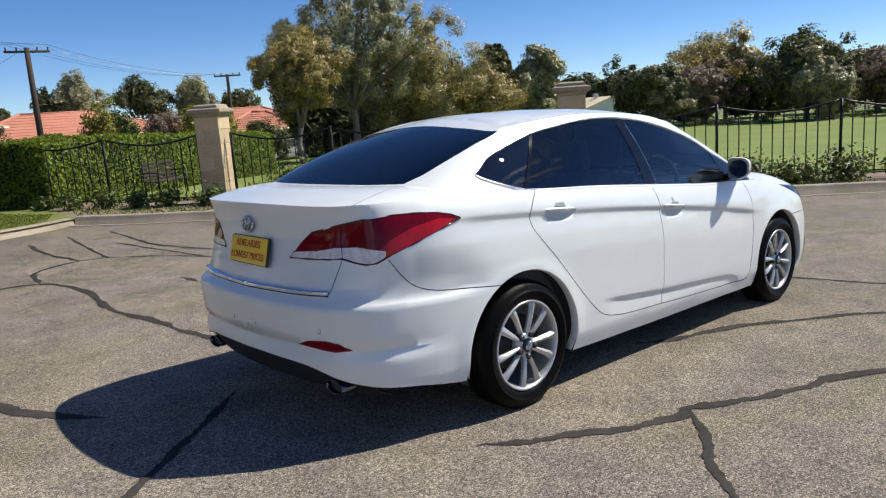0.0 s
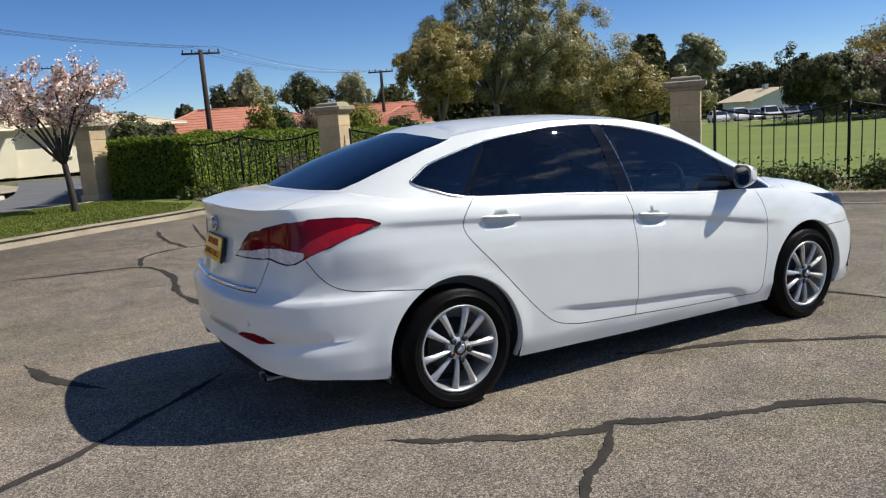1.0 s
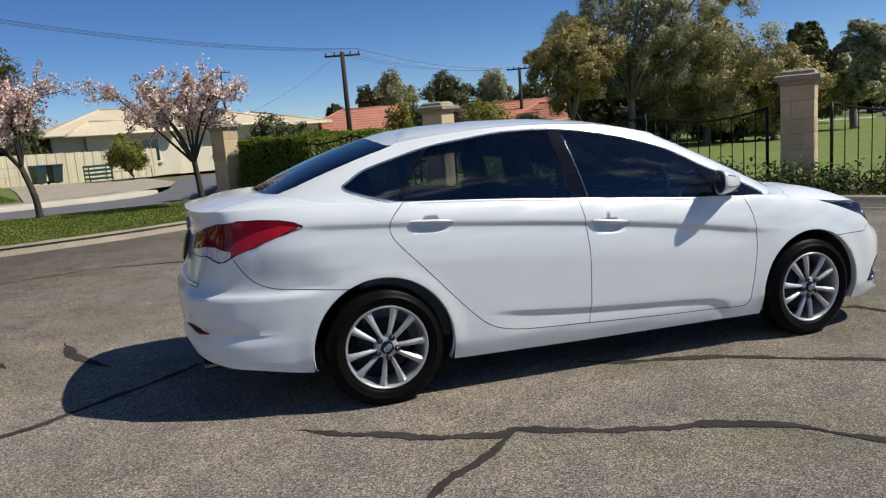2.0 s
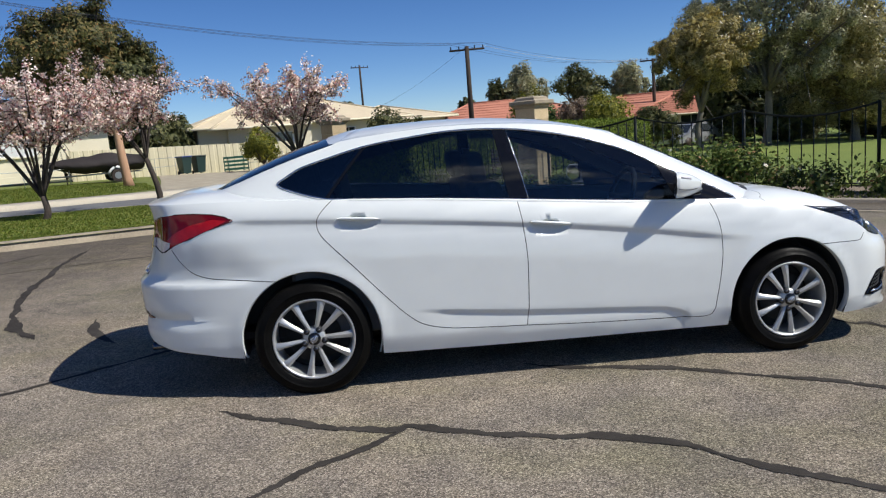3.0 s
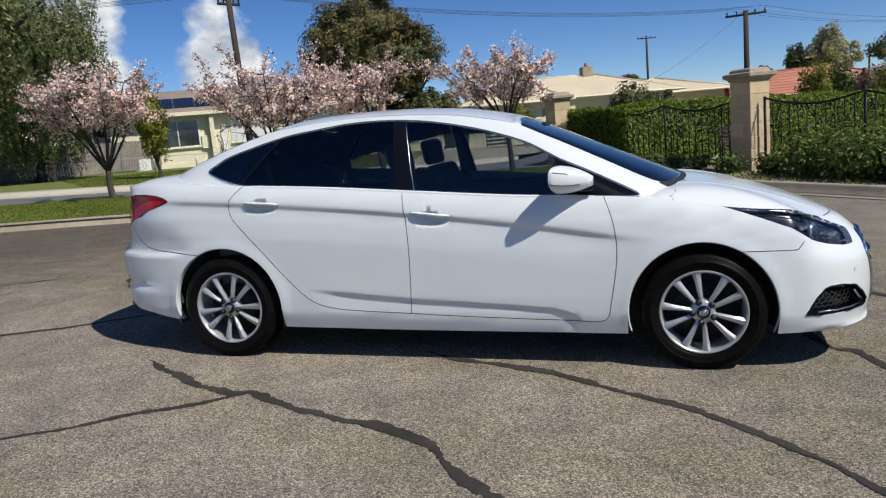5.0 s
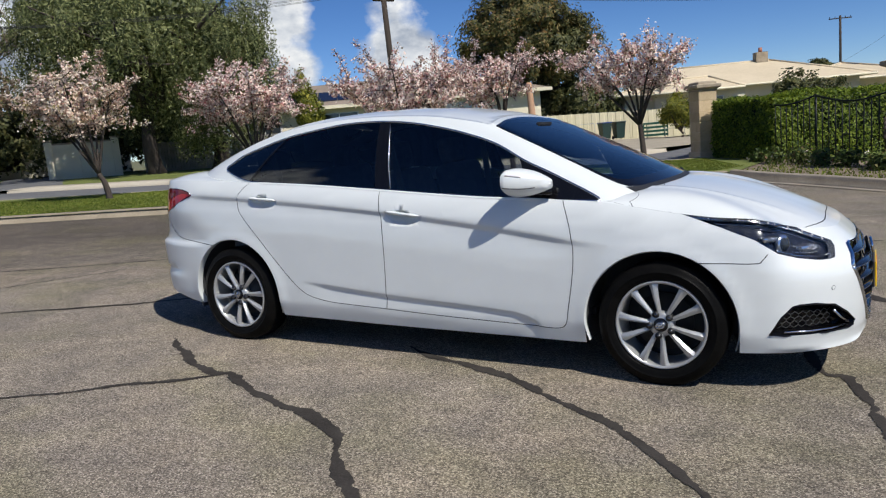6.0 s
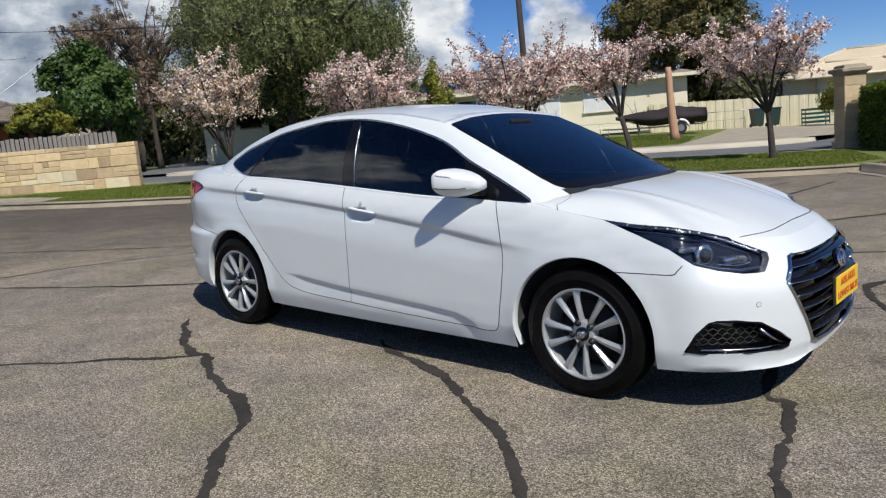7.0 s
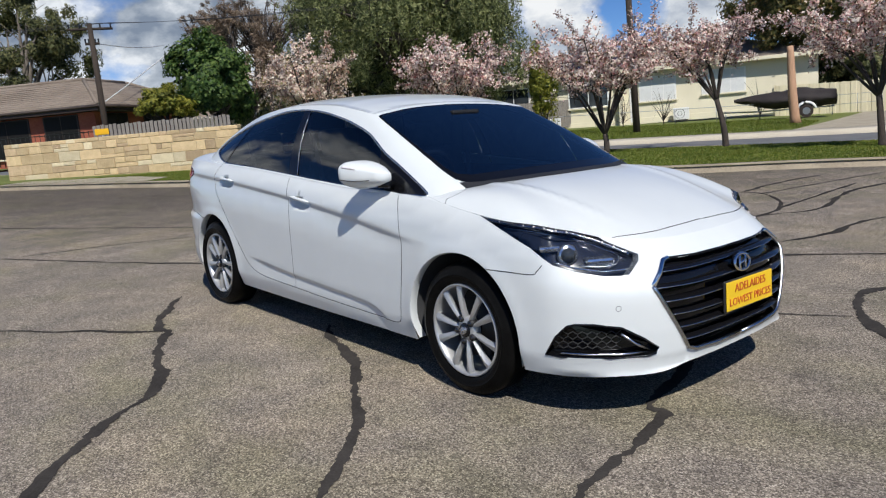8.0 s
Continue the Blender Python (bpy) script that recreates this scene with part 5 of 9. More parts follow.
thing("tree_trunk", "bare pale reddish trunk standing in the grass", "trunk", me=tubes_mesh("tree_trunk", [(spline([(-8.73, 27.58, gz(-8.73, 27.58) - 0.05), (-8.85, 27.6, 1.3), (-8.92, 27.65, 2.3), (-8.98, 27.7, 3.2)], 4), np.concatenate([[0.24], np.linspace(0.19, 0.13, 12)]))], M_PALEWOOD, 9))

# second cream house, low roofs, chimney
h2 = thing("house", "cream house with a wide low cream roof and a chimney", "house", pose(-3.5, 49.0, gz(-3.5, 49.0, 0), 0, 0, 22))
part("wall", box_mesh("wall", -7, 7, -4, 4, 0, 2.85, M_CREAM), h2)
hip_roof(h2, 14, 8, 2.85, 4.4, 0.7, M_ROOF_CREAM)
for wx in (-4.6, -2.9, 3.0):
    window_part(h2, wx, 1.1, 0.9, 1.2, -4.0)
chimney = part("chimney", box_mesh("chimney", 2.1, 2.85, -0.4, 0.4, 3.5, 4.95, M_SANDCAP, 0.02), h2, "short brick chimney")
part("chimney_pot", tubes_mesh("chimney_pot", [([(2.48, 0, 4.95), (2.48, 0, 5.25)], [0.14, 0.12])], M_ROOF_RED, 8), chimney)
h2b = thing("house", "cream house with a flat-pitched pale roof behind the hedge", "house", pose(3.5, 54.5, gz(3.5, 54.5, 0), 0, 0, 10))
part("wall", box_mesh("wall", -4, 4, -4, 4, 0, 2.9, M_CREAM), h2b)
hip_roof(h2b, 8, 8, 2.9, 4.1, 0.8, M_ROOF_CREAM)
window_part(h2b, -2.2, 1.2, 1.2, 1.1, -4.0)
cottage = thing("house", "cream cottage with a white-framed window by the street", "house", pose(-5.2, 44.6, gz(-5.2, 44.6, 0), 0, 0, 22))
part("wall", box_mesh("wall", -2, 3.4, -1, 1.4, 0, 2.7, M_CREAM), cottage)
window_part(cottage, 1.6, 0.9, 1.0, 1.3, -1.0)
hip_roof(cottage, 5.4, 2.4, 2.7, 3.5, 0.5, M_ROOF_CREAM)

# red-roofed houses
for x, y, yaw, w, d, eave, ridge_h in ((13.5, 56, 0, 14, 9, 2.3, 4.1), (25.5, 53, -25, 13, 8, 2.3, 4.0), (24.5, 46.5, -30, 5, 4, 2.2, 3.5)):
    h = thing("house", "brick house with a broad orange-red tiled hip roof", "house", pose(x, y, gz(x, y, 0), 0, 0, yaw))
    part("wall", box_mesh("wall", -w / 2, w / 2, -d / 2, d / 2, 0, eave, M_CREAM), h)
    hip_roof(h, w, d, eave, ridge_h, 0.6, M_ROOF_RED, rows=9)
    window_part(h, -w * 0.25, 0.9, 1.4, 1.2, -d / 2)
    window_part(h, w * 0.2, 0.9, 1.4, 1.2, -d / 2)
shed = thing("garden_shed", "low pale green-grey metal shed behind the hedge", "shed", pose(7.6, 27.0, gz(7.6, 27, 0), 0, 0, 10))
part("wall", box_mesh("wall", -0.6, 0.6, -0.5, 0.5, 0, 1.72, surface("shed_steel", (0.3, 0.36, 0.31), (0.4, 0.45, 0.4), 1, 10, 0.5)), shed)
part("roof", slab_mesh("roof", [(-0.68, -0.58, 1.74), (0.68, -0.58, 1.74), (0.68, 0.58, 1.84), (-0.68, 0.58, 1.84)], 0.05, M_GALV), shed)

# park hall and the cars parked before it
hallp = pushed(46.1, 32.2, 1.85)
hall = thing("park_hall", "white hall with a low tan gable roof across the park", "building", pose(hallp[0], hallp[1], gz(*hallp, 0), 0, 0, -14))
part("wall", box_mesh("wall", -4.5, 4.5, -3, 3, 0, 2.4, M_WHITE), hall)
part("roof", slab_mesh("roof", [(-5.2, -3.6, 2.3), (0, -3.6, 3.9), (0, 3.6, 3.9), (-5.2, 3.6, 2.3)], 0.1, M_ROOF_CREAM), hall)
part("roof", slab_mesh("roof", [(0, -3.6, 3.9), (5.2, -3.6, 2.3), (5.2, 3.6, 2.3), (0, 3.6, 3.9)], 0.1, M_ROOF_CREAM), hall)
part("gable", mesh_of("gable", [(-4.5, -3.05, 2.4), (4.5, -3.05, 2.4), (0, -3.05, 3.8)], [(0, 1, 2)], M_WHITE), hall)
part("vent", box_mesh("vent", -0.9, -0.3, -1, -0.4, 3.8, 4.4, M_GALV, 0.02), hall)
PARK_PAINT = [plain("far_paint_white", (0.7, 0.7, 0.7), 0.3), plain("far_paint_silver", (0.4, 0.41, 0.43), 0.3, 0.5), plain("far_paint_dark", (0.04, 0.045, 0.06), 0.3), plain("far_paint_blue", (0.05, 0.08, 0.2), 0.3)]


def far_car(x, y, yaw, paint, tall):
    """A parked car in the distance: lower body, cabin, windows, wheels."""
    t = thing("parked_car", "car parked at the far edge of the park", "car", pose(x, y, gz(x, y, 0.05), 0, 0, yaw), group="cars parked by the park")
    h = 1.12 if tall else 1.0
    prof = [(-2.2, .32), (-2.24, .55), (-2.1, .72), (-1.25, .88), (-.55, 1.38 * h), (-.3, 1.45 * h), (.75, 1.46 * h), (1.2, 1.36 * h), (1.75, .98), (2.15, .92), (2.22, .6), (2.15, .32)]
    half = lambda z: .86 if z < .95 else .86 - .2 * (z - .95) / .5
    v = [(sd * half(z), y, z) for sd in (-1, 1) for y, z in prof]
    n = len(prof)
    body = part("body", mesh_of("body", v, [tuple(range(n)), tuple(range(2 * n - 1, n - 1, -1))] + [(i, i + n, (i + 1) % n + n, (i + 1) % n) for i in range(n)], paint), t)
    for sd in (-1, 1):
        for y0, y1, y2, y3 in ((-1.0, .15, .15, -.48), (.22, 1.35, 1.0, .22)):
            part("window", slab_mesh("window", [(sd * .862, y0, .95), (sd * .862, y1, .95), (sd * (half(1.34 * h) + .004), y2, 1.34 * h), (sd * (half(1.34 * h) + .004), y3, 1.34 * h)], .012, M_WINDOW), t)
    part("windscreen", slab_mesh("windscreen", [(-.72, -1.2, .93), (.72, -1.2, .93), (.62, -.6, 1.36 * h), (-.62, -.6, 1.36 * h)], .012, M_WINDOW), t)
    part("rear_window", slab_mesh("rear_window", [(.72, 1.75, 1.01), (-.72, 1.75, 1.01), (-.62, 1.27, 1.34 * h), (.62, 1.27, 1.34 * h)], .012, M_WINDOW), t)
    for sx in (-0.8, 0.8):
        for sy in (-1.35, 1.35):
            part("wheel", tubes_mesh("wheel", [([(sx - 0.1, sy, 0.32), (sx + 0.1, sy, 0.32)], [0.32, 0.32])], M_DARKTRIM, 14), t)


for i, (cx0, cy0) in enumerate([(42.6, 33.4), (43.5, 32.4), (44.0, 31.7), (44.7, 30.7), (45.4, 29.8), (46.3, 28.5), (46.9, 27.7), (47.5, 26.7), (47.9, 26.0)]):
    p = pushed(cx0, cy0, 1.62)
    far_car(p[0], p[1], -40 + 8 * (i % 3), PARK_PAINT[(0, 0, 1, 0, 1, 2, 1, 3, 1)[i]], i % 2)
far_car(21.4, 38.6, -60, PARK_PAINT[1], 0)
parkroad = sweep_mesh("park_road", spline([pushed(38.0, 38.5, 1.6), pushed(43.0, 33.0, 1.6), pushed(47.0, 27.0, 1.6), pushed(53, 18, 1.6)], 6), [(-2.5, 0.16), (2.5, 0.16)], M_PATH)
thing("park_road", "pale car park strip at the far side of the lawn", "road", me=parkroad, kind="structure")
wall_line = spline([pushed(40, 26, 1.35), pushed(46, 21, 1.35), pushed(50, 14, 1.35), pushed(52, 8, 1.35)], 6)
for i in range(26):
    g = np.random.default_rng(900 + i)
    s = i / 25 * (len(wall_line) - 1)
    p = wall_line[int(s)] + g.normal(size=2) * 0.5
    bush_thing("flower_bed_bush", float(p[0]), float(p[1]), 0.9, 0.7, M_ROSE, 900 + i, "low shrub in a park flower bed", 6, 0.7, 0.13)

# ---- sandstone garden wall at the corner ----
WA, WB = Vector((-20.9, 1.35, 0)), Vector((-16.1, 6.85, 0))
wd = (WB - WA).normalized()
wyaw = math.degrees(math.atan2(wd.y, wd.x))
wz = gz(-18.5, 4.1, 0.08) - 0.10
stone_wall = thing("stone_wall", "low wall of mixed honey-coloured sandstone blocks", "wall", pose(WA.x, WA.y, wz, 0, 0, wyaw))
wl = (WB - WA).length
M_STONES = [surface("honey_stone", (0.46, 0.33, 0.17), (0.68, 0.52, 0.31), 5, 40, 0.9, bump=0.012, vary=0.2), surface("pale_stone", (0.55, 0.45, 0.28), (0.76, 0.65, 0.44), 5, 40, 0.9, bump=0.012, vary=0.16), surface("brown_stone", (0.36, 0.25, 0.14), (0.56, 0.42, 0.26), 5, 40, 0.9, bump=0.012, vary=0.22)]
M_WALLJOINT = surface("pale_mortar", (0.46, 0.37, 0.24), (0.60, 0.50, 0.34), 4, 50, 0.95, bump=0.004)
part("mortar", box_mesh("mortar", 0.02, wl - 0.02, 0.014, 0.366, -0.2, 1.29, M_WALLJOINT), stone_wall)
gw = np.random.default_rng(77)


def wall_stone(x0, x1, z0, z1):
    kind, proud = gw.choice(3, p=[0.55, 0.27, 0.18]), gw.uniform(0, 0.02)
    part("stone", box_mesh("stone", x0 + 0.004, x1 - 0.004, -proud, 0.38 + proud, z0 + 0.004, z1 - 0.004, M_STONES[kind], 0.014, 1), stone_wall)


# uneven courses; some places hold two thin stones one on the other
z = -0.15
while z < 1.28:
    h = min(gw.choice([0.19, 0.23, 0.27, 0.31]), 1.33 - z)
    if 1.33 - z - h < 0.1:
        h = 1.33 - z
    x = 0.0
    while x < wl - 0.05:
        w = min(gw.uniform(0.22, 0.75) * (0.7 + 1.2 * h), wl - x)
        if wl - x - w < 0.15:
            w = wl - x
        if gw.uniform() < 0.3 and h > 0.17:
            cut = z + h * gw.uniform(0.35, 0.65)
            wall_stone(x, x + w, z, cut)
            if gw.uniform() < 0.4:
                xm = x + w * gw.uniform(0.35, 0.65)
                wall_stone(x, xm, cut, z + h), wall_stone(xm, x + w, cut, z + h)
            else:
                wall_stone(x, x + w, cut, z + h)
        else:
            wall_stone(x, x + w, z, z + h)
        x += w
    z += h

# ---- brick house with a tiled hip roof behind the wall ----
def corner_house():
    """An L of two wings whose outer corner looks to the road: brick walls, dark eaves, tiled hip roof with courses."""
    m = Matrix.Translation((-34.18, 7.97, 0.84)) @ Matrix(((-0.76, -0.65, 0, 0), (-0.65, 0.76, 0, 0), (0, 0, 1, 0), (0, 0, 0, 1)))
    h = thing("house", "brick house with a brown tiled hip roof and wide dark eaves", "house", m)
    eave, top = 3.02, 4.72
    c, a1, a2, inner, b2, b1 = (0, 0, eave), (15, 0, eave), (15, 8, eave), (8, 8, eave), (8, 12.5, eave), (0, 12.5, eave)
    p, ra, rb = (3.5, 4.3, top), (15, 4.0, top), (3.6, 8.4, top)
    for face in ([c, p, ra, a1], [c, b1, rb, p], [b1, b2, rb], [p, inner, a2, ra], [p, rb, b2, inner]):
        part("roof", slab_mesh("roof", [Vector(q) for q in face][::-1], 0.07, M_ROOF_BROWN), h)
    for lo, hi, up0, up1 in ((c, a1, p, ra), (c, b1, p, rb)):
        for k in range(13):
            q = (k + 0.4) / 13
            part("tile_course", tubes_mesh("tile_course", [([Vector(lo).lerp(Vector(up0), q), Vector(hi).lerp(Vector(up1), q)], [0.034, 0.034])], M_ROOF_BROWN, 4), h)
    for q0, q1 in ((c, p), (p, ra), (p, rb), (rb, b1), (rb, b2)):
        part("ridge_cap", tubes_mesh("ridge_cap", [([Vector(q0) + Vector((0, 0, 0.03)), Vector(q1) + Vector((0, 0, 0.03))], [0.10, 0.10])], M_ROOF_BROWN, 6), h)
    for q0, q1 in ((c, a1), (c, b1), (b1, b2)):
        part("gutter", tubes_mesh("gutter", [([Vector(q0) + Vector((0, 0, -0.09)), Vector(q1) + Vector((0, 0, -0.09))], [0.075, 0.075])], M_DARKTRIM, 5), h, "dark painted gutter")
    part("eave", box_mesh("eave", 0.05, 14.9, 0.05, 7.9, 2.72, 2.9, M_DARKTRIM), h, "dark painted eaves")
    part("eave", box_mesh("eave", 0.05, 7.9, 7.92, 12.4, 2.72, 2.9, M_DARKTRIM), h, "dark painted eaves")
    part("wall", box_mesh("wall", 0.75, 14.5, 0.75, 7.3, 0, 2.71, M_BRICK), h)
    part("wall", box_mesh("wall", 0.75, 7.3, 7.31, 11.8, 0, 2.71, M_BRICK), h)
    for wx, ww in ((2.7, 1.9), (5.9, 2.6), (10.0, 2.4)):
        window_part(h, wx, 0.75, ww, 1.85, 0.75, M_SHADED, frame_mat=M_DARKTRIM)
    side = Matrix(((0, 1, 0, 0), (1, 0, 0, 0), (0, 0, 1, 0), (0, 0, 0, 1)))
    for wx in (2.6, 6.2, 9.4):
        w = window_part(h, wx, 0.75, 1.9, 1.85, 0.75, M_SHADED, frame_mat=M_DARKTRIM)
        w.matrix_basis = side


corner_house()
gfence = thing("slat_fence", "grey weathered slat fence behind the stone wall", "fence", pose(-26.5, 5.5, gz(-26.5, 5.5, 0), 0, 0, 55))
for i in range(34):
    part("slat", box_mesh("slat", i * 0.16, i * 0.16 + 0.13, 0, 0.03, 0.05, 1.75 + 0.02 * (i % 3), M_GREYSLAT, 0.004), gfence)
far_home = thing("house", "low cream house across the far street", "house", pose(-42.5, 21.9, gz(-42.5, 21.9, -0.2), 0, 0, 71))
part("wall", box_mesh("wall", -7.75, 7.75, -3.5, 3.5, 0, 2.5, M_CREAM), far_home)
hip_roof(far_home, 15.5, 7, 2.5, 3.9, 0.6, M_ROOF_BROWN)
window_part(far_home, 0.3, 0.8, 2.4, 1.3, -3.5, M_SHADED, frame_mat=M_DARKTRIM)
window_part(far_home, 4.6, 0.8, 1.6, 1.3, -3.5, M_SHADED, frame_mat=M_DARKTRIM)
garden_wall = thing("garden_wall", "tan rendered garden wall with capped piers beyond the street corner", "wall", pose(-30.18, 18.02, gz(-30.18, 18.02, 0), 0, 0, 55.5))
part("panel", box_mesh("panel", 0, 3.30, 0, 0.14, -0.1, 1.75, M_CREAM, 0.01), garden_wall)
part("coping", box_mesh("coping", -0.05, 3.35, -0.04, 0.18, 1.753, 1.83, M_SANDCAP, 0.015), garden_wall)
for i in range(3):
    pier = part("pier", box_mesh("pier", 1.49 * i - 0.004, 1.49 * i + 0.34, -0.1, 0.24, -0.1, 1.9, M_CREAM, 0.015), garden_wall)
    part("cap", box_mesh("cap", 1.49 * i - 0.05, 1.49 * i + 0.39, -0.15, 0.29, 1.903, 1.99, M_SANDCAP, 0.02), pier)
paling = thing("paling_fence", "tall weathered grey-brown paling fence beyond the street corner", "fence", pose(-27.5, 21.5, gz(-27.5, 21.5, 0), 0, 0, 66))
for i in range(70):
    part("paling", box_mesh("paling", i * 0.15, i * 0.15 + 0.135, 0, 0.025, 0, 1.55 + 0.03 * (i * 7 % 5) / 5, M_GREYSLAT, 0.004), paling)
part("rail", box_mesh("rail", 0, 10.5, 0.026, 0.07, 1.2, 1.29, M_GREYSLAT), paling)
pf = thing("picket_rail", "low iron railing along the top of the lot", "fence", pose(-25.0, -1.0, gz(-25, -1, 0), 0, 0, 52))
for i in range(40):
    part("picket", tubes_mesh("picket", [([(i * 0.16, 0, 0.4), (i * 0.16, 0, 1.36)], [0.012] * 2)], M_IRON, 4), pf)
part("rail", tubes_mesh("rail", [([(0, 0, 1.32), (6.4, 0, 1.32)], [0.015] * 2)], M_IRON, 4), pf)
sign = thing("yellow_sign", "small yellow sign board on a low post", "sign", pose(-21.66, 4.48, gz(-21.66, 4.48, 0), 0, 0, 50))
part("board", box_mesh("board", -0.24, 0.24, -0.015, 0.015, 1.36, 1.56, M_SIGNYELLOW, 0.01), sign)
part("post", tubes_mesh("post", [([(0, 0.02, 0), (0, 0.02, 1.55)], [0.02] * 2)], M_GALV, 6), sign)


# ---- power poles and wires ----
def power_pole(x, y, top, arms, radius=0.15, lean=(0, 0)):
    z0 = gz(x, y, 0)
    t = thing("power_pole", "tall dark timber power pole with a cross arm", "pole", group="power poles")
    part("pole", tubes_mesh("pole", [([(x, y, z0 - 0.1), (x + lean[0] / 2, y + lean[1] / 2, z0 + top / 2), (x + lean[0], y + lean[1], z0 + top)], [radius, radius * 0.9, radius * 0.75])], M_TIMBER, 9), t)
    for h, half, yaw in arms:
        c, s = math.cos(radians(yaw)) * half, math.sin(radians(yaw)) * half
        px, py = x + lean[0], y + lean[1]
        arm = part("cross_arm", tubes_mesh("cross_arm", [([(px - c, py - s, z0 + h), (px + c, py + s, z0 + h)], [0.06, 0.06])], M_TIMBER, 4), t)
        for q in (-0.92, -0.45, 0.45, 0.92):
            part("insulator", tubes_mesh("insulator", [([(px + c * q, py + s * q, z0 + h + 0.05), (px + c * q, py + s * q, z0 + h + 0.22)], [0.035, 0.045])], M_WINDOW, 6), arm)
    return t


power_pole(8.2, 40.0, 6.75, [(6.55, 1.05, -14)], 0.17)
power_pole(24.8, 51.3, 6.6, [(6.45, 1.0, -30)], 0.15)
power_pole(3.4, 92, 10.8, [(10.5, 1.2, 20)], 0.16)
power_pole(30, 100, 8.2, [], 0.15)
power_pole(-13.3, 23.2, 7.6, [(7.3, 0.7, 60), (6.9, 0.5, 60)], 0.15, (-0.25, 0.1))
power_pole(-31.23, 7.36, 6.45, [(6.2, 0.95, 70), (5.55, 0.3, 70)], 0.15)


def wire(name, a, b, sag, mat=M_WIRE, r=0.007):
    a, b = Vector(a), Vector(b)
    pts = [a.lerp(b, s) - Vector((0, 0, sag * 4 * s * (1 - s))) for s in np.linspace(0, 1, 13)]
    thing(name, "thin overhead electric cable in the sky", "cable", me=tubes_mesh(name, [(pts, [r] * 13)], mat, 4), group="overhead cables")


for q in (-0.9, -0.4, 0.4, 0.9):
    wire("overhead_wire", (8.2 + q, 40 - q * 0.25, 6.3), (-13.4 + q * 0.4, 23.3 + q * 0.5, 7.5), 0.6)
    wire("overhead_wire", (8.2 + q, 40 - q * 0.25, 6.3), (24.8 + q, 51.3 - q * 0.5, 5.5), 0.6, M_PALEWIRE if q == 0.4 else M_WIRE, 0.010 if q == 0.4 else 0.007)
    wire("overhead_wire", (-13.4 + q * 0.4, 23.3 + q * 0.5, 7.6), (-31.23 + q * 0.3, 7.36 + q * 0.8, 7.25), 0.7)
    wire("overhead_wire", (-31.23 + q * 0.3, 7.36 + q * 0.8, 7.25), (-44 + q * 0.3, -12 + q, 8.6), 0.7)
wire("service_wire", (-31.1, 7.5, 3.75), (-36.12, 14.51, 7.97), 0.1, M_PALEWIRE, 0.03)
wire("service_wire", (-13.5, 23.3, 7.2), (-20.5, 27.5, 9.8), 0.1, M_WIRE, 0.025)
wire("service_wire", (8.2, 40, 6.2), (3.0, 52, 3.3), 0.3)
wire("service_wire", (-31.23, 7.36, 6.4), (-50.88, 17.97, 9.02), 0.2, M_PALEWIRE, 0.025)
# ---- the car: its shape as smooth charts, built for the half with y > 0 ----
# plan outline from the nose to the tail: x, y, lower edge, upper edge
CAR_OUT = np.array([
    (3.685, 0, .236, .735), (3.682, .2, .236, .737), (3.664, .38, .232, .740), (3.608, .545, .214, .748), (3.48, .73, .211, .765), (3.32, .85, .203, .79),
    (3.14, .893, .195, .815), (2.8, .905, .19, .862), (2.45, .908, .185, .915), (2.2, .91, .185, .930), (1.8, .911, .185, .945), (1.2, .911, .185, .988),
    (.67, .91, .19, 1.026), (.3, .905, .195, 1.045), (-.1, .893, .21, 1.062), (-.4, .872, .226, 1.070), (-.62, .825, .255, 1.070), (-.82, .742, .28, 1.066),
    (-.925, .63, .318, 1.063), (-.976, .48, .362, 1.063), (-1.008, .25, .376, 1.066), (-1.02, 0, .380, 1.068)])


def dense(ctrl, per=24):
    c = np.asarray(ctrl, float)
    first, last = c[1:2] * 1.0, c[-2:-1] * 1.0
    first[:, 1], last[:, 1] = -first[:, 1], -last[:, 1]
    q = np.concatenate([first, c, last])
    out = []
    for i in range(1, len(q) - 2):
        a, b, c1, d = q[i - 1], q[i], q[i + 1], q[i + 2]
        ta, tb = np.linalg.norm((b - a)[:2]) ** .5, np.linalg.norm((c1 - b)[:2]) ** .5
        tc = np.linalg.norm((d - c1)[:2]) ** .5
        m1 = ((b - a) / ta - (c1 - a) / (ta + tb) + (c1 - b) / tb) * tb
        m2 = ((c1 - b) / tb - (d - b) / (tb + tc) + (d - c1) / tc) * tb
        for s in np.arange(per) / per:
            out.append((2 * s ** 3 - 3 * s ** 2 + 1) * b + (s ** 3 - 2 * s ** 2 + s) * m1 + (-2 * s ** 3 + 3 * s ** 2) * c1 + (s ** 3 - s ** 2) * m2)
    out.append(q[-2])
    return np.array(out)


CAR_D = dense(CAR_OUT)
CAR_S = np.concatenate([[0], np.cumsum(np.linalg.norm(np.diff(CAR_D[:, :2], axis=0), axis=1))])
S_END = CAR_S[-1]
CAR_T = np.gradient(CAR_D[:, :2], CAR_S, axis=0)
CAR_N = np.column_stack([-CAR_T[:, 1], CAR_T[:, 0]])
CAR_N /= np.linalg.norm(CAR_N, axis=1)[:, None]
if CAR_N[len(CAR_N) // 2, 1] < 0:
    CAR_N = -CAR_N
CAR_N[0], CAR_N[-1] = (1, 0), (-1, 0)


def sstep(x, a, b):
    t = np.clip((x - a) / (b - a), 0, 1)
    return t * t * (3 - 2 * t)


def char_z(x):
    return .957 - .05 * x - .0217 * x * x


def low_z(x):
    return np.interp(x, [.5, .6, 1.18, 1.8, 2.0, 2.08, 2.14], [.437, .43, .38, .345, .33, .31, .275])


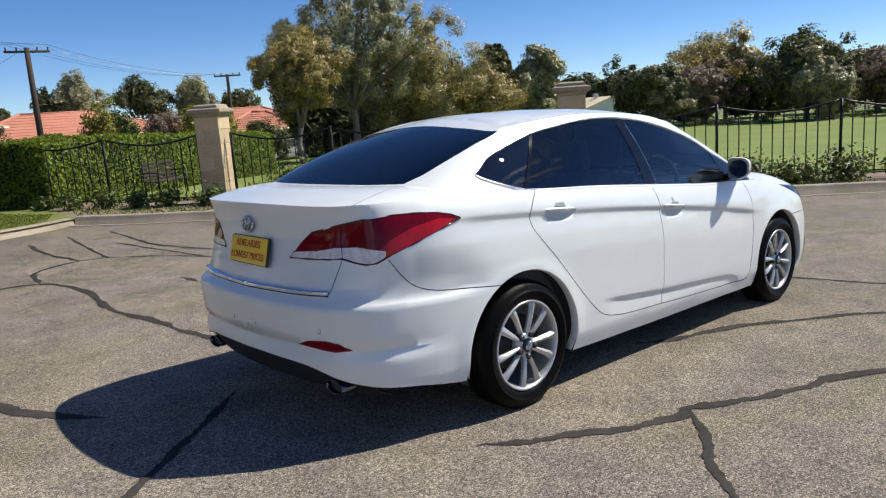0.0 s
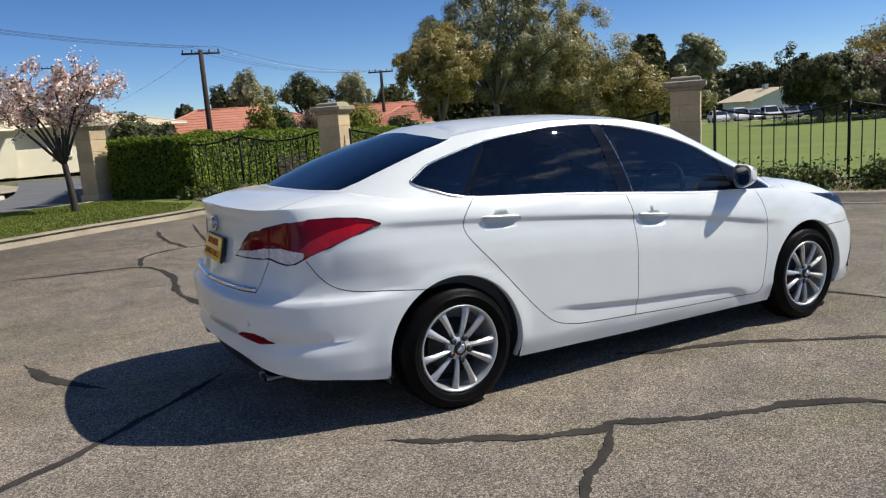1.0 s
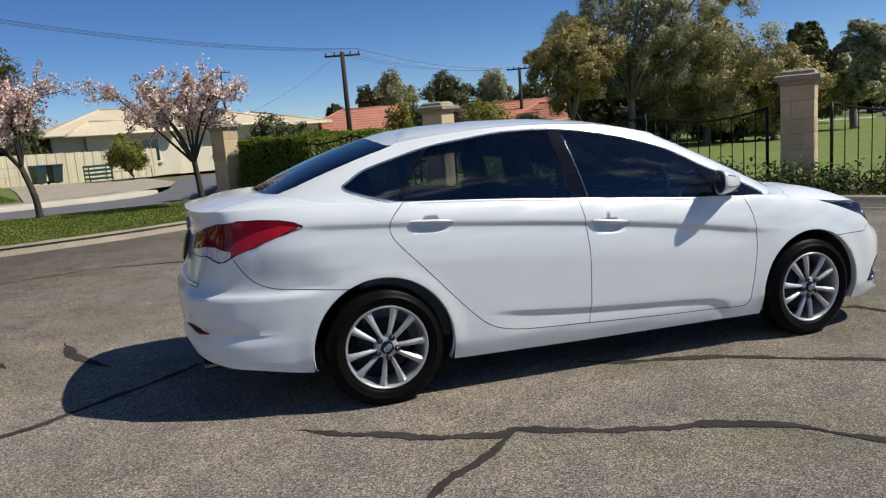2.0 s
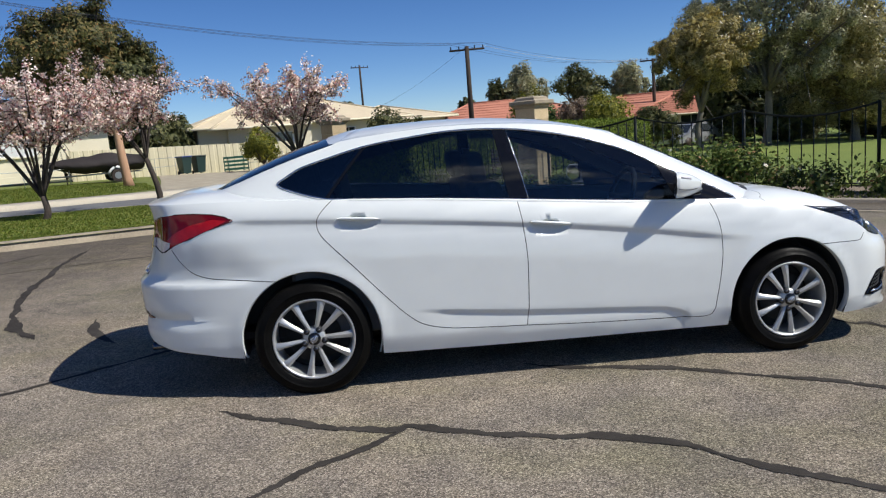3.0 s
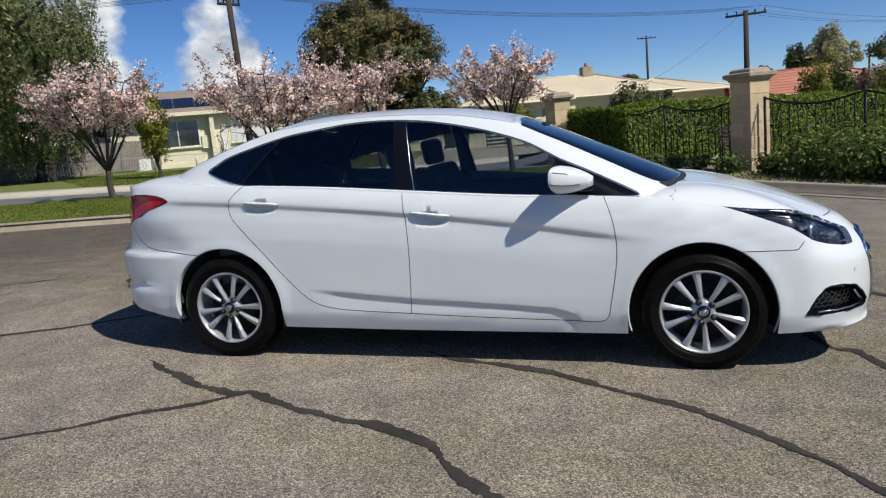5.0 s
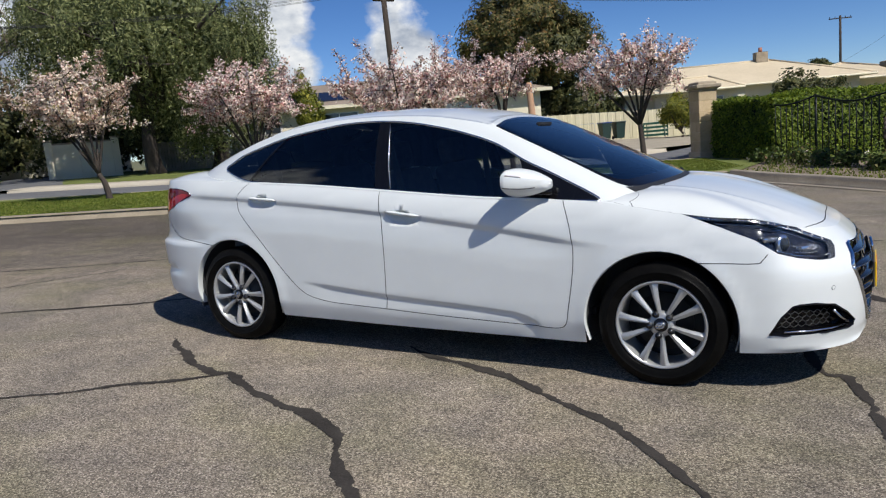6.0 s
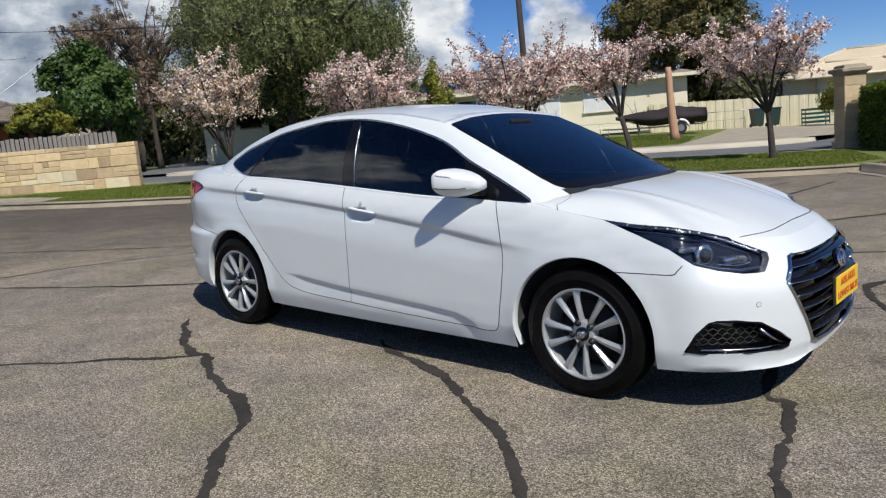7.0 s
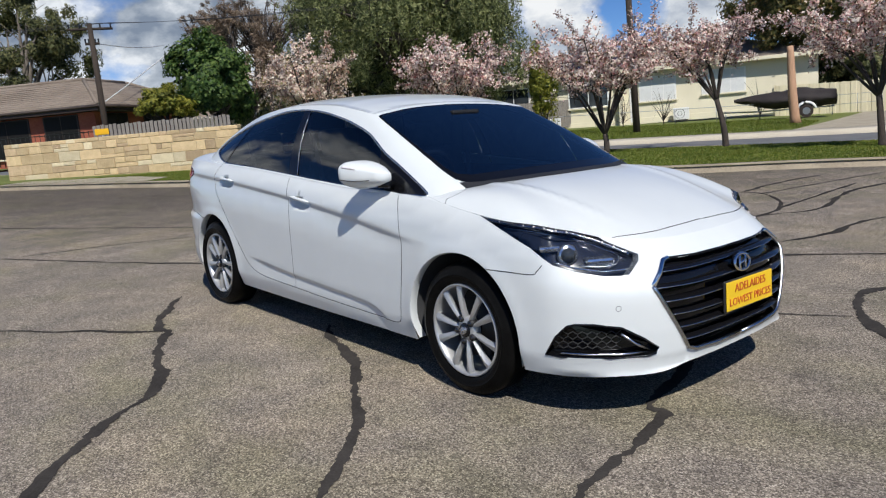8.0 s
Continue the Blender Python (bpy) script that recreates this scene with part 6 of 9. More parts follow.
ARCHES = ((-.005, .31, .374), (2.757, .31, .372))


def side_inset(x, z, top):
    d = np.interp(z, [.15, .2, .255, .30, .40], [.05, .032, .015, .005, 0])
    d = d + np.interp(top - z, [-.02, 0, .03, .07, .12, .2, .3], [.08, .064, .045, .028, .014, .004, 0])
    amp = sstep(x, -.55, -.25) * (1 - sstep(x, 2.15, 2.5))
    q = z - char_z(x)
    d = d + amp * np.interp(q, [-.2, -.12, -.07, -.045, -.03, -.018, -.006, .004, .016, .04, .12], [0, .004, .0085, .0105, .0105, .0085, .0005, -.0035, -.0048, -.0045, 0])
    amp = sstep(x, .52, .8) * (1 - sstep(x, 2.11, 2.15))
    q = z - low_z(x)
    d = d + amp * np.interp(q, [-.12, -.03, -.022, 0, .006, .05], [.003, .012, .0125, .0005, 0, 0])
    d = d + .016 * sstep(-x, .20, .44) * sstep(z, .634, .664) * (1 - sstep(z, .70, .86))
    d = d + .013 * sstep(-x, .40, .66) * np.interp(z, [.34, .40, .452, .464, .52], [0, .1, 1, .15, 0])
    for cx, cz, r in ARCHES:
        rr = np.hypot(x - cx, z - cz)
        d = d - .009 * np.exp(-((rr - r) / .05) ** 2) * sstep(z, .2, .32)
    return d


def front_inset(z):
    return np.interp(z, [.17, .197, .21, .23, .265, .30, .38, .49, .53, .57, .60, .64, .686, .715, .74, .78], [.06, .02, .0, .02, .016, .006, 0, 0, .0015, .008, .022, .055, .10, .132, .163, .21])


def rear_inset(z):
    return np.interp(z, [.2, .26, .30, .36, .40, .452, .464, .52, .60, .63, .637, .645, .668, .70, .79, .9, .95, 1.0, 1.03, 1.05, 1.066, 1.08],
                     [.12, .05, .022, .012, .013, .027, .012, .006, .0, .0, .002, .010, .036, .054, .080, .101, .106, .104, .098, .090, .085, .095])


def car_low(s, z):
    """The lower body: s along the outline, z the height."""
    s, z = np.asarray(s, float), np.asarray(z, float)
    x, y, top = np.interp(s, CAR_S, CAR_D[:, 0]), np.interp(s, CAR_S, CAR_D[:, 1]), np.interp(s, CAR_S, CAR_D[:, 3])
    nx, ny = np.interp(s, CAR_S, CAR_N[:, 0]), np.interp(s, CAR_S, CAR_N[:, 1])
    wf, wr = sstep(nx, .12, .85), sstep(-nx, .15, .85)
    d = wf * front_inset(z) + wr * rear_inset(z) + (1 - wf - wr) * side_inset(x, z, top)
    return np.stack([x - nx * d, np.maximum(y - ny * d, 0) * (s < S_END), z], -1)


# greenhouse: base curve below the glass and roof edge above it, in pairs
GH_BASE = np.array([(2.725, 0, .968), (2.705, .30, .966), (2.645, .58, .957), (2.565, .725, .94), (2.44, .815, .912), (2.0, .836, .928), (1.6, .84, .952), (1.15, .839, .985),
                    (.67, .829, 1.02), (.2, .81, 1.043), (-.08, .79, 1.060), (-.30, .735, 1.085), (-.455, .60, 1.118), (-.525, .35, 1.118), (-.54, 0, 1.116)])
GH_TOP = np.array([(1.715, 0, 1.382), (1.735, .33, 1.370), (1.775, .56, 1.344), (1.765, .61, 1.333), (1.68, .625, 1.353), (1.45, .63, 1.392), (1.25, .63, 1.408), (1.0, .625, 1.416),
                   (.75, .615, 1.413), (.5, .60, 1.395), (.32, .585, 1.375), (.225, .572, 1.362), (.208, .55, 1.362), (.26, .33, 1.402), (.285, 0, 1.430)])
GH_N = len(GH_BASE) - 1


def curve(ctrl, u):
    """Smooth curve through control rows at u in 0..1, mirrored at both ends."""
    c = np.asarray(ctrl, float)
    first, last = c[1:2] * 1.0, c[-2:-1] * 1.0
    first[:, 1], last[:, 1] = -first[:, 1], -last[:, 1]
    q = np.concatenate([first, c, last])
    k = np.clip(np.asarray(u, float) * (len(c) - 1), 0, len(c) - 1 - 1e-9)
    i = k.astype(int)
    f = (k - i)[..., None]
    a, b, d, e = q[i], q[i + 1], q[i + 2], q[i + 3]
    return .5 * (2 * b + (d - a) * f + (2 * a - 5 * b + 4 * d - e) * f ** 2 + (3 * b - a - 3 * d + e) * f ** 3)


GH_BULGE = np.array([(.004, 0), (.004, 0), (.006, 0), (.012, 0), (.014, 0), (.022, 0), (.025, 0), (.025, 0), (.025, 0), (.024, 0), (.02, 0), (.016, 0), (.02, 0), (.03, 0), (.032, 0)])


def car_gh(u, v):
    """The greenhouse: u round from the windscreen's middle to the rear window's, v from the base to the roof edge."""
    u, v = np.asarray(u, float), np.asarray(v, float)
    a, b = curve(GH_BASE, u), curve(GH_TOP, u)
    p = a + (b - a) * v[..., None]
    k = u * GH_N
    wf, wr = 1 - sstep(k, 2.2, 4.0), sstep(k, 10.6, 12.2)
    out = np.stack([.42 * wf - .40 * wr, 1 - .97 * wf - .97 * wr, .25 + .65 * wf + .68 * wr], -1)
    out /= np.linalg.norm(out, axis=-1)[..., None]
    bulge = curve(np.column_stack([GH_BULGE[:, 0], np.zeros(15)]), u)[..., 0]
    return p + out * (bulge * 4 * v * (1 - v))[..., None]


def edge_low(s):
    return car_low(s, np.interp(s, CAR_S, CAR_D[:, 3]))


def s_at_x(x):
    """Outline place on the side at a given x."""
    mask = (CAR_D[:, 1] > .5)
    return np.interp(-np.asarray(x, float), -CAR_D[mask][:, 0], CAR_S[mask])


S_HOOD, S_DECK = float(s_at_x(2.45)), float(s_at_x(-.08))
U_HOOD, U_DECK = 4.0 / GH_N, 10.0 / GH_N


def hood_pair(a):
    """a 0..1 from the middle of the nose round to the screen pillar: matching places on the outline and the screen's base."""
    a = np.asarray(a, float)
    return a * S_HOOD, np.interp(a, [0, .28, .42, .62, .82, 1], [0, .045, .09, .155, .215, U_HOOD])


def car_hood(a, w):
    """The bonnet and wing tops: w from the outer edge to the windscreen."""
    a, w = np.asarray(a, float), np.asarray(w, float)
    s, u = hood_pair(a)
    o, i = edge_low(s), curve(GH_BASE, u)
    p = o + (i - o) * w[..., None]
    mid = 1 - sstep(a, .55, 1.0)
    p[..., 2] += 4 * w * (1 - w) * (.036 * mid + .006) + .012 * mid * np.sin(np.pi * np.clip(w, 0, 1)) * 0
    # two soft swage lines along the bonnet
    yy = p[..., 1]
    p[..., 2] += .006 * np.exp(-((yy - (.44 + .10 * w)) / .035) ** 2) * sstep(w, .05, .3)
    return p


def deck_pair(a):
    a = np.asarray(a, float)
    return S_DECK + (S_END - S_DECK) * a, np.interp(a, [0, .25, .45, .62, .8, 1], [U_DECK, 11 / GH_N, 12 / GH_N, 12.5 / GH_N, 13.1 / GH_N, 1])


def car_deck(a, w):
    """Rear shoulders and boot top: w from the outer edge to the rear window."""
    a, w = np.asarray(a, float), np.asarray(w, float)
    s, u = deck_pair(a)
    o, i = edge_low(s), curve(GH_BASE, u)
    p = o + (i - o) * w[..., None]
    p[..., 2] += 4 * w * (1 - w) * (.012 + .010 * sstep(a, .4, 1)) * np.clip(np.linalg.norm(i - o, axis=-1) / .25, 0, 1) - .006 * np.exp(-((w - .22) / .14) ** 2) * sstep(a, .5, .8)
    return p


# ---- the car: materials ----
def clear_glass(name, tint, rough=0.0, ior=1.5):
    """Thin glass: lets tinted light through and mirrors by Fresnel."""
    m = bpy.data.materials.new(name)
    m.use_nodes = True
    nt = m.node_tree
    nt.nodes.clear()
    out, mx, fr = nt.nodes.new("ShaderNodeOutputMaterial"), nt.nodes.new("ShaderNodeMixShader"), nt.nodes.new("ShaderNodeFresnel")
    tr, gl = nt.nodes.new("ShaderNodeBsdfTransparent"), nt.nodes.new("ShaderNodeBsdfGlossy")
    fr.inputs[0].default_value = ior
    tr.inputs[0].default_value = (*tint, 1)
    gl.inputs["Roughness"].default_value = rough
    nt.links.new(fr.outputs[0], mx.inputs[0])
    nt.links.new(tr.outputs[0], mx.inputs[1])
    nt.links.new(gl.outputs[0], mx.inputs[2])
    nt.links.new(mx.outputs[0], out.inputs[0])
    return m


def paint_mat():
    """White solid paint under clear lacquer, with a faint film of dust."""
    m, nt, b = base_mat("white_car_paint")
    dust = ramp(nt, noise_out(nt, 2.3, 6.0, 0.6), [(0.3, (0.70, 0.72, 0.705)), (0.7, (0.745, 0.765, 0.748))])
    nt.links.new(dust, b.inputs["Base Color"])
    b.inputs["Roughness"].default_value = 0.38
    b.inputs["Coat Weight"].default_value, b.inputs["Coat Roughness"].default_value = 0.8, 0.06
    return m


M_PAINT = paint_mat()
M_GAP = plain("panel_gap", (0.05, 0.05, 0.052), 0.8)
M_BLACK = plain("gloss_black_trim", (0.006, 0.006, 0.007), 0.07, spec=0.4)
M_PLASTIC = surface("black_plastic", (0.012, 0.012, 0.013), (0.028, 0.028, 0.03), 8, 120, 0.55, bump=0.0006)
M_CHROME = plain("chrome", (0.82, 0.83, 0.85), 0.07, 1.0)
M_EXHAUST = plain("dark_chrome", (0.16, 0.16, 0.17), 0.15, 1.0)
M_SATIN = plain("satin_chrome", (0.55, 0.56, 0.58), 0.22, 1.0)
M_SIDEGLASS = clear_glass("tinted_side_glass", (0.68, 0.71, 0.72), 0.0, 1.8)
M_DOORGLASS = clear_glass("darker_tinted_glass", (0.55, 0.58, 0.60), 0.0, 1.75)
# blue tint and raised index stand in for the sky reflected in the screen
M_SCREEN = clear_glass("windscreen_glass", (0.50, 0.70, 0.95), 0.0, 2.9)
M_REARGLASS = clear_glass("tinted_rear_glass", (0.14, 0.17, 0.22), 0.0, 2.1)
M_LENS = clear_glass("clear_lens", (0.93, 0.94, 0.95), 0.0, 1.45)
M_RUBBER = surface("tyre_rubber", (0.003, 0.003, 0.003), (0.009, 0.0086, 0.008), 14, 160, 0.34, bump=0.0012, spec=0.045)
M_ALLOY = surface("silver_alloy", (0.42, 0.42, 0.415), (0.58, 0.58, 0.57), 12, 200, 0.36, metal=0.55)
M_HUBDARK = plain("dark_wheel_inside", (0.012, 0.012, 0.013), 0.6)
M_REDDARK = surface("dark_red_lens", (0.11, 0.002, 0.007), (0.19, 0.003, 0.010), 11, 45, 0.06, spec=0.25)
M_REDHOT = surface("bright_red_lens", (0.30, 0.004, 0.010), (0.52, 0.010, 0.015), 14, 50, 0.07, spec=0.35)
M_WHITELENS = plain("frosted_white_lens", (0.80, 0.74, 0.74), 0.15, coat=1.0)
M_TAILCLEAR = surface("clear_tail_lens", (0.46, 0.40, 0.41), (0.88, 0.85, 0.86), 34, 90, 0.10, spec=0.6)
M_REDEDGE = plain("lens_edge_dark_red", (0.05, 0.003, 0.006), 0.2)
M_LAMPDARK = plain("lamp_housing", (0.016, 0.020, 0.034), 0.2, coat=0.5)
M_LAMPBRIGHT = plain("bright_lamp_silver", (0.62, 0.65, 0.70), 0.16, 0.92)
M_LAMPGREY = plain("lamp_reflector", (0.55, 0.57, 0.6), 0.16, 0.85)
M_PLATE = plain("yellow_plate", (0.86, 0.56, 0.015), 0.4, coat=0.3)
M_PLATETEXT = plain("red_plate_letters", (0.52, 0.085, 0.02), 0.5)
M_SEAT = surface("charcoal_seat_cloth", (0.09, 0.09, 0.093), (0.17, 0.17, 0.175), 20, 150, 0.9)
M_LINING = surface("grey_roof_lining", (0.22, 0.22, 0.21), (0.3, 0.3, 0.29), 6, 120, 0.95)
M_BELT = surface("seat_belt_webbing", (0.10, 0.10, 0.10), (0.16, 0.16, 0.16), 8, 200, 0.7)
M_DASH = surface("dark_dashboard", (0.010, 0.010, 0.012), (0.020, 0.020, 0.023), 20, 150, 0.7, spec=0.2)
M_DOORCARD = surface("grey_door_trim", (0.07, 0.07, 0.072), (0.12, 0.12, 0.122), 12, 150, 0.7)
M_DISC = plain("brake_disc", (0.045, 0.042, 0.04), 0.45, 0.6)

# the car stands on the slope
cn = Vector((0.031, 0.012, 1.0)).normalized()
cxa = (Vector((1, 0, 0)) - cn * cn.x).normalized()
cya = cn.cross(cxa)
CAR_M = Matrix.Translation((0, 0, 0.042)) @ Matrix((cxa, cya, cn)).transposed().to_4x4()
car = thing("car", "clean white four-door sedan parked on the grey asphalt", "car", CAR_M)


def band(line, width):
    """A closed outline round a line, as wide as a panel gap."""
    p = np.asarray(line, float)
    t = np.gradient(p, axis=0)
    t /= np.linalg.norm(t, axis=1)[:, None] + 1e-9
    n = np.column_stack([-t[:, 1], t[:, 0]]) * width / 2
    return np.concatenate([p + n, (p - n)[::-1]])


def chart_pieces(fn, outline, step, scale, regions, gaps=(), extra=(), gap_width=0.005):
    """Meshes a chart and cuts it along the outlines of its regions. Later regions lie over earlier ones.
    Gives for each region its vertices, normals and triangles."""
    from mathutils.geometry import delaunay_2d_cdt
    sc = np.array(scale, float)
    pts, edges, first = [], [], []

    def add(poly, closed, st):
        d = densify(np.asarray(poly, float) * sc, st, closed)
        n0 = len(pts)
        pts.extend(Vector(q) for q in d)
        k = len(d)
        edges.extend((n0 + i, n0 + (i + 1) % k) for i in range(k if closed else k - 1))
        return list(range(n0, n0 + k))

    ring = add(outline, True, step)
    for _, poly in regions:
        add(poly, True, step * 0.55)
    bands = [band(np.array(densify(spline(np.asarray(g, float) * sc, 6), 0.02, False)), gap_width) / sc for g in gaps]
    for b in bands:
        add(b, True, 0.02)
    for line in extra:
        add(line, False, step * 0.4)
    o = np.asarray(outline, float) * sc
    lo, hi = o.min(0), o.max(0)
    gx0, gy0 = np.meshgrid(np.arange(lo[0] + step / 2, hi[0], step), np.arange(lo[1] + step / 2, hi[1], step))
    gxy = np.column_stack([gx0.ravel(), gy0.ravel()])
    gxy = gxy[inside(o, gxy)]
    for line in extra:
        q = np.asarray(line, float) * sc
        off = np.abs(gxy[:, 1] - np.interp(gxy[:, 0], q[np.argsort(q[:, 0]), 0], q[np.argsort(q[:, 0]), 1]))
        gxy = gxy[(off > 0.010) | (gxy[:, 0] < q[:, 0].min()) | (gxy[:, 0] > q[:, 0].max())]
    pts.extend(Vector(q) for q in gxy)
    v, _, f, _, _, _ = delaunay_2d_cdt(pts, edges, [ring], 1, 1e-6)
    ab = np.array([(p.x, p.y) for p in v]) / sc
    tri = np.array([q for q in f if len(q) == 3])
    tri = tri[inside(outline, ab[tri].mean(1))]
    cen = ab[tri].mean(1)
    lab = np.zeros(len(tri), int)
    names = ["body"]
    for name, poly in regions:
        if name not in names:
            names.append(name)
        lab[inside(poly, cen)] = names.index(name)
    names.append("gap")
    for b in bands:
        hit = inside(b, cen)
        for skip in ("hole", "lamp_hole"):
            if skip in names:
                hit &= lab != names.index(skip)
        lab[hit] = len(names) - 1
    p3 = fn(ab[:, 0], ab[:, 1])
    e = 0.004
    lo_a, hi_a = np.asarray(outline)[:, 0].min(), np.asarray(outline)[:, 0].max()
    da = e / sc[0]
    db = e / sc[1]
    a1, a0 = np.minimum(ab[:, 0] + da, hi_a), np.maximum(ab[:, 0] - da, lo_a)
    ta = fn(a1, ab[:, 1]) - fn(a0, ab[:, 1])
    tb = fn(ab[:, 0], ab[:, 1] + db) - fn(ab[:, 0], ab[:, 1] - db)
    nrm = np.cross(ta, tb)
    nrm /= np.linalg.norm(nrm, axis=1)[:, None] + 1e-12
    out = {}
    for i, name in enumerate(names):
        q = tri[lab == i]
        if len(q):
            used, inv = np.unique(q, return_inverse=True)
            out[name] = (p3[used], nrm[used], inv.reshape(-1, 3))
    return out


def outward(piece, centre=(1.3, 0, 0.55)):
    """Turns a piece's normals and triangles away from the car's middle."""
    p, n, t = piece
    ref = p - np.array([0, 0, centre[2]])
    ref[:, 0] = np.where(p[:, 0] > 2.6, p[:, 0] - 2.0, np.where(p[:, 0] < 0.0, p[:, 0] - 0.6, 0)) * 1.0
    flip = np.sum(n * ref, axis=1) < 0
    if flip.mean() > 0.5:
        n = -n
    fn_ = np.cross(p[t[:, 1]] - p[t[:, 0]], p[t[:, 2]] - p[t[:, 0]])
    bad = np.sum(fn_ * n[t[:, 0]], axis=1) < 0
    t = t.copy()
    t[bad] = t[bad][:, ::-1]
    return p, n, t


def mirrored(piece):
    p, n, t = piece
    k = np.array([1, -1, 1.0])
    return p * k, n * k, t[:, ::-1]


def joined(*pieces):
    ps, ns, ts, c = [], [], [], 0
    for p, n, t in pieces:
        ps.append(p), ns.append(n), ts.append(t + c)
        c += len(p)
    return np.concatenate(ps), np.concatenate(ns), np.concatenate(ts)


def skin(name, piece, mat, parent, label="", shift=0.0):
    p, n, t = piece
    me = mesh_of(name, p + n * shift, t, mat, True)
    me.normals_split_custom_set_from_vertices(n.tolist())
    return part(name, me, parent, label)


def both(name, piece, mat, label="", shift=0.0, parent=None):
    """The same panel on either side of the car, as two parts."""
    return [skin(name, q, mat, parent or car, label, shift) for q in (mirrored(piece), piece)]


def whole(name, pieces, mat, label="", shift=0.0, parent=None):
    """One part that spans the car from side to side."""
    return skin(name, joined(*pieces, *[mirrored(q) for q in pieces]), mat, parent or car, label, shift)


# ---- lower body ----
def sx(x):
    return float(s_at_x(x))


def side_poly(points):
    return [(sx(x), z) for x, z in points]


def arch_poly(cx, cz, r):
    pts = [(cx + r, 0.10)] + [(cx + r * math.cos(a), cz + r * math.sin(a)) for a in np.linspace(0, math.pi, 41)] + [(cx - r, 0.10)]
    return side_poly(pts)


DOOR_R = [(.155, 1.06), (.089, .997), (.058, .945), (.068, .881), (.121, .814), (.24, .69), (.389, .528), (.509, .408), (.602, .345), (.73, .314), (.89, .302), (1.178, .290)]
DOOR_B = [(1.178, .290), (1.188, .40), (1.191, .55), (1.19, .68), (1.178, .82), (1.158, .96), (1.155, 1.0)]
DOOR_F = [(1.178, .290), (1.45, .277), (1.747, .267), (2.1, .258), (2.24, .256), (2.285, .285), (2.30, .36), (2.32, .483), (2.333, .608), (2.33, .702), (2.31, .812), (2.27, .925)]
rear_door = side_poly([*DOOR_R, *DOOR_B[1:-1], (1.155, 1.06)])
front_door = side_poly([*DOOR_B[::-1], *DOOR_F[1:-1], (2.265, .99), (1.155, 1.06)])
TAIL = [(4.69, .975), (4.735, .995), (4.80, 1.008), (4.90, 1.015), (5.02, 1.014), (5.145, 1.002), (5.316, .977), (5.482, .946), (5.559, .894), (5.632, .827), (5.50, .829), (5.373, .832), (5.281, .836), (5.21, .820), (5.15, .811), (5.10, .818), (5.061, .838), (4.93, .888), (4.785, .943)]
TAIL_CLEAR = [(5.611, .854), (5.632, .829), (5.50, .831), (5.373, .834), (5.281, .838), (5.21, .822), (5.15, .813), (5.10, .82), (5.061, .84), (5.058, .867), (5.2, .887), (5.316, .884), (5.45, .866)]
TAIL_HOT = [(4.72, .976), (4.80, .985), (4.93, .958), (5.03, .915), (5.08, .875), (5.061, .842), (4.93, .892), (4.785, .945)]
HEAD = [(1.452, .855), (1.333, .8415), (1.2, .822), (1.08, .806), (.97, .791), (.86, .777), (.79, .767), (.76, .751), (.68, .724), (.60, .695), (.612, .672), (.64, .652), (.675, .627), (.72, .624), (.784, .626), (.902, .643), (1.014, .672), (1.121, .738), (1.268, .793)]
GRILLE = [(0, .663), (.27, .664), (.44, .668), (.49, .664), (.583, .578), (.575, .56), (.41, .30), (.36, .284), (.2, .278), (0, .276), (-.01, .4)]
FOG = [(1.05, .294), (1.002, .376), (.952, .425), (.92, .433), (.838, .433), (.726, .417), (.633, .367), (.564, .32), (.575, .298), (.61, .288), (.772, .287), (.98, .289)]
REFL = [(5.544, .452), (5.46, .482), (5.356, .490), (5.29, .478), (5.236, .446), (5.323, .437)]
REAR_BUMP = [(5.30, .70), (5.33, .675), (5.36, .67), (S_END, .66), (S_END, .2), (sx(-.30), .14), (sx(-.215), .618), (sx(-.239), .643), (sx(-.514), .669), (4.929, .699), (4.993, .752), (5.039, .817), (5.15, .81), (5.28, .83), (5.30, .76)]
BOOT = [(5.283, 1.0), (5.283, .835), (5.314, .765), (5.345, .70), (5.36, .677), (S_END, .668), (S_END, 1.09), (5.2, 1.09)]
FRONT_BUMP = [(0, .66), (.45, .672), (.55, .70), (.6, .68), (.675, .62), (.9, .64), (1.06, .672), (1.111, .630), (1.242, .629), (1.44, .628), (1.42, .10), (0, .10)]
HANDLES = [(.277, .118), (1.328, .118)]


def bowl_side(x, a, k=1.0, n=40):
    """Outline of a finger bowl: wide below the handle, small above it."""
    pts = []
    for q in np.linspace(0, 2 * math.pi, n + 1)[:-1]:
        below = math.sin(q) < -1e-6
        px_ = x + (a if below else a * .5) * k * math.cos(q)
        pts.append((px_, float(char_z(px_)) + (.052 if below else .022) * k * math.sin(q)))
    return side_poly(pts)


def low_fn(s, z):
    """The lower body with the finger bowls of the door handles pressed in."""
    p = car_low(s, z)
    for hx_, a in HANDLES:
        dz = p[..., 2] - char_z(p[..., 0])
        r2 = np.where(dz < 0, ((p[..., 0] - hx_) / a) ** 2 + (dz / .052) ** 2, ((p[..., 0] - hx_) / (a * .5)) ** 2 + (dz / .022) ** 2)
        p[..., 1] -= np.where(dz < 0, .036, .026) * np.clip(1 - r2, 0, 1) ** np.where(dz < 0, .65, .7) * (p[..., 1] > .5)
    return p


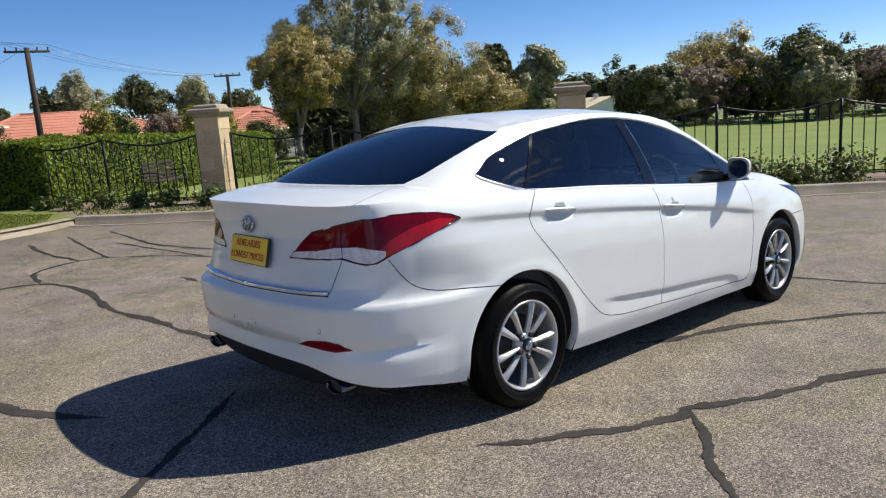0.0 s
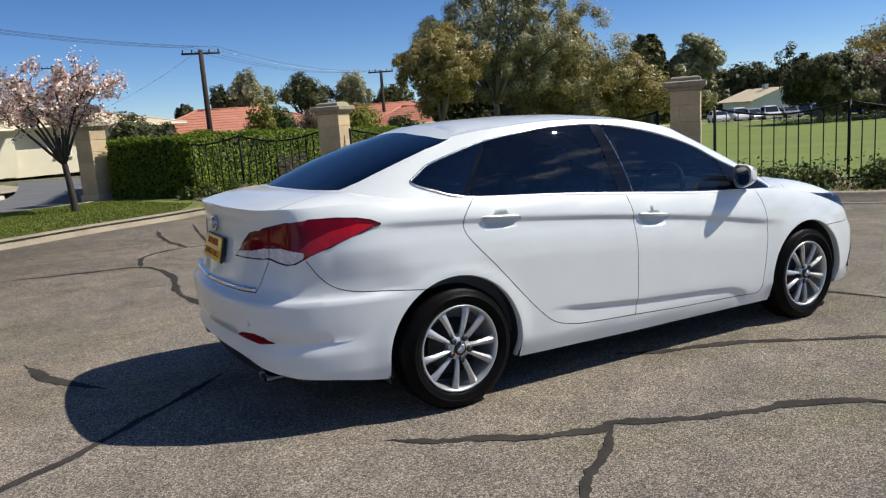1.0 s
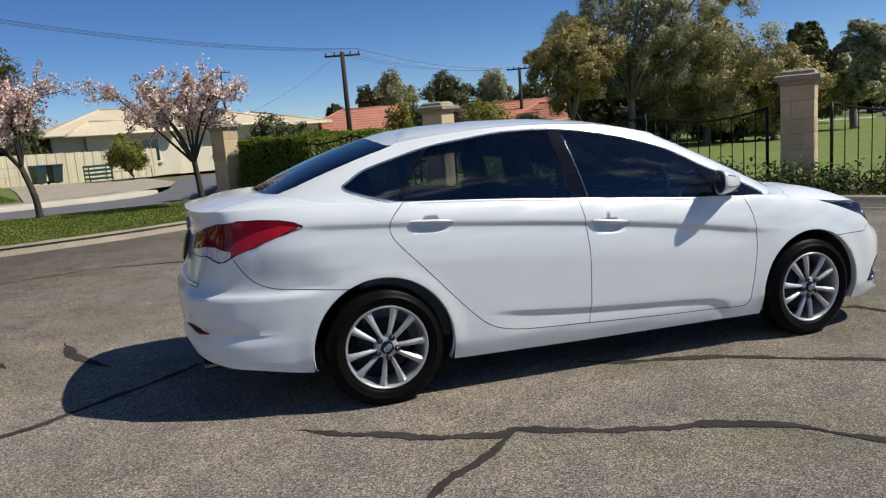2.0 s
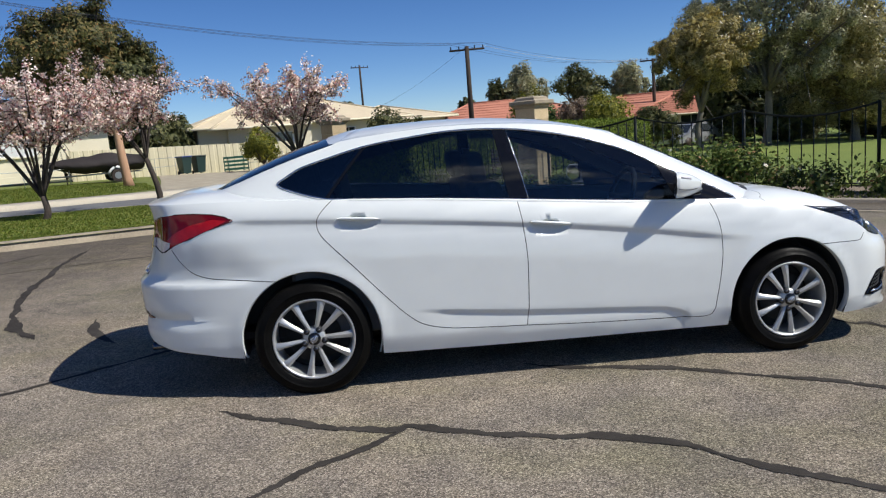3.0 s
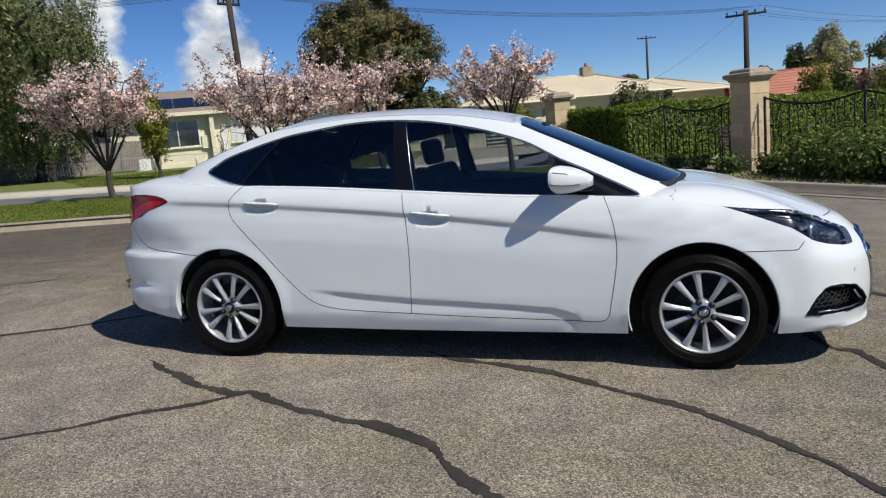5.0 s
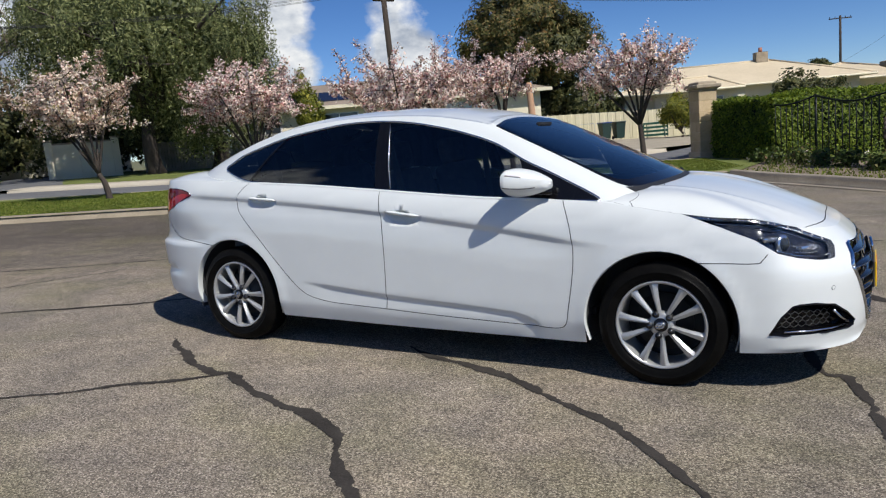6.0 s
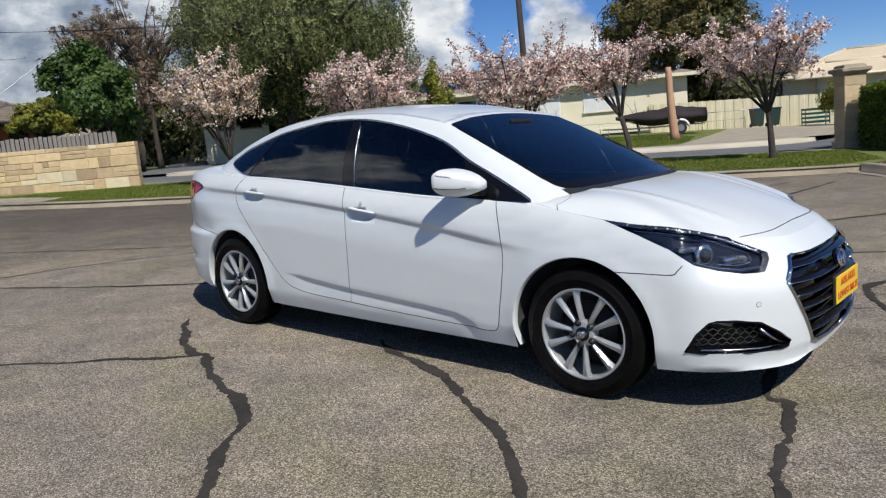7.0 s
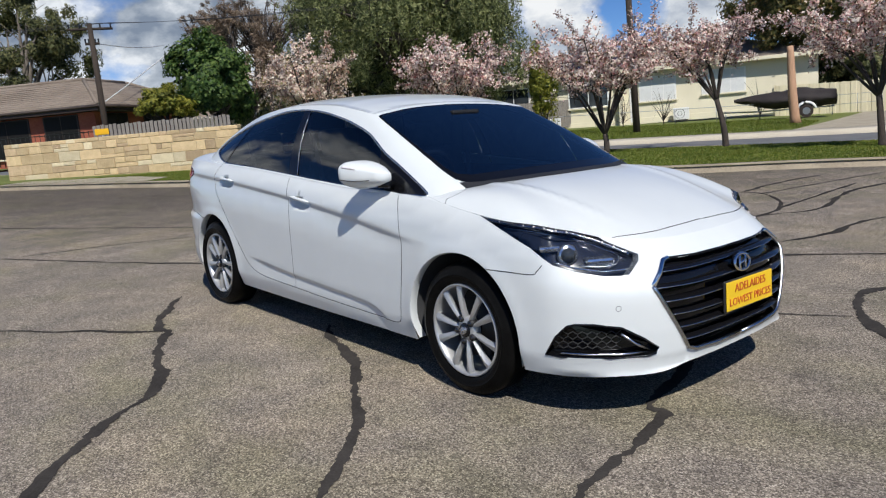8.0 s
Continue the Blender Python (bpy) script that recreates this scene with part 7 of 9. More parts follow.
low_outline = [(s, z) for s, z in zip(np.interp(np.linspace(0, 1, 260), np.linspace(0, 1, len(CAR_S)), CAR_S), np.interp(np.linspace(0, 1, 260), np.linspace(0, 1, len(CAR_S)), CAR_D[:, 2]))]
low_outline += [(s, z) for s, z in zip(np.interp(np.linspace(1, 0, 260), np.linspace(0, 1, len(CAR_S)), CAR_S), np.interp(np.linspace(1, 0, 260), np.linspace(0, 1, len(CAR_S)), CAR_D[:, 3]))]
xs_c = np.linspace(-.5, 2.5, 60)
creases = [[(sx(x), float(char_z(x)) + o) for x in xs_c] for o in (.016, .004, -.006, -.018, -.032)] + [[(sx(x), float(low_z(x)) + o) for x in np.linspace(.52, 2.13, 34)] for o in (.006, 0, -.012, -.022, -.03)]
creases += [[(s, .452) for s in np.linspace(4.98, S_END, 20)], [(s, .464) for s in np.linspace(4.98, S_END, 20)], [(s, 1.04) for s in np.linspace(5.3, S_END, 16)], [(s, .637) for s in np.linspace(5.0, S_END, 20)], [(s, .645) for s in np.linspace(5.0, S_END, 20)], [(s, .668) for s in np.linspace(5.0, S_END, 20)]]
low_regions = [("bumper_front", FRONT_BUMP), ("bumper_rear", REAR_BUMP), ("boot", BOOT), ("door_rear", rear_door), ("door_front", front_door)]
low_regions += [*[("bowl_rear", bowl_side(*HANDLES[0], k)) for k in (1, .97, .9, .78, .6, .35)], *[("bowl_front", bowl_side(*HANDLES[1], k)) for k in (1, .97, .9, .78, .6, .35)]]
low_regions += [("tail", TAIL), ("tail_hot", TAIL_HOT), ("tail_clear", TAIL_CLEAR), ("lens", HEAD), ("hole", GRILLE), ("hole", FOG), ("reflector", REFL), ("hole", arch_poly(*ARCHES[0])), ("hole", arch_poly(*ARCHES[1]))]
low_gaps = [[(5.281, .834), (5.283, .87), (5.288, .91), (5.278, .984)], side_poly(DOOR_R), side_poly(DOOR_B), side_poly(DOOR_F), [(5.281, .832), (5.314, .765), (5.345, .70), (5.362, .674)],
            [(5.05, .83), (4.993, .752), (4.929, .699), (sx(-.514), .669), (sx(-.35), .655), (sx(-.22), .643), (sx(-.168), .640)], [(1.062, .672), (1.085, .645), (1.111, .630), (1.242, .629), (1.40, .628)]]
low = {k_: outward(q) for k_, q in chart_pieces(low_fn, low_outline, .034, (1, 1), low_regions, low_gaps, creases, .0045).items()}


# ---- greenhouse, bonnet, boot top, roof ----
def gk(points):
    return [(k_ / GH_N, v_) for k_, v_ in points]


SIDE_OPEN = spline([(10.72, .212), (10.79, .319), (10.76, .504), (10.17, .677), (9.49, .796), (8.6, .867), (7.68, .921), (6.46, .925), (5.22, .854), (4.65, .787), (4.29, .677), (4.18, .469), (4.0, .296), (3.86, .035), (4.2, .016), (4.5, .012), (5.56, .014), (7.0, .016), (8.0, .012), (9.04, .012), (9.39, .03), (10.09, .117)], 5, True)
SIDE_OPEN = [(a / GH_N, b) for a, b in SIDE_OPEN]


def gh_strip(x0b, x0t, x1b, x1t):
    """A pillar strip in the side glass between two lines given by their x at the belt and at the top."""
    from_x = lambda x, v: float(np.interp(-x, [-float(car_gh(np.array([q]), np.array([v]))[0, 0]) for q in np.linspace(.25, .80, 60)], np.linspace(.25, .80, 60)))
    vs = np.linspace(0, 1, 7)
    return [(from_x(x0b + (x0t - x0b) * v, v), v) for v in vs] + [(from_x(x1b + (x1t - x1b) * v, v), v) for v in vs[::-1]]


SCREEN = gk([(0, .035), (1, .035), (2.0, .038), (2.45, .06), (2.62, .10), (2.72, .2), (2.78, .5), (2.8, .85), (2.72, .955), (2.5, .965), (1, .97), (0, .97), (-.02, .5)])
SCREEN_IN = gk([(0, .11), (1, .11), (2.0, .12), (2.35, .15), (2.5, .22), (2.58, .5), (2.6, .8), (2.5, .93), (2.3, .945), (1, .95), (0, .95), (-.02, .5)])
REARWIN = gk([(14, .015), (13, .012), (12.3, .012), (12.12, .02), (11.95, .142), (11.81, .4), (11.66, .712), (11.35, .92), (11.5, .945), (12.2, .90), (13, .84), (14, .83), (14.02, .4)])
B_STRIP = gh_strip(1.115, 1.06, 1.225, 1.135)
Q_STRIP = gh_strip(.10, .39, .120, .412)
gh_regions = [("cowl", gk([(-.02, -.001), (2.6, -.001), (2.62, .06), (2.45, .055), (2, .036), (1, .033), (-.02, .033)])), ("side", SIDE_OPEN), ("screen_border", SCREEN), ("screen", SCREEN_IN), ("rear_window", REARWIN)]
gh_outline = [(u, 0) for u in np.linspace(0, 1, 120)] + [(u, 1) for u in np.linspace(1, 0, 120)]
gh = {k_: outward(q) for k_, q in chart_pieces(car_gh, gh_outline, .04, (4.2, .62), gh_regions).items()}


side_pieces = chart_pieces(car_gh, SIDE_OPEN, .04, (4.2, .62), [("front", [(0, -.1), (.5, -.1), (.5, 1.1), (0, 1.1)]), ("rear", [*B_STRIP[7:][::-1][0:0], (B_STRIP[0][0], -.1), *B_STRIP[:7], (B_STRIP[6][0], 1.1), (Q_STRIP[7][0], 1.1), *Q_STRIP[7:], (Q_STRIP[-1][0], -.1)]), ("quarter", [(Q_STRIP[0][0], -.1), *Q_STRIP[:7], (Q_STRIP[6][0], 1.1), (1, 1.1), (1, -.1)]), ("pillar_b", B_STRIP), ("pillar_q", Q_STRIP), ("pillar_f", gh_strip(2.09, 1.9, 2.6, 2.45))])
side_pieces = {k_: outward(q) for k_, q in side_pieces.items()}

hood_outline = [(a, 0) for a in np.linspace(0, 1, 90)] + [(1, w) for w in np.linspace(0, 1, 6)[1:]] + [(a, 1) for a in np.linspace(1, 0, 70)[1:]] + [(0, w) for w in np.linspace(1, 0, 20)[1:-1]]
LAMP_TOP = [(.43, -.002), (.445, .004), (.50, .030), (.53, .046), (.557, .062), (.585, .070), (.615, .062), (.65, .045), (.692, .024), (.735, .010), (.765, .004), (.785, .002)]
HOOD_GAP = [(-.02, .09), (.016, .087), (.15, .072), (.274, .044), (.36, .012), (.40, -.02)]
BONNET = [(-.02, .09), (.016, .087), (.15, .072), (.274, .044), (.36, .012), (.385, 0), *LAMP_TOP, (.88, .014), (.905, .02), (.898, .2), (.884, .43), (.80, .75), (.72, 1.01), (-.02, 1.01)]
hood = {k_: outward(q) for k_, q in chart_pieces(car_hood, hood_outline, .04, (1.9, .8), [("bonnet", BONNET), ("lens", [*LAMP_TOP, (.785, -.03), (.43, -.03)])], [HOOD_GAP, [*LAMP_TOP, (.88, .014), (.905, .02)], [(.905, .02), (.898, .2), (.884, .43), (.80, .75), (.72, .985)], [(.905, .02), (.935, .09), (.96, .3), (1.0, .70)]]).items()}
deck_outline = [(a, 0) for a in np.linspace(0, 1, 80)] + [(1, w) for w in np.linspace(0, 1, 14)[1:]] + [(a, 1) for a in np.linspace(1, 0, 60)[1:]] + [(0, w) for w in np.linspace(1, 0, 5)[1:-1]]
LID = [(.52, -.01), (.50, .3), (.49, .6), (.47, 1.01), (1.01, 1.01), (1.01, -.01)]
deck = {k_: outward(q) for k_, q in chart_pieces(car_deck, deck_outline, .04, (1.55, .5), [("lid", LID)], [[(.52, 0), (.50, .3), (.49, .6), (.475, 1.0)]]).items()}
top_dense = curve(GH_TOP, np.linspace(0, 1, 160))
rx_ = GH_TOP[3:12][::-1]


def roof_fn(x, y):
    x, y = np.asarray(x, float), np.asarray(y, float)
    rz = np.interp(x, [.2, .285, .5, .8, 1.1, 1.4, 1.6, 1.715, 1.8], [1.424, 1.430, 1.453, 1.467, 1.466, 1.445, 1.411, 1.382, 1.36])
    ye, ze = np.interp(x, rx_[:, 0], rx_[:, 1]), np.interp(x, rx_[:, 0], rx_[:, 2])
    q = np.abs(y) / ye
    z = rz - (rz - ze) * (0.55 * q ** 2 + 0.45 * q ** 4)
    p = np.stack([x, y, z], -1)
    d = np.linalg.norm(p[..., None, :2] - top_dense[:, :2], axis=-1)
    j = d.argmin(-1)
    near = np.exp(-(d.min(-1) / .03) ** 2)
    p[..., 2] += near * (top_dense[j, 2] - p[..., 2])
    return p


roof_outline = [tuple(q) for q in top_dense[:, :2]]
roof = {k_: outward(q) for k_, q in chart_pieces(roof_fn, roof_outline, .05, (1, 1), []).items()}

body = whole("body", [low["body"], gh["body"], deck["body"], hood["body"]], M_PAINT, "white painted wings, quarters and pillars")
whole("roof", [roof["body"]], M_PAINT)
whole("front_bumper", [low["bumper_front"]], M_PAINT)
whole("rear_bumper", [low["bumper_rear"]], M_PAINT)
boot_lid = whole("boot_lid", [low["boot"], deck["lid"]], M_PAINT)
whole("bonnet", [hood["bonnet"]], M_PAINT)
whole("panel_gap", [q["gap"] for q in (low, hood, deck) if "gap" in q], M_GAP, "dark gaps between the panels", -.003)
doors_f = both("front_door", joined(low["door_front"], low["bowl_front"]), M_PAINT)
doors_r = both("rear_door", joined(low["door_rear"], low["bowl_rear"]), M_PAINT)
both("reflector", low["reflector"], M_REDDARK, "small dark red bumper reflector", .002)
for piece, name, mat, lab in ((low["tail"], "tail_lamp", M_REDDARK, "long dark red tail lamp"),):
    lamps = both(name, piece, mat, lab, .002)
for lamp, sg in zip(lamps, (-1, 1)):
    for key, mat, lab in (("tail_hot", M_REDHOT, "brighter red streak in the lens"), ("tail_clear", M_TAILCLEAR, "clear grey reversing lens")):
        piece = mirrored(low[key]) if sg < 0 else low[key]
        skin(key, piece, mat, lamp, lab, .0015)
    for poly in (TAIL, TAIL_CLEAR):
        rim_p = car_low(np.array([q[0] for q in poly]), np.array([q[1] for q in poly])) * np.array([1, sg, 1])
        part("lens_edge", tubes_mesh("lens_edge", [(np.concatenate([rim_p, rim_p[:1]]), [.0045 if poly is TAIL else .0028] * (len(poly) + 1))], M_REDEDGE, 5), lamp)

# glass
whole("windscreen", [gh["screen"]], M_SCREEN, "windscreen with the sky's blue put into its tint")
whole("screen_border", [gh["screen_border"]], M_BLACK, "black edge of the windscreen")
whole("cowl", [gh["cowl"]], M_PLASTIC, "black plastic cowl below the windscreen", .002)
whole("rear_window", [gh["rear_window"]], M_REARGLASS, "dark tinted rear window", -.001)
both("front_window", side_pieces["front"], M_SIDEGLASS, "dark tinted door glass", -.002)
both("rear_door_window", side_pieces["rear"], M_DOORGLASS, "dark tinted door glass", -.002)
both("quarter_window", side_pieces["quarter"], M_REARGLASS, "dark tinted quarter glass", -.002)
for key, lab in (("pillar_b", "gloss black middle window pillar"), ("pillar_q", "slim black bar between the panes"), ("pillar_f", "black corner of the window by the mirror")):
    both("pillar_trim", side_pieces[key], M_BLACK, lab, .001)


def tube_on(name, pts, r, mat, parent=None, label="", sides=6, sg=1, closed=False):
    p = np.asarray(pts, float) * np.array([1, sg, 1])
    if closed:
        p = np.concatenate([p, p[:2]])
    return part(name, tubes_mesh(name, [(p, [r] * len(p))], mat, sides), parent or car, label)


edge_v = np.linspace(.02, .88, 12)
edge_u = np.interp(edge_v, [q[1] for q in B_STRIP[7:][::-1]], [q[0] for q in B_STRIP[7:][::-1]])
frame_edge = car_gh(edge_u, edge_v) + np.array([0, .003, 0])
win_line = car_gh(np.array([q[0] for q in SIDE_OPEN]), np.array([q[1] for q in SIDE_OPEN]))
fill_s = np.linspace(sx(2.44), sx(-.06), 70)
fill = edge_low(fill_s) - np.array([0, .006, .008])
fill -= np.clip(1 - np.minimum(np.arange(70), np.arange(70)[::-1]) / 9, 0, 1)[:, None] ** 1.5 * np.array([0, .022, .018])
strip_x = np.linspace(2.44, -.08, 70)
strip_out = edge_low(np.array([sx(x) for x in strip_x]))
base_line = curve(GH_BASE, np.linspace(3.9, 10.1, 300) / GH_N)
strip_in = np.column_stack([strip_x, np.interp(-strip_x, -base_line[:, 0], base_line[:, 1]), np.interp(-strip_x, -base_line[:, 0], base_line[:, 2])])
strip_v = np.stack([strip_out, strip_out * .5 + strip_in * .5 + np.array([0, .002, .003]), strip_in], 1).reshape(-1, 3)
strip_f = np.array([(i * 3 + j, i * 3 + j + 1, i * 3 + j + 4, i * 3 + j + 3) for i in range(69) for j in range(2)])
for sg in (-1, 1):
    part("shoulder", mesh_of("shoulder", strip_v * np.array([1, sg, 1]), strip_f if sg < 0 else strip_f[:, ::-1], M_PAINT, True), car)
    tube_on("window_trim", win_line, .0065, M_SATIN, None, "slim bright window surround", 6, sg, True)
    tube_on("door_frame_edge", frame_edge, .0022, M_SATIN, None, "thin bright door frame edge", 5, sg)
    tube_on("belt_seal", fill, .0125, M_PAINT, None, "", 6, sg)

# lamps at the front
head_c = joined(low["lens"], hood["lens"])
lens_parts = both("headlamp", head_c, M_LENS, "clear headlamp with a dark housing and a row of small lights", .001)
for lamp, sg in zip(lens_parts, (-1, 1)):
    piece = mirrored(head_c) if sg < 0 else head_c
    skin("housing", (piece[0], piece[1], piece[2]), M_LAMPDARK, lamp, "dark lamp housing", -.035)
    rimp = car_low(np.array([q[0] for q in HEAD]), np.array([q[1] for q in HEAD])) * np.array([1, sg, 1])
    inn = rimp - np.array([.028, 0, .004])
    me = mesh_of("lamp_wall", np.concatenate([rimp, inn]), [(i, (i + 1) % len(HEAD), (i + 1) % len(HEAD) + len(HEAD), i + len(HEAD)) for i in range(len(HEAD))], M_LAMPGREY)
    part("lamp_wall", me, lamp)
    c = car_low(np.array([.945]), np.array([.705]))[0] * np.array([1, sg, 1])
    ax = np.array([.83, .5 * sg, .1])
    ax /= np.linalg.norm(ax)
    part("projector_ring", tubes_mesh("projector_ring", [([c - ax * .035, c - ax * .022, c - ax * .012], [.040, .049, .041])], M_LAMPBRIGHT, 24), lamp, "chrome projector ring")
    bm = bmesh.new()
    bmesh.ops.create_uvsphere(bm, u_segments=18, v_segments=10, radius=.037, matrix=Matrix.Translation(c - ax * .03))
    part("projector", mesh_from_bm("projector", bm, M_WINDOW, True), lamp, "glass projector lens")
    bm = bmesh.new()
    c2 = car_low(np.array([.79]), np.array([.678]))[0] * np.array([1, sg, 1])
    bm_box(bm, -.03, .03, -.06, .06, -.015, .015, .010, 2)
    bm.transform(Matrix.Translation(c2 - ax * .035) @ Matrix.Rotation(math.atan2(ax[1], ax[0]), 4, "Z"))
    part("reflector", mesh_from_bm("reflector", bm, M_LAMPBRIGHT), lamp, "silver reflector bowl")
    top_edge = np.array(LAMP_TOP[2:-1][::-1])
    upper = car_hood(top_edge[:, 0], top_edge[:, 1]) - np.array([0, .004, .012])
    nose = car_low(np.array([.80, .74, .68, .635]), np.array([.752, .734, .713, .695])) - np.array([.010, 0, 0])
    strip = spline(np.concatenate([upper, nose]), 4) * np.array([1, sg, 1])
    tube_on("light_strip", strip, .0075, M_SATIN, lamp, "silver light strip", 5)
    for k_ in range(6, len(strip) - 2, 4):
        bm = bmesh.new()
        bmesh.ops.create_icosphere(bm, subdivisions=1, radius=.0065, matrix=Matrix.Translation(strip[k_] + np.array([.006, 0, .002])))
        part("small_light", mesh_from_bm("small_light", bm, M_WHITELENS, True), lamp)
    low_s = np.linspace(1.0, .66, 20)
    low_strip = (car_low(low_s, np.interp(-low_s, [-1.0, -.9, -.78, -.66], [.682, .655, .64, .645])) - np.array([.014, 0, 0])) * np.array([1, sg, 1])
    tube_on("light_guide", low_strip, .005, M_CHROME, lamp, "silver light guide", 5)
    # a thin bright line runs inside the lens, below the small lights and back along the bottom
    inner = np.concatenate([upper[2:] - np.array([.010, .006, .020]), nose[:-1] - np.array([.012, .004, .022])])
    tail = car_low(np.array([.69, .72, .80, .88]), np.array([.672, .660, .657, .665])) - np.array([.022, 0, 0])
    tube_on("inner_line", spline(np.concatenate([inner, tail]), 4) * np.array([1, sg, 1]), .0030, M_LAMPBRIGHT, lamp, "thin bright line inside the lamp", 5)
    bm = bmesh.new()
    bm_box(bm, -.02, .02, -.045, .045, -.012, .012, .008, 2)
    c3 = car_low(np.array([1.03]), np.array([.735]))[0] * np.array([1, sg, 1])
    bm.transform(Matrix.Translation(c3 - ax * .03) @ Matrix.Rotation(math.atan2(ax[1], ax[0]), 4, "Z"))
    part("reflector", mesh_from_bm("reflector", bm, M_LAMPBRIGHT), lamp, "small silver side reflector")

# grille with slats, chrome frame, badge and plate
half_at = lambda z: np.interp(z, [.276, .30, .56, .578, .664, .67], [.34, .41, .575, .583, .49, .44])
ys_ = np.linspace(-1, 1, 31)
gp = np.array([[car_low(np.array([abs(q) * half_at(z)]), np.array([z]))[0] * np.array([1, 1 if q >= 0 else -1, 1]) - np.array([.045, 0, 0]) for q in ys_] for z in np.linspace(.27, .672, 22)])
gf = np.array([(j * 31 + i, j * 31 + i + 1, (j + 1) * 31 + i + 1, (j + 1) * 31 + i) for j in range(21) for i in range(30)])
grille = part("grille", mesh_of("grille", gp.reshape(-1, 3), gf, M_BLACK, True), car, "black grille with slim horizontal bars")
for z in np.linspace(.335, .625, 6):
    half = half_at(z) * .985
    sl = np.linspace(-1, 1, 41)
    base_l = np.array([car_low(np.array([abs(q) * half]), np.array([z]))[0] * np.array([1, 1 if q >= 0 else -1, 1]) for q in sl])
    sec = [(-.034, -.010), (-.008, -.004), (-.004, .0), (-.008, .005), (-.034, .011)]
    v = np.stack([base_l + np.array([dx, 0, dz]) for dx, dz in sec], 1).reshape(-1, 3)
    f = np.array([(i * 5 + j, i * 5 + j + 1, (i + 1) * 5 + j + 1, (i + 1) * 5 + j) for i in range(40) for j in range(4)])
    sb = part("slat", mesh_of("slat", v, f, M_BLACK, True), grille)
    tube_on("slat_edge", base_l + np.array([-.003, 0, 0]), .0026, M_SATIN, sb, "thin chrome slat edge", 4)
for sg in (-1, 1):
    fr = car_low(np.array([.455, .49, .5365, .583]), np.array([.670, .664, .621, .578])) * np.array([1, sg, 1])
    tube_on("chrome_frame", fr, .012, M_CHROME, grille, "chrome corner of the grille", 8)
    fr = car_low(np.array([.583, .575, .53, .49, .45, .41, .36, .2, 0.01]), np.array([.578, .56, .488, .425, .362, .30, .284, .278, .276])) * np.array([1, sg, 1])
    tube_on("grille_frame", fr, .010, M_SATIN, grille, "satin grey lower grille frame", 8)
    fr = car_low(np.array([.455, .27, .1, 0.005]), np.array([.670, .665, .664, .664])) * np.array([1, sg, 1])
    tube_on("grille_frame", fr, .006, M_BLACK, grille, "", 6)


def badge_mesh(a, b, mat):
    """A plain oval ring with a slanted bar pair."""
    ring = [(a * math.cos(q), b * math.sin(q), 0) for q in np.linspace(0, 2 * math.pi, 25)]
    runs = [(ring, [.007] * 25), ([(-a * .5, -b * .75, .002), (-a * .25, b * .72, .002)], [.006] * 2), ([(a * .25, -b * .72, .002), (a * .5, b * .75, .002)], [.006] * 2), ([(-a * .38, -.004, .002), (a * .38, .006, .002)], [.006] * 2)]
    return tubes_mesh("badge", runs, mat, 6)


def facing(x, y, z, out, tilt=0.0):
    """A pose whose z axis looks along out (x, y), tipped up by tilt degrees, with x level."""
    o = Vector((out[0], out[1], math.tan(radians(tilt)))).normalized()
    xa = Vector((0, 0, 1)).cross(o).normalized()
    ya = o.cross(xa)
    return Matrix.Translation((x, y, z)) @ Matrix((xa, ya, o)).transposed().to_4x4()


fx = float(car_low(np.array([0.0]), np.array([.595]))[0, 0])
part("badge", badge_mesh(.062, .036, M_CHROME), car, "oval chrome badge", facing(fx + .012, 0, .598, (1, 0), 12))
part("badge_plate", tubes_mesh("badge_plate", [([(0, 0, -.02), (0, 0, -.004)], [.04, .05])], M_BLACK, 20), car, "", facing(fx + .004, 0, .598, (1, 0), 12))


def number_plate(m):
    pl = part("advert_plate", box_mesh("advert_plate", -.186, .186, -.064, .064, -.004, .004, M_PLATE, .003, 1), car, "yellow dealer plate with red lettering", m)
    part("lettering", text_mesh("lettering", "ADELAIDES", .05, M_PLATETEXT), pl, "", Matrix.Translation((0, .03, .005)))
    part("lettering", text_mesh("lettering", "LOWEST PRICES", .047, M_PLATETEXT), pl, "", Matrix.Translation((0, -.028, .005)))
    part("plate_base", box_mesh("plate_base", -.19, .19, -.068, .068, -.016, -.005, M_PLASTIC, .004, 1), pl)
    return pl


number_plate(facing(3.700, .03, .468, (1, -.03), 2))
number_plate(facing(-.952, .005, .842, (-1, .03), 12))
part("badge", badge_mesh(.058, .034, M_SATIN), boot_lid, "oval chrome badge", facing(-.925, .04, .962, (-1, .05), 2))

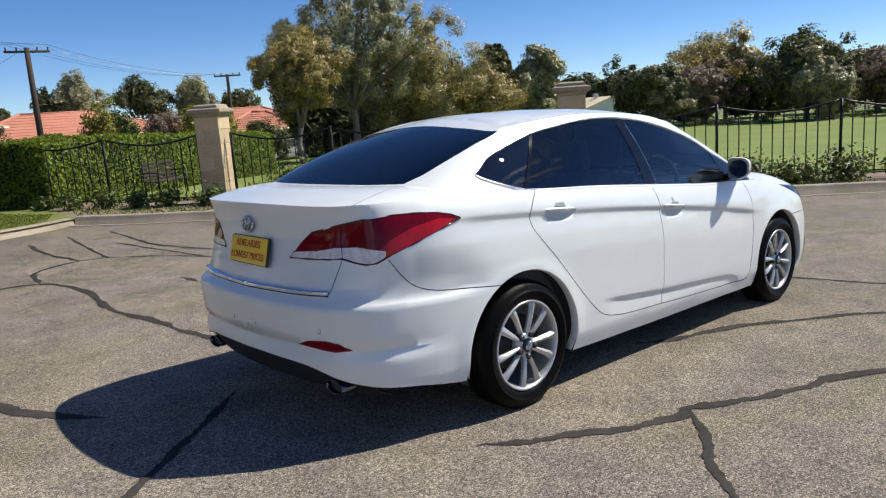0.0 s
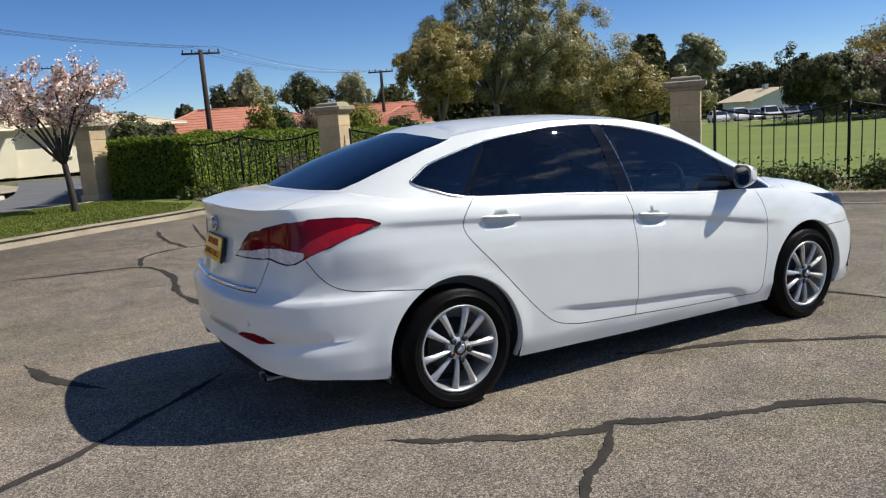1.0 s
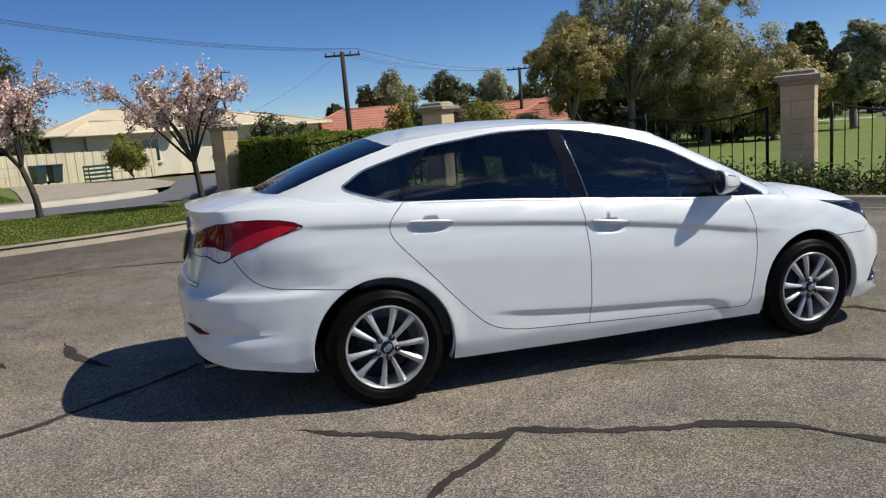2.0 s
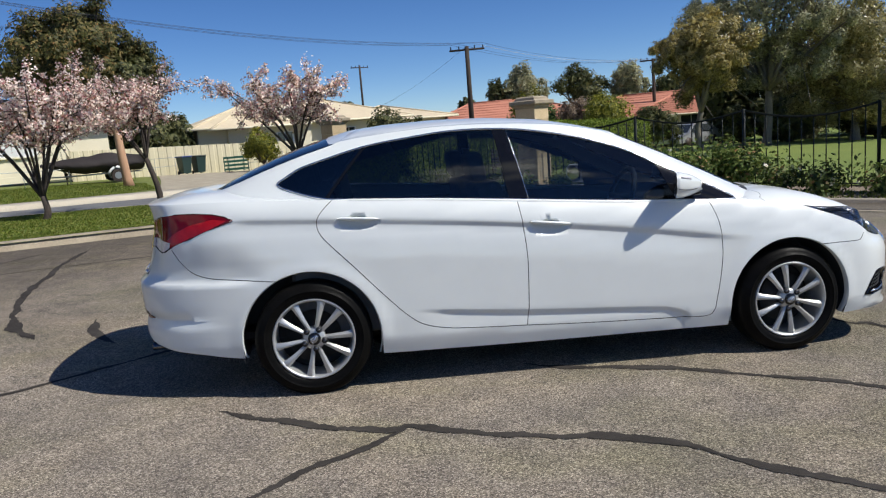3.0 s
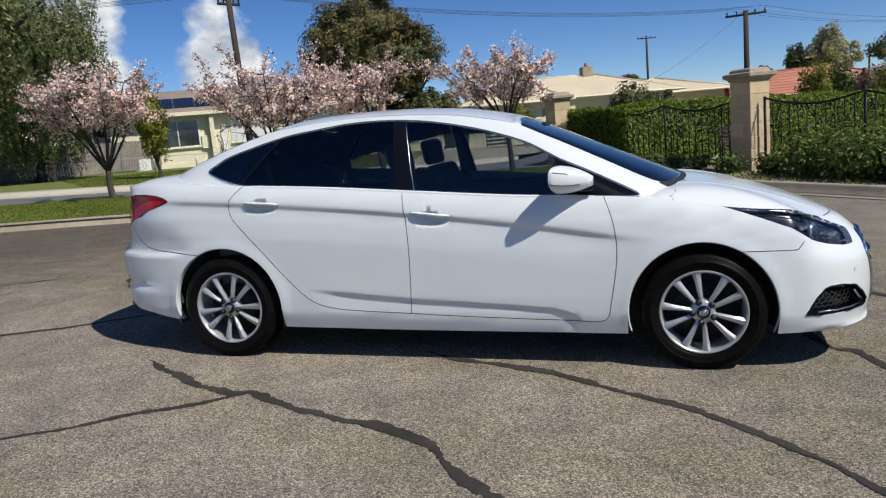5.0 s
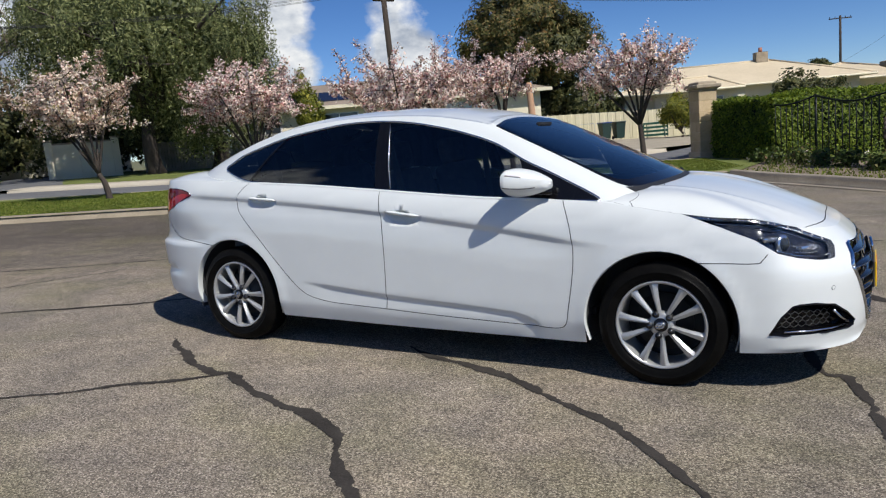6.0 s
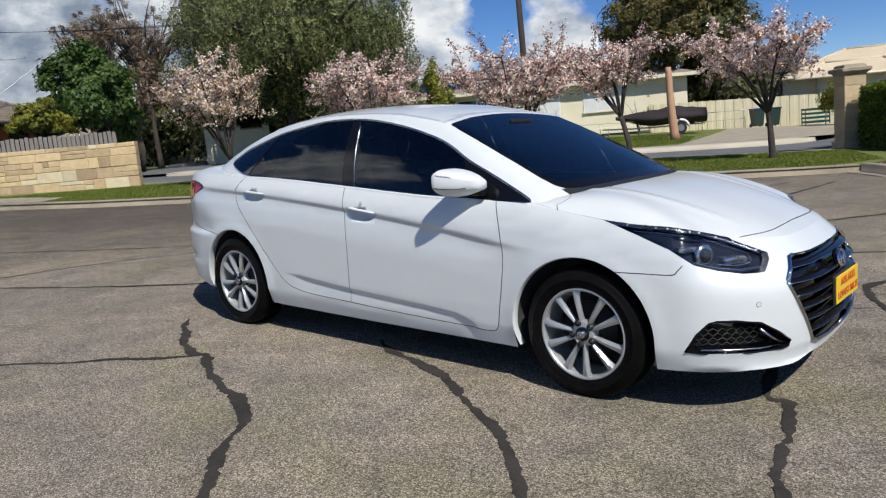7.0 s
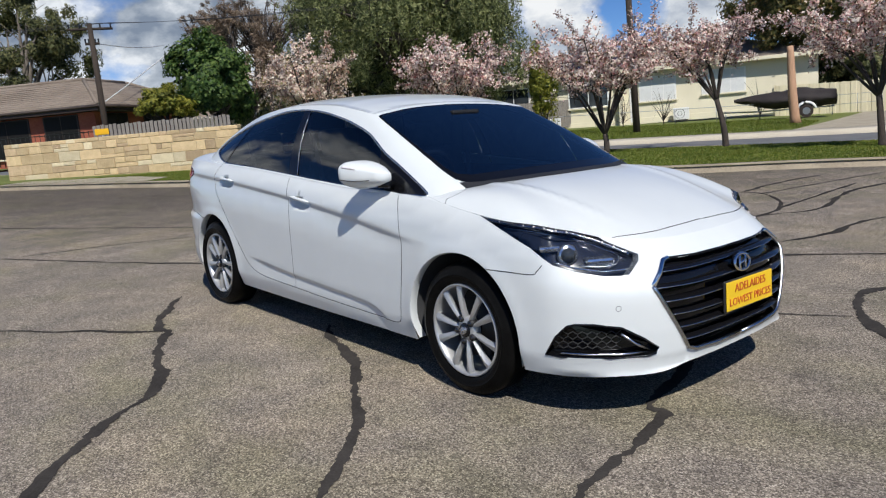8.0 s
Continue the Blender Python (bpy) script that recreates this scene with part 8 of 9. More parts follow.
# fog lamp pockets
for sg in (-1, 1):
    fp = np.array([q for q in FOG])
    rimp = car_low(fp[:, 0], fp[:, 1]) * np.array([1, sg, 1])
    n_ = len(rimp)
    inn = rimp * np.array([1, .97, 1]) - np.array([.055, 0, 0])
    inn[:, 2] = .355 + (inn[:, 2] - .355) * .86
    vs = np.concatenate([rimp, inn])
    fs = [(i, (i + 1) % n_, (i + 1) % n_ + n_, i + n_) for i in range(n_)] + [tuple(range(n_, 2 * n_))]
    fog = part("fog_pocket", mesh_of("fog_pocket", vs, fs, M_BLACK), car, "gloss black fog lamp pocket with a mesh")
    tube_on("pocket_rim", rimp, .005, M_BLACK, fog, "", 5, 1, True)
    wing = car_low(np.array([.60, .66, .72]), np.array([.315, .345, .39])) * np.array([1, sg, 1]) - np.array([.01, 0, 0])
    tube_on("bright_blade", wing, .007, M_SATIN, fog, "bright trim blade", 5)
    wing = car_low(np.array([.60, .72, .85, .97]), np.array([.303, .300, .302, .306])) * np.array([1, sg, 1]) - np.array([.015, 0, 0])
    tube_on("lower_blade", wing, .006, M_SATIN, fog, "bright lower trim", 5)
    cell = np.linspace(.70, .98, 15)
    for row, zq in enumerate((.330, .351, .372, .393)):
        zig = np.where((np.arange(15) + row) % 2, .006, -.006)
        run = car_low(cell, zq + zig) * np.array([1, sg, 1]) - np.array([.036, 0, 0])
        tube_on("mesh_bar", run, .0021, M_PLASTIC, fog, "", 4)
        if row < 3:
            for k_ in range(1 - row % 2, 15, 2):
                up_bar = car_low(np.full(2, cell[k_]), np.array([zq + .006, zq + .015])) * np.array([1, sg, 1]) - np.array([.036, 0, 0])
                tube_on("mesh_bar", up_bar, .0021, M_PLASTIC, fog, "", 4)

# boot lid chrome strip, diffuser, exhausts, sensors
strip_s = np.concatenate([np.linspace(5.35, S_END - .001, 24)])
for sg in (-1, 1):
    st = (car_low(strip_s, np.interp(strip_s, [5.35, 5.5, S_END], [.694, .690, .686])) + np.array([-.008, 0, 0])) * np.array([1, sg, 1])
    tube_on("chrome_strip", st, .012, M_CHROME, boot_lid, "chrome strip along the boot lid", 8)
    # a dark tube draws the strip's shadow together with the shut line
    tube_on("lid_gap", st + np.array([.004, 0, -.0155]), .0065, M_GAP, boot_lid, "dark tube for the shut line and the chrome strip's shadow", 6)


def lathe_oval(x, y, z, a, b):
    """A flat black oval that closes the pipe."""
    v = [(x, y + a * math.cos(q), z + b * math.sin(q)) for q in np.linspace(0, 2 * math.pi, 21)[:-1]]
    v += [(x + .01, p[1], p[2]) for p in v]
    return mesh_of("bore", v, [tuple(range(20)), *[(i, (i + 1) % 20, (i + 1) % 20 + 20, i + 20) for i in range(20)]], M_GAP)


dif = []
ds = np.linspace(5.19, S_END, 24)
for z_, inset_ in ((None, .012), (.25, .04), (.20, .14)):
    top_ = np.interp(ds, CAR_S, CAR_D[:, 2])
    zq = top_ + .01 if z_ is None else np.minimum(np.full(24, z_), top_ - .01)
    p = car_low(ds, np.maximum(zq, .25))
    p[:, 2] = zq
    dif.append(p + np.array([inset_, 0, 0]))
dv = np.stack(dif, 1).reshape(-1, 3)
df = np.array([(i * 3 + j, i * 3 + j + 1, (i + 1) * 3 + j + 1, (i + 1) * 3 + j) for i in range(23) for j in range(2)])
part("diffuser", mesh_of("diffuser", np.concatenate([dv, dv * np.array([1, -1, 1])]), np.concatenate([df, df[:, ::-1] + len(dv)]), M_PLASTIC, True), car, "black plastic lower bumper")
for sg in (-1, 1):
    bm = bmesh.new()
    rings = []
    for dx, k_ in ((.14, .9), (0, 1.0), (-.005, .96), (.0, .9), (.02, .86)):
        rings.append([bm.verts.new((-.905 + dx, sg * .57 + .066 * k_ * math.cos(q), .272 + .031 * k_ * math.sin(q))) for q in np.linspace(0, 2 * math.pi, 21)[:-1]])
    for a, b in zip(rings, rings[1:]):
        for i in range(20):
            bm.faces.new((a[i], a[(i + 1) % 20], b[(i + 1) % 20], b[i]))
    tip_ = part("exhaust_tip", mesh_from_bm("exhaust_tip", bm, M_EXHAUST, True), car, "oval dark chrome exhaust tip")
    part("bore", lathe_oval(-.884, sg * .57, .272, .058, .027), tip_)
for s_, z_, sgs in ((5.847, .515, (-1, 1)), (5.389, .532, (-1, 1)), (.738, .498, (-1, 1)), (.36, .25, ())):
    for sg in sgs:
        p = car_low(np.array([s_]), np.array([z_]))[0] * np.array([1, sg, 1])
        nx_ = np.array([np.interp(s_, CAR_S, CAR_N[:, 0]), sg * np.interp(s_, CAR_S, CAR_N[:, 1])])
        part("parking_sensor", tubes_mesh("parking_sensor", [([(0, 0, -.004), (0, 0, .0016)], [.010, .0095])], M_PAINT, 14, False), car, "", facing(p[0], p[1], p[2], nx_))
        part("sensor_ring", tubes_mesh("sensor_ring", [([(.0108 * math.cos(q), .0108 * math.sin(q), .0004) for q in np.linspace(0, 2 * math.pi, 17)], [.0009] * 17)], M_GAP, 4), car, "", facing(p[0], p[1], p[2], nx_))

# door handles
for (hx_, _), doors in zip(HANDLES, (doors_r, doors_f)):
    for door, sg in zip(doors, (-1, 1)):
        q = np.linspace(-1, 1, 17)
        xs_ = hx_ + .112 * q
        zs_ = char_z(xs_) + .004
        y_ = car_low(np.array([sx(x) for x in xs_]), zs_)[:, 1] - .010 + .014 * (1 - q ** 4)
        line = np.column_stack([xs_, y_ * sg, zs_])
        high = .0105 * np.clip(1.05 - .6 * q ** 4, .4, 1)
        sec = [(-.012, -.9), (-.004, -1.0), (.005, -.7), (.0125, .0), (.013, .3), (.008, .8), (-.002, 1.0), (-.012, .8)]
        n_ = len(sec)
        v = np.stack([line + np.column_stack([np.zeros(17), np.full(17, sg * dy), dz * high]) for dy, dz in sec], 1).reshape(-1, 3)
        f = [(i * n_ + j, i * n_ + (j + 1) % n_, (i + 1) * n_ + (j + 1) % n_, (i + 1) * n_ + j) for i in range(16) for j in range(n_)] + [tuple(range(n_)), tuple(range(16 * n_, 17 * n_))]
        part("handle", mesh_of("handle", v, f, M_PAINT, True), door, "white pull handle")

# wheel arch lips and liners, underside
for cx_, cz_, r_ in ARCHES:
    for sg in (-1, 1):
        a_ = np.linspace(-.30, math.pi + .30, 47)
        px_, pz_ = cx_ + r_ * np.cos(a_), cz_ + r_ * np.sin(a_)
        pz_ = np.maximum(pz_, np.interp([sx(x) for x in px_], CAR_S, CAR_D[:, 2]) + .003)
        p = car_low(np.array([sx(x) for x in px_]), pz_)
        rows_ = [p, p + np.array([0, -.012, 0]) - np.column_stack([np.cos(a_) * .006, np.zeros(47), np.sin(a_) * .006]), p + np.array([0, -.045, 0])]
        v = np.stack(rows_, 1).reshape(-1, 3) * np.array([1, sg, 1])
        f = np.array([(i * 3 + j, i * 3 + j + 1, (i + 1) * 3 + j + 1, (i + 1) * 3 + j) for i in range(46) for j in range(2)])
        part("arch_lip", mesh_of("arch_lip", v, f, M_PAINT, True), car)
        q_ = np.stack([np.column_stack([cx_ + (r_ + .012) * np.cos(a_), np.full(47, y_), np.maximum(cz_ + (r_ + .012) * np.sin(a_), .16)]) for y_ in (.86, .56)], 1).reshape(-1, 3) * np.array([1, sg, 1])
        f = [(i * 2, i * 2 + 1, i * 2 + 3, i * 2 + 2) for i in range(46)] + [tuple(i * 2 + 1 for i in range(47))]
        part("arch_liner", mesh_of("arch_liner", q_, f, M_GAP), car, "black wheel arch liner")
us = np.linspace(.3, S_END - .05, 60)
up_ = car_low(us, np.interp(us, CAR_S, CAR_D[:, 2]) + .012)
for cx_, cz_, r_ in ARCHES:
    inw = np.abs(up_[:, 0] - cx_) < r_ + .02
    up_[inw, 1] = np.minimum(up_[inw, 1], .56)
up_[:, 1] -= .004
ring_ = np.concatenate([up_, (up_ * np.array([1, -1, 1]))[::-1]])
part("floor_pan", mesh_of("floor_pan", ring_, [tuple(range(len(ring_)))], M_GAP), car, "dark underside")


# ---- wheels ----
def lathe(name, prof, mat, n=64, smooth=True):
    """A ring turned about the y axis from a profile of (radius, y)."""
    a = np.arange(n) * 2 * math.pi / n
    v = np.stack([np.stack([r * np.cos(a), np.full(n, y), r * np.sin(a)], -1) for r, y in prof], 0)
    k_ = len(prof)
    f = np.array([(j * n + i, j * n + (i + 1) % n, (j + 1) * n + (i + 1) % n, (j + 1) * n + i) for j in range(k_ - 1) for i in range(n)])
    return mesh_of(name, v.reshape(-1, 3), f, mat, smooth)


tyre_prof = [(.214, -.045), (.225, -.012), (.235, -.004), (.252, .002), (.262, .0025), (.264, .0055), (.267, .0055), (.269, .0025), (.285, -.003), (.300, -.014), (.309, -.022), (.315, -.032), (.3175, -.055), (.318, -.10), (.3175, -.15), (.314, -.175), (.29, -.2), (.22, -.2)]
ME_TYRE = lathe("tyre", tyre_prof, M_RUBBER, 72)
rim_prof = [(.2225, -.030), (.2235, -.012), (.220, -.006), (.213, -.008), (.206, -.020), (.201, -.05), (.199, -.11), (.203, -.18)]
ME_RIM = lathe("rim", rim_prof, M_ALLOY, 64)
ME_BACK = lathe("barrel", [(.2, -.17), (.12, -.16), (.0, -.16)], M_HUBDARK, 32)
ME_DISC = lathe("brake_disc", [(.145, -.105), (.145, -.09), (.05, -.09), (.05, -.08), (0, -.08)], M_DISC, 40)
ME_CAP = lathe("centre_cap", [(.036, -.03), (.034, -.012), (.03, -.009), (0, -.0085)], M_BLACK, 24)


def spoke_mesh():
    """One spoke: a tapered bar, arched towards the outside, joining hub and rim."""
    bm = bmesh.new()
    rows_ = []
    for r, hw, y, dp in ((.028, .0115, -.022, .035), (.06, .0105, -.018, .032), (.10, .0125, -.012, .028), (.15, .0155, -.009, .026), (.19, .0195, -.010, .026), (.213, .026, -.014, .03)):
        rows_.append([bm.verts.new((r, y - dp, -hw * .8)), bm.verts.new((r, y - .013, -hw)), bm.verts.new((r, y, -hw * .25)), bm.verts.new((r, y - .002, hw * .3)), bm.verts.new((r, y - .010, hw)), bm.verts.new((r, y - dp, hw * .8))])
    for a, b in zip(rows_, rows_[1:]):
        for i in range(5):
            bm.faces.new((a[i], b[i], b[i + 1], a[i + 1]))
    return mesh_from_bm("spoke", bm, M_ALLOY)


ME_SPOKE = spoke_mesh()
ME_HUB = lathe("hub", [(.064, -.06), (.062, -.030), (.052, -.022), (.034, -.018)], M_ALLOY, 30)
ME_POCKET = tubes_mesh("nut_pocket", [([(0, -.05, 0), (0, -.0135, 0)], [.0165, .0165])], M_HUBDARK, 14)
ME_NUT = tubes_mesh("lug_nut", [([(0, -.05, 0), (0, -.0105, 0)], [.0095, .0085])], M_EXHAUST, 6)
ME_BADGE = badge_mesh(.02, .012, M_SATIN)

def wheel(x, sg, spin):
    """A wheel whose outer face looks to the car's side sg."""
    m = Matrix.Translation((x, sg * .902, .310)) @ Matrix.Diagonal((1, sg, 1, 1)) @ Matrix.Rotation(radians(spin), 4, "Y")
    if sg < 0:
        m = Matrix.Translation((x, -.902, .310)) @ Matrix.Rotation(math.pi, 4, "Z") @ Matrix.Rotation(radians(spin), 4, "Y")
    w = part("wheel", lathe("wheel", [(.05, -.07), (.05, -.16), (0, -.16)], M_HUBDARK, 20), car, "silver ten-spoke alloy wheel with a black tyre", m)
    part("tyre", ME_TYRE, w, "black rubber tyre")
    part("rim", ME_RIM, w, "silver alloy rim")
    part("barrel", ME_BACK, w)
    part("brake_disc", ME_DISC, w, "grey steel brake disc")
    part("hub", ME_HUB, w)
    for i in range(10):
        part("spoke", ME_SPOKE, w, "", Matrix.Rotation(radians(36 * i + (2.5 if i % 2 else -2.5)), 4, "Y"))
    for i in range(5):
        at_nut = Matrix.Rotation(radians(72 * i + 54), 4, "Y") @ Matrix.Translation((.056, .002, 0))
        part("nut_pocket", ME_POCKET, w, "", at_nut)
        part("lug_nut", ME_NUT, w, "", at_nut)
    part("centre_cap", ME_CAP, w, "black centre cap")
    part("cap_badge", ME_BADGE, w, "", Matrix.Translation((0, -.006, 0)) @ Matrix.Rotation(radians(-90), 4, "X"))


wheel(0.0, -1, 42)
wheel(2.765, -1, 25)
wheel(0.0, 1, 15)
wheel(2.765, 1, 3)

# ---- door mirrors ----
def mirror_point(f_, q, sg, out=0.0):
    """A place on the mirror's shell: f_ from the flat face forward to the tip, q round it."""
    yc, hy_ = .945 - .058 * f_, .094 * (1 - .62 * f_ ** 2.4) * (1 if f_ else .93) + out
    zc, hz_ = 1.026 - .014 * f_, .074 * (1 - .72 * f_ ** 2.0) * (1 if f_ else .92) + out
    c_, s_ = math.cos(q), math.sin(q)
    ny_, nz_ = math.copysign(abs(c_) ** .5, c_), math.copysign(abs(s_) ** .52, s_)
    o_ = max(0, ny_)
    return (2.032 + .19 * f_ - .030 * ny_ * (1 - f_) - .03 * f_ * o_, sg * (yc + hy_ * ny_), zc + hz_ * nz_ * (1 - .34 * o_ ** 1.5) + .012 * o_)


def mirror_shell(sg):
    """A pointed shell: a flat rounded face behind, drawn forward to a blunt tip near the door."""
    n_ = 28
    rows_ = [[mirror_point(f_, q, sg) for q in np.linspace(0, 2 * math.pi, n_ + 1)[:-1]] for f_ in (0, .03, .12, .28, .46, .64, .80, .92, .98)]
    v = [q for r in rows_ for q in r]
    k_ = len(rows_)
    f = [(j * n_ + i, j * n_ + (i + 1) % n_, (j + 1) * n_ + (i + 1) % n_, (j + 1) * n_ + i) for j in range(k_ - 1) for i in range(n_)] + [tuple(range((k_ - 1) * n_, k_ * n_)), tuple(range(n_))]
    return mesh_of("door_mirror", v, f, M_PAINT, True)


for sg in (-1, 1):
    mir = part("door_mirror", mirror_shell(sg), car, "white door mirror with an indicator strip")
    part("mirror_glass", lathe("mirror_glass", [(1, 0), (.5, .05), (0, .06)], M_CHROME, 28), mir, "mirror glass", Matrix.Translation((2.030, sg * .945, 1.027)) @ Matrix.Rotation(radians(90 + 17.7 * sg), 4, "Z") @ Matrix.Diagonal((.080, .012, .056, 1)))
    bm = bmesh.new()
    bm_box(bm, -.035, .045, -.035, .05, -.016, .016, .012, 2)
    bm.transform(Matrix.Translation((2.17, sg * .855, .972)) @ Matrix.Rotation(radians(-18 * sg), 4, "Z"))
    part("mirror_foot", mesh_from_bm("mirror_foot", bm, M_BLACK, True), mir, "black mirror foot")
    strip = np.array([mirror_point(f_, .5, sg, .001) for f_ in np.linspace(.12, .5, 8)])
    tube_on("indicator", strip, .005, M_TAILCLEAR, mir, "clear indicator strip", 5)
    seam = np.array([mirror_point(f_, -.35 - .5 * f_, sg, .0005) for f_ in np.linspace(.05, .8, 10)])
    tube_on("shell_seam", seam, .0022, M_GAP, mir, "", 4)

# ---- wipers, cabin ----
for y0, y1, x0 in ((-.55, .12, 2.665), (.02, .64, 2.695)):
    blade = [(x0 + .04 - .10 * q - (.10 * abs(y0 + (y1 - y0) * q) ** 2), y0 + (y1 - y0) * q, .944 + .030 * q) for q in np.linspace(0, 1, 9)]
    wp = part("wiper", tubes_mesh("wiper", [(np.array(blade) + np.array([.0, 0, .009]), [.0055] * 9)], M_PLASTIC, 5), car, "black windscreen wiper")
    part("wiper_arm", tubes_mesh("wiper_arm", [([(x0 + .06, y0, .950), np.array(blade[4]) + np.array([0, 0, .014])], [.007, .004])], M_PLASTIC, 5), wp)
bm = bmesh.new()
bm_box(bm, 2.0, 2.62, -.72, .72, .70, .94, .06, 3)
part("dashboard", mesh_from_bm("dashboard", bm, M_DASH, True), car, "dark dashboard")
part("cabin_floor", box_mesh("cabin_floor", -.5, 2.4, -.74, .74, .30, .34, M_DASH), car, "dark cabin floor")
part("parcel_shelf", box_mesh("parcel_shelf", -.52, -.05, -.6, .6, .98, 1.02, M_DASH, .02), car, "dark parcel shelf")
for sg in (-1, 1):
    part("door_card", box_mesh("door_card", -.1, 2.35, sg * .775 - .02, sg * .775 + .02, .3, .93, M_DOORCARD, .02), car, "grey inner door panel")
wheel_ring = [(1.93 + .06 * math.sin(q) * 1.0, -.37 + .18 * math.cos(q), .93 + .17 * math.sin(q)) for q in np.linspace(0, 2 * math.pi, 25)]
part("steering_wheel", tubes_mesh("steering_wheel", [(wheel_ring, [.017] * 25), ([(1.93, -.53, .93), (1.95, -.37, .92), (1.93, -.21, .93)], [.02] * 3), ([(2.2, -.37, .86), (1.95, -.37, .92)], [.03] * 2)], M_DASH, 8), car, "dark steering wheel")


def seat(x, y, w, rear=False):
    bm = bmesh.new()
    bm_box(bm, x - .26, x + .26, y - w / 2, y + w / 2, .36, .58, .06, 3)
    s_ = part("seat", mesh_from_bm("seat", bm, M_SEAT, True), car, "charcoal cloth seat")
    bm = bmesh.new()
    bm_box(bm, -.08, .08, -w / 2, w / 2, 0, .58, .06, 3)
    bm.transform(Matrix.Translation((x - .22, y, .52)) @ Matrix.Rotation(radians(-16), 4, "Y"))
    part("backrest", mesh_from_bm("backrest", bm, M_SEAT, True), s_)
    for hy_ in ((y,) if not rear else (y - .42, y + .42)):
        bm = bmesh.new()
        bm_box(bm, -.05, .05, -.13, .13, 0, .18, .04, 3)
        bm.transform(Matrix.Translation((x - .40, hy_, 1.08 if not rear else 1.06)) @ Matrix.Rotation(radians(-12), 4, "Y"))
        part("headrest", mesh_from_bm("headrest", bm, M_SEAT, True), s_)


seat(1.42, -.38, .5)
seat(1.42, .38, .5)
seat(.42, 0, 1.25, True)
part("cabin_mirror", box_mesh("cabin_mirror", 1.86, 1.89, -.11, .11, 1.27, 1.33, M_HUBDARK, .01, 2), car, "dark cabin mirror")
part("roof_lining", mesh_of("roof_lining", np.concatenate([joined(roof["body"], mirrored(roof["body"]))[0] - np.array([0, 0, .02])]), joined(roof["body"], mirrored(roof["body"]))[2], M_LINING, True), car, "pale grey roof lining")
for sg in (-1, 1):
    for x0, x1, z1 in ((1.10, 1.20, .66), (.16, .28, .70)):
        part("seat_belt", slab_mesh("seat_belt", [(x0, sg * .66, 1.27), (x0 + .05, sg * .66, 1.27), (x1 + .05, sg * .60, z1), (x1, sg * .60, z1)], .002, M_BELT), car, "grey seat belt webbing")


# the body's middle line runs slightly aslant of its flank
def aslant(p):
    yc = .03 - .017 * (p[..., 0] + 1)
    q = np.array(p, float)
    q[..., 1] += yc * (1 + q[..., 1] / .91)
    return q


def lean_part(ob):
    if ob.matrix_basis == Matrix.Identity(4):
        if ob.type == "MESH":
            me = ob.data
            co = np.empty(len(me.vertices) * 3, np.float32)
            me.vertices.foreach_get("co", co)
            me.vertices.foreach_set("co", aslant(co.reshape(-1, 3)).astype(np.float32).ravel())
            me.update()
        for child in ob.children:
            lean_part(child)
    else:
        m = ob.matrix_basis.copy()
        m.translation = Vector(aslant(np.array(m.translation)))
        ob.matrix_basis = m


for child in car.children:
    lean_part(child)
